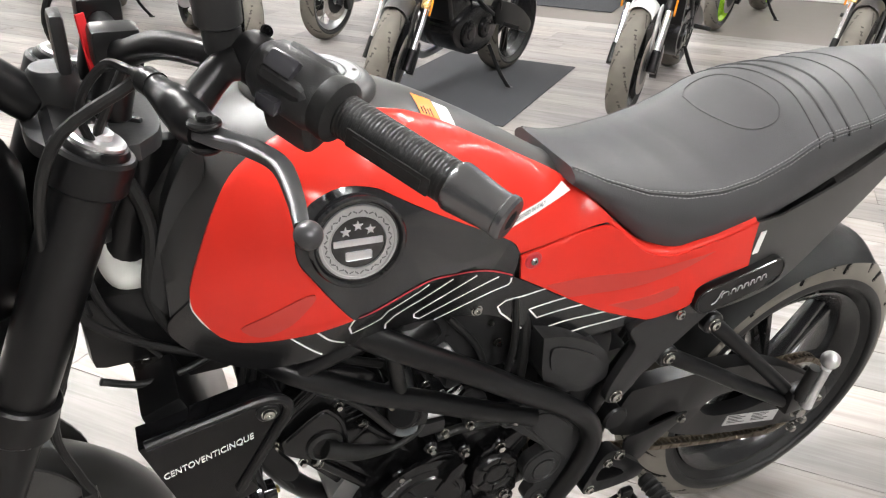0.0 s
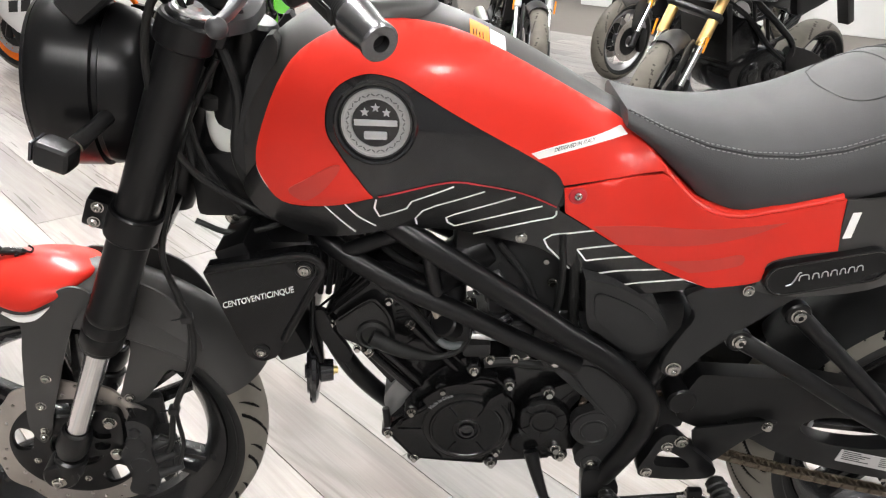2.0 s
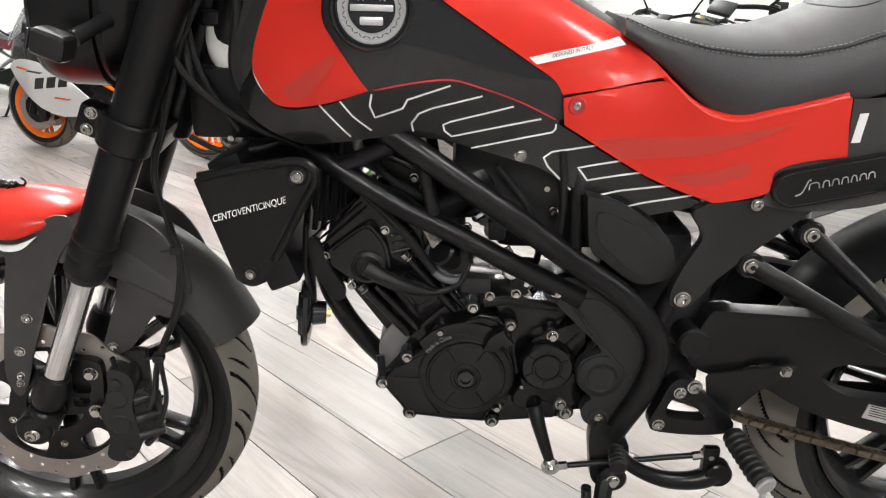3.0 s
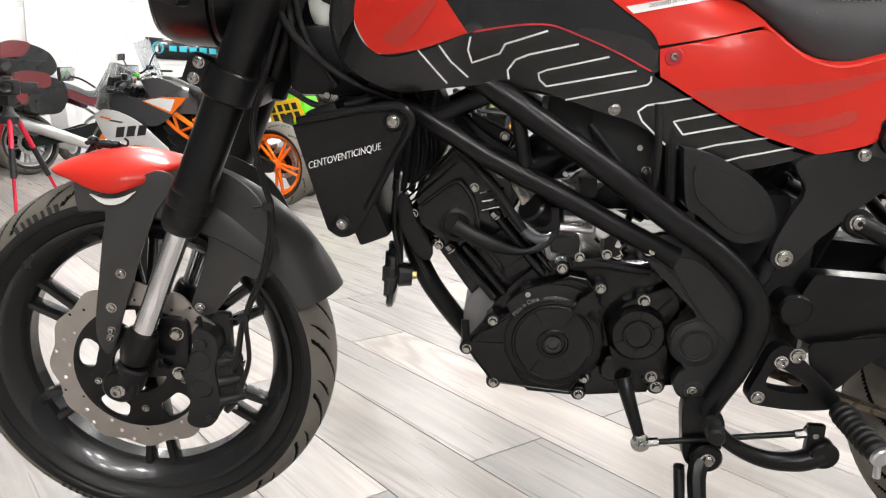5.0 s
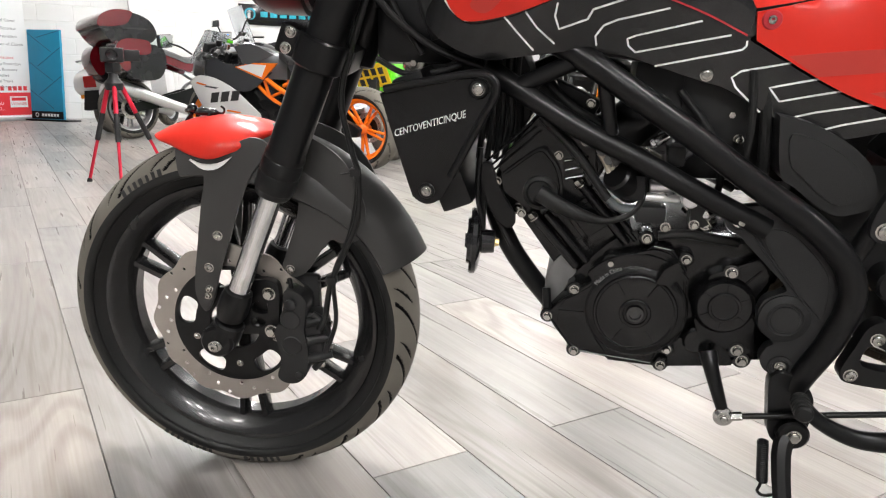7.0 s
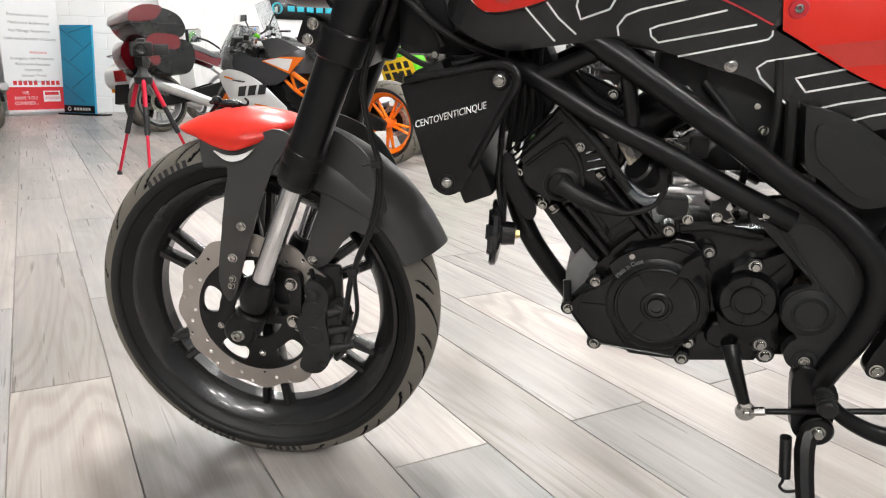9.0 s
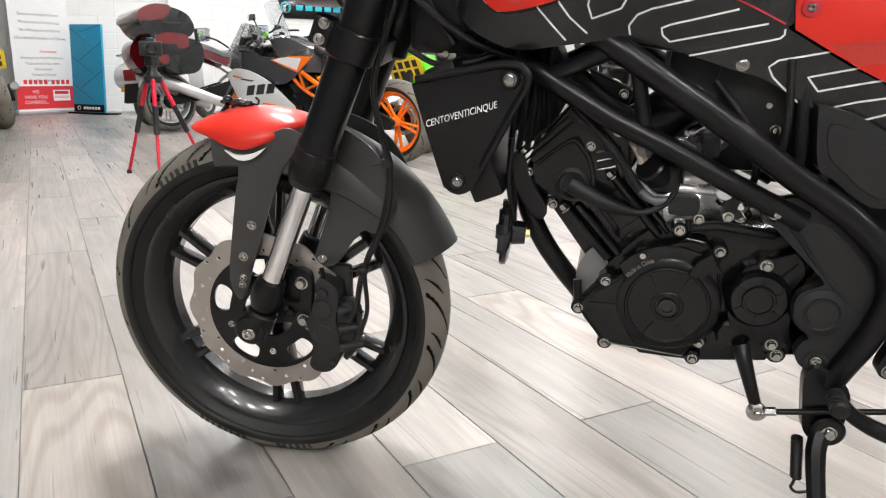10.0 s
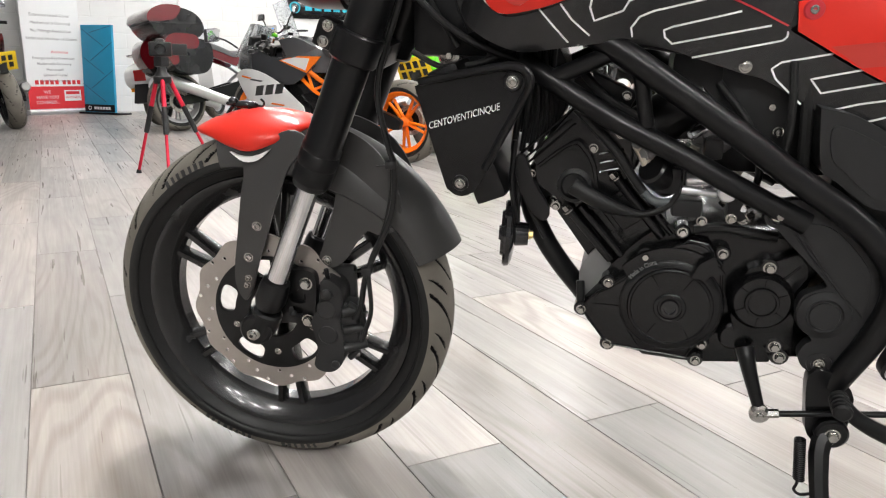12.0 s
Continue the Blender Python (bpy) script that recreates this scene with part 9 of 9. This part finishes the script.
part("pole", rod(bmesh.new(), (wide / 2, 0.03, 0.04), (wide / 2, 0.02, 2.0), 0.012), ALU, banner)
film = part("film", box(bmesh.new(), (0, -0.003, 0.056), (wide, 0.0, 2.02)), PAPER, banner)
part("top_bar", box(bmesh.new(), (-0.005, -0.008, 2.015), (wide + 0.005, 0.008, 2.05), 0.004), ALU, banner)
part("red_field", box(bmesh.new(), (0.002, -0.0042, 0.07), (wide - 0.002, -0.0032, 0.36)), PRINTRED, film, "red printed field")


def banner_text(text, x, z, size, material, width=None):
    lettering(text, size, material, "printed_line", film, lambda a, b, c: Vector((x + a, -0.0046, z + b)), 0.0, 0, "", width)


zz = 1.26
for line in ("Extensive Listed Cover", "Mechanical & Electrical", "No Mileage Restriction", "Unlimited Number of Claims"):
    banner_text(line, wide / 2, zz, 0.055, PRINTGREY)
    zz -= 0.098
banner_text("Assistance", wide / 2 + 0.08, 0.80, 0.052, PRINTRED)
zz = 0.72
for line in ("Emergency Key Protection", "Nationwide Recovery", "Homestart", "Onward Travel", "Accident Recovery"):
    banner_text(line, wide / 2, zz, 0.05, PRINTGREY)
    zz -= 0.072
for k in range(9):
    part("number_bar", box(bmesh.new(), (0.10 + k * 0.064 + (0.03 if k > 4 else 0), -0.0042, 0.385), (0.145 + k * 0.064 + (0.03 if k > 4 else 0), -0.0032, 0.44)), PRINTRED, film)
for i, line in enumerate(("WE", "HAVE YOU", "COVERED...")):
    lettering(line, 0.058, PAPER, "printed_line", film, lambda a, b, c, i=i: Vector((0.24 + a, -0.0052, 0.285 - 0.066 * i + b)), 0.0)
part("print_frame", box(bmesh.new(), (0.46, -0.0052, 0.17), (0.68, -0.0044, 0.31)), PAPER, film)
lettering("WINNER", 0.05, PRINTRED, "printed_line", film, lambda a, b, c: Vector((0.57 + a, -0.006, 0.215 + b)), 0.0)
part("print_bar", box(bmesh.new(), (0.48, -0.006, 0.255), (0.66, -0.0054, 0.295)), PRINTRED, film)

# blue display panel leaning by the banner
Q0, Q1 = Vector((-8.92, 5.46, 0)), Vector((-8.44, 5.56, 0))
bw = (Q1 - Q0).length
panel = thing("advertising_stand", Matrix.Translation(Q0) @ pose(0, 0, 0, -3, 0, math.degrees(math.atan2((Q1 - Q0).y, (Q1 - Q0).x))), "blue display panel with dark diagonal lines", "advertising stand")
CYAN = mat("blue_panel_laminate", (0.02, 0.27, 0.46), 0.4, vary=0.06)
NAVY = mat("dark_blue_line", (0.01, 0.07, 0.13), 0.5)
board = part("board", box(bmesh.new(), (0, -0.02, 0.02), (bw, 0.02, 1.16), 0.004), CYAN, panel)
part("foot", box(bmesh.new(), (-0.01, -0.12, 0.0), (bw + 0.15, 0.12, 0.022), 0.004), BLACK_SATIN, panel)
part("name_strip", box(bmesh.new(), (0.005, -0.024, 0.03), (bw - 0.005, -0.021, 0.125)), BLACK_SATIN, panel)
for k in range(6):
    part("logo_block", box(bmesh.new(), (0.16 + k * 0.045, -0.0265, 0.06), (0.195 + k * 0.045, -0.0245, 0.095), 0.001), WHITE, panel, "white logo block")
g = bmesh.new()
lathe(g, [(0, 0.018), (0.002, 0.028), (0.002, 0.018)], pose(0.09, -0.0245, 0.078, 0, 0, -90), 20)
part("logo_ring", g, WHITE, panel, "white logo ring")
for k in range(6):
    g = bmesh.new()
    z0 = 0.16 + k * 0.18
    a, b_ = (0.0, z0 + 0.24), (bw * 0.72, z0)
    if k % 2:
        a, b_ = (bw * 0.28, z0), (bw, z0 + 0.24)
    rod(g, (a[0], -0.021, min(a[1], 1.15)), (b_[0], -0.021, min(b_[1], 1.15)), 0.004, segs=6)
    part("diagonal_line", g, NAVY, board)

# dark sign with a cyan emblem on the block wall
sign = thing("wall_sign", ROOM @ pose(S1 - 0.012, 2.16, 1.38), "black wall sign with a cyan emblem", "sign")
part("board", box(bmesh.new(), (-0.02, 0.0, 0.0), (0.004, 1.35, 0.30), 0.004), BLACK_GLOSS, sign)
CYANP = mat("cyan_print", (0.02, 0.35, 0.45), 0.4)
g = bmesh.new()
lathe(g, [(0, 0.06), (0.004, 0.085), (0.004, 0.06)], pose(-0.0205, 0.17, 0.16, 0, 0, 180), 28)
box(g, (-0.0245, 0.12, 0.15), (-0.0205, 0.22, 0.17))
part("emblem", g, CYANP, sign)
for k in range(6):
    part("logo_block", box(bmesh.new(), (-0.0245, 0.33 + k * 0.15, 0.12), (-0.0205, 0.44 + k * 0.15, 0.20), 0.002), CYANP, sign)
pillar = tagged(part("pillar", box(bmesh.new(), (S1 - 0.10, 0.62, 0), (S1 - 0.008, 0.78, HIGH - 0.002), 0.006), WALLPAINT), "white painted steel column on the wall", "column", kind="structure")
pillar.matrix_basis = ROOM

# low white partition with screens standing on it
counter = thing("partition", ROOM @ pose(-1.6, 8.2, 0), "low white partition wall with screens on its ledge", "partition")
part("body", box(bmesh.new(), (0, 0, 0), (8.0, 0.6, 2.05), 0.01), WALLPAINT, counter)
part("ledge", box(bmesh.new(), (-0.05, -0.03, 2.052), (8.05, 0.63, 2.085), 0.008), P_SILVER, counter)
SCREEN = mat("lit_blue_screen", (0.05, 0.2, 0.6), 0.2, emit=((0.10, 0.35, 0.85), 1.2))
BEIGE = mat("beige_carton", (0.45, 0.36, 0.27), 0.7)
for x, mt, lab in ((5.52, SCREEN, "flat screen with a lit blue picture on the ledge"), (4.62, BLACK_GLOSS, "dark flat screen standing on the ledge"), (2.4, SCREEN, "flat screen with a lit blue picture on the ledge")):
    mon = thing("monitor", ROOM @ pose(-1.6 + x, 8.45, 2.086), lab, "monitor", "monitors")
    part("stand", box(bmesh.new(), (-0.12, -0.09, 0.0), (0.12, 0.09, 0.012), 0.004), BLACK_SATIN, mon)
    part("neck", box(bmesh.new(), (-0.03, 0.0, 0.012), (0.03, 0.02, 0.12), 0.004), BLACK_SATIN, mon)
    part("case", box(bmesh.new(), (-0.40, -0.012, 0.03), (0.40, 0.018, 0.50), 0.006), BLACK_SATIN, mon)
    screen_ = part("panel", box(bmesh.new(), (-0.39, -0.0145, 0.04), (0.39, -0.0125, 0.49)), mt, mon)
    if mt is SCREEN:
        part("picture_bar", box(bmesh.new(), (-0.10, -0.0165, 0.12), (0.16, -0.0150, 0.16)), WHITE, screen_)
        part("picture_bar", box(bmesh.new(), (-0.02, -0.0165, 0.20), (0.14, -0.0150, 0.25)), WHITE, screen_)
carton = tagged(part("carton", box(bmesh.new(), (-0.10, 0, 0), (0.10, 0.15, 0.30), 0.006), BEIGE), "beige cardboard box on the ledge", "box")
carton.matrix_basis = ROOM @ pose(3.47, 8.28, 2.086)
frame_ob = thing("notice_board", ROOM @ pose(4.18, 8.24, 2.15, 0, 22, 0), "grey two-pane notice board leaning on the ledge", "notice board")
part("frame", box(bmesh.new(), (-0.26, 0, 0.0), (0.26, 0.03, 0.40), 0.006), P_SILVER, frame_ob)
for x in (-0.125, 0.125):
    part("pane", box(bmesh.new(), (x - 0.10, -0.004, 0.04), (x + 0.10, -0.001, 0.36)), P_GREY, frame_ob)

# ---- floor planks ----
PW, PL, GAP = 0.1965, 1.27, 0.0011
plank_bm = bmesh.new()
box(plank_bm, (GAP, GAP, -0.0035), (PL - GAP, PW - GAP, 0.0), 0.0006, segs=1)
plank_ob = part("plank", plank_bm, PLANK, sub, smooth=0)
plank_data = plank_ob.data
bpy.data.objects.remove(plank_ob)
rows, rest = [], []
for k in range(-28, 61):
    v = 0.2 - PW * (k + 1)
    if v < V0 - PW or v > V1:
        continue
    start = 0.25 if k % 2 == 0 else 0.89
    if k % 4 == 3:
        start += 0.16
    n = int((start - S0) / PL) + 1
    s = start - n * PL
    while s < S1:
        rows.append((s, v))
        s += PL
rows.sort(key=lambda p: (p[0] - 0.9) ** 2 * 0.5 + (p[1] - 0.4) ** 2)
for i, (s, v) in enumerate(rows[:290]):
    ob = new("plank", plank_data)
    ob.parent = sub
    ob.location = (s, v, 0)
verts, faces = [], []
for s, v in rows[290:]:
    n = len(verts)
    verts += [(s + GAP, v + GAP, 0), (s + PL - GAP, v + GAP, 0), (s + PL - GAP, v + PW - GAP, 0), (s + GAP, v + PW - GAP, 0)]
    verts += [(x, y, -0.0035) for x, y, _ in verts[n:n + 4]]
    faces += [(n, n + 1, n + 2, n + 3), (n, n + 4, n + 5, n + 1), (n + 1, n + 5, n + 6, n + 2), (n + 2, n + 6, n + 7, n + 3), (n + 3, n + 7, n + 4, n)]
me = bpy.data.meshes.new("plank_field")
me.from_pydata(verts, [], faces)
me.materials.append(PLANK)
field = new("plank_field", me)
field.parent = sub
tagged(field, kind="stuff")
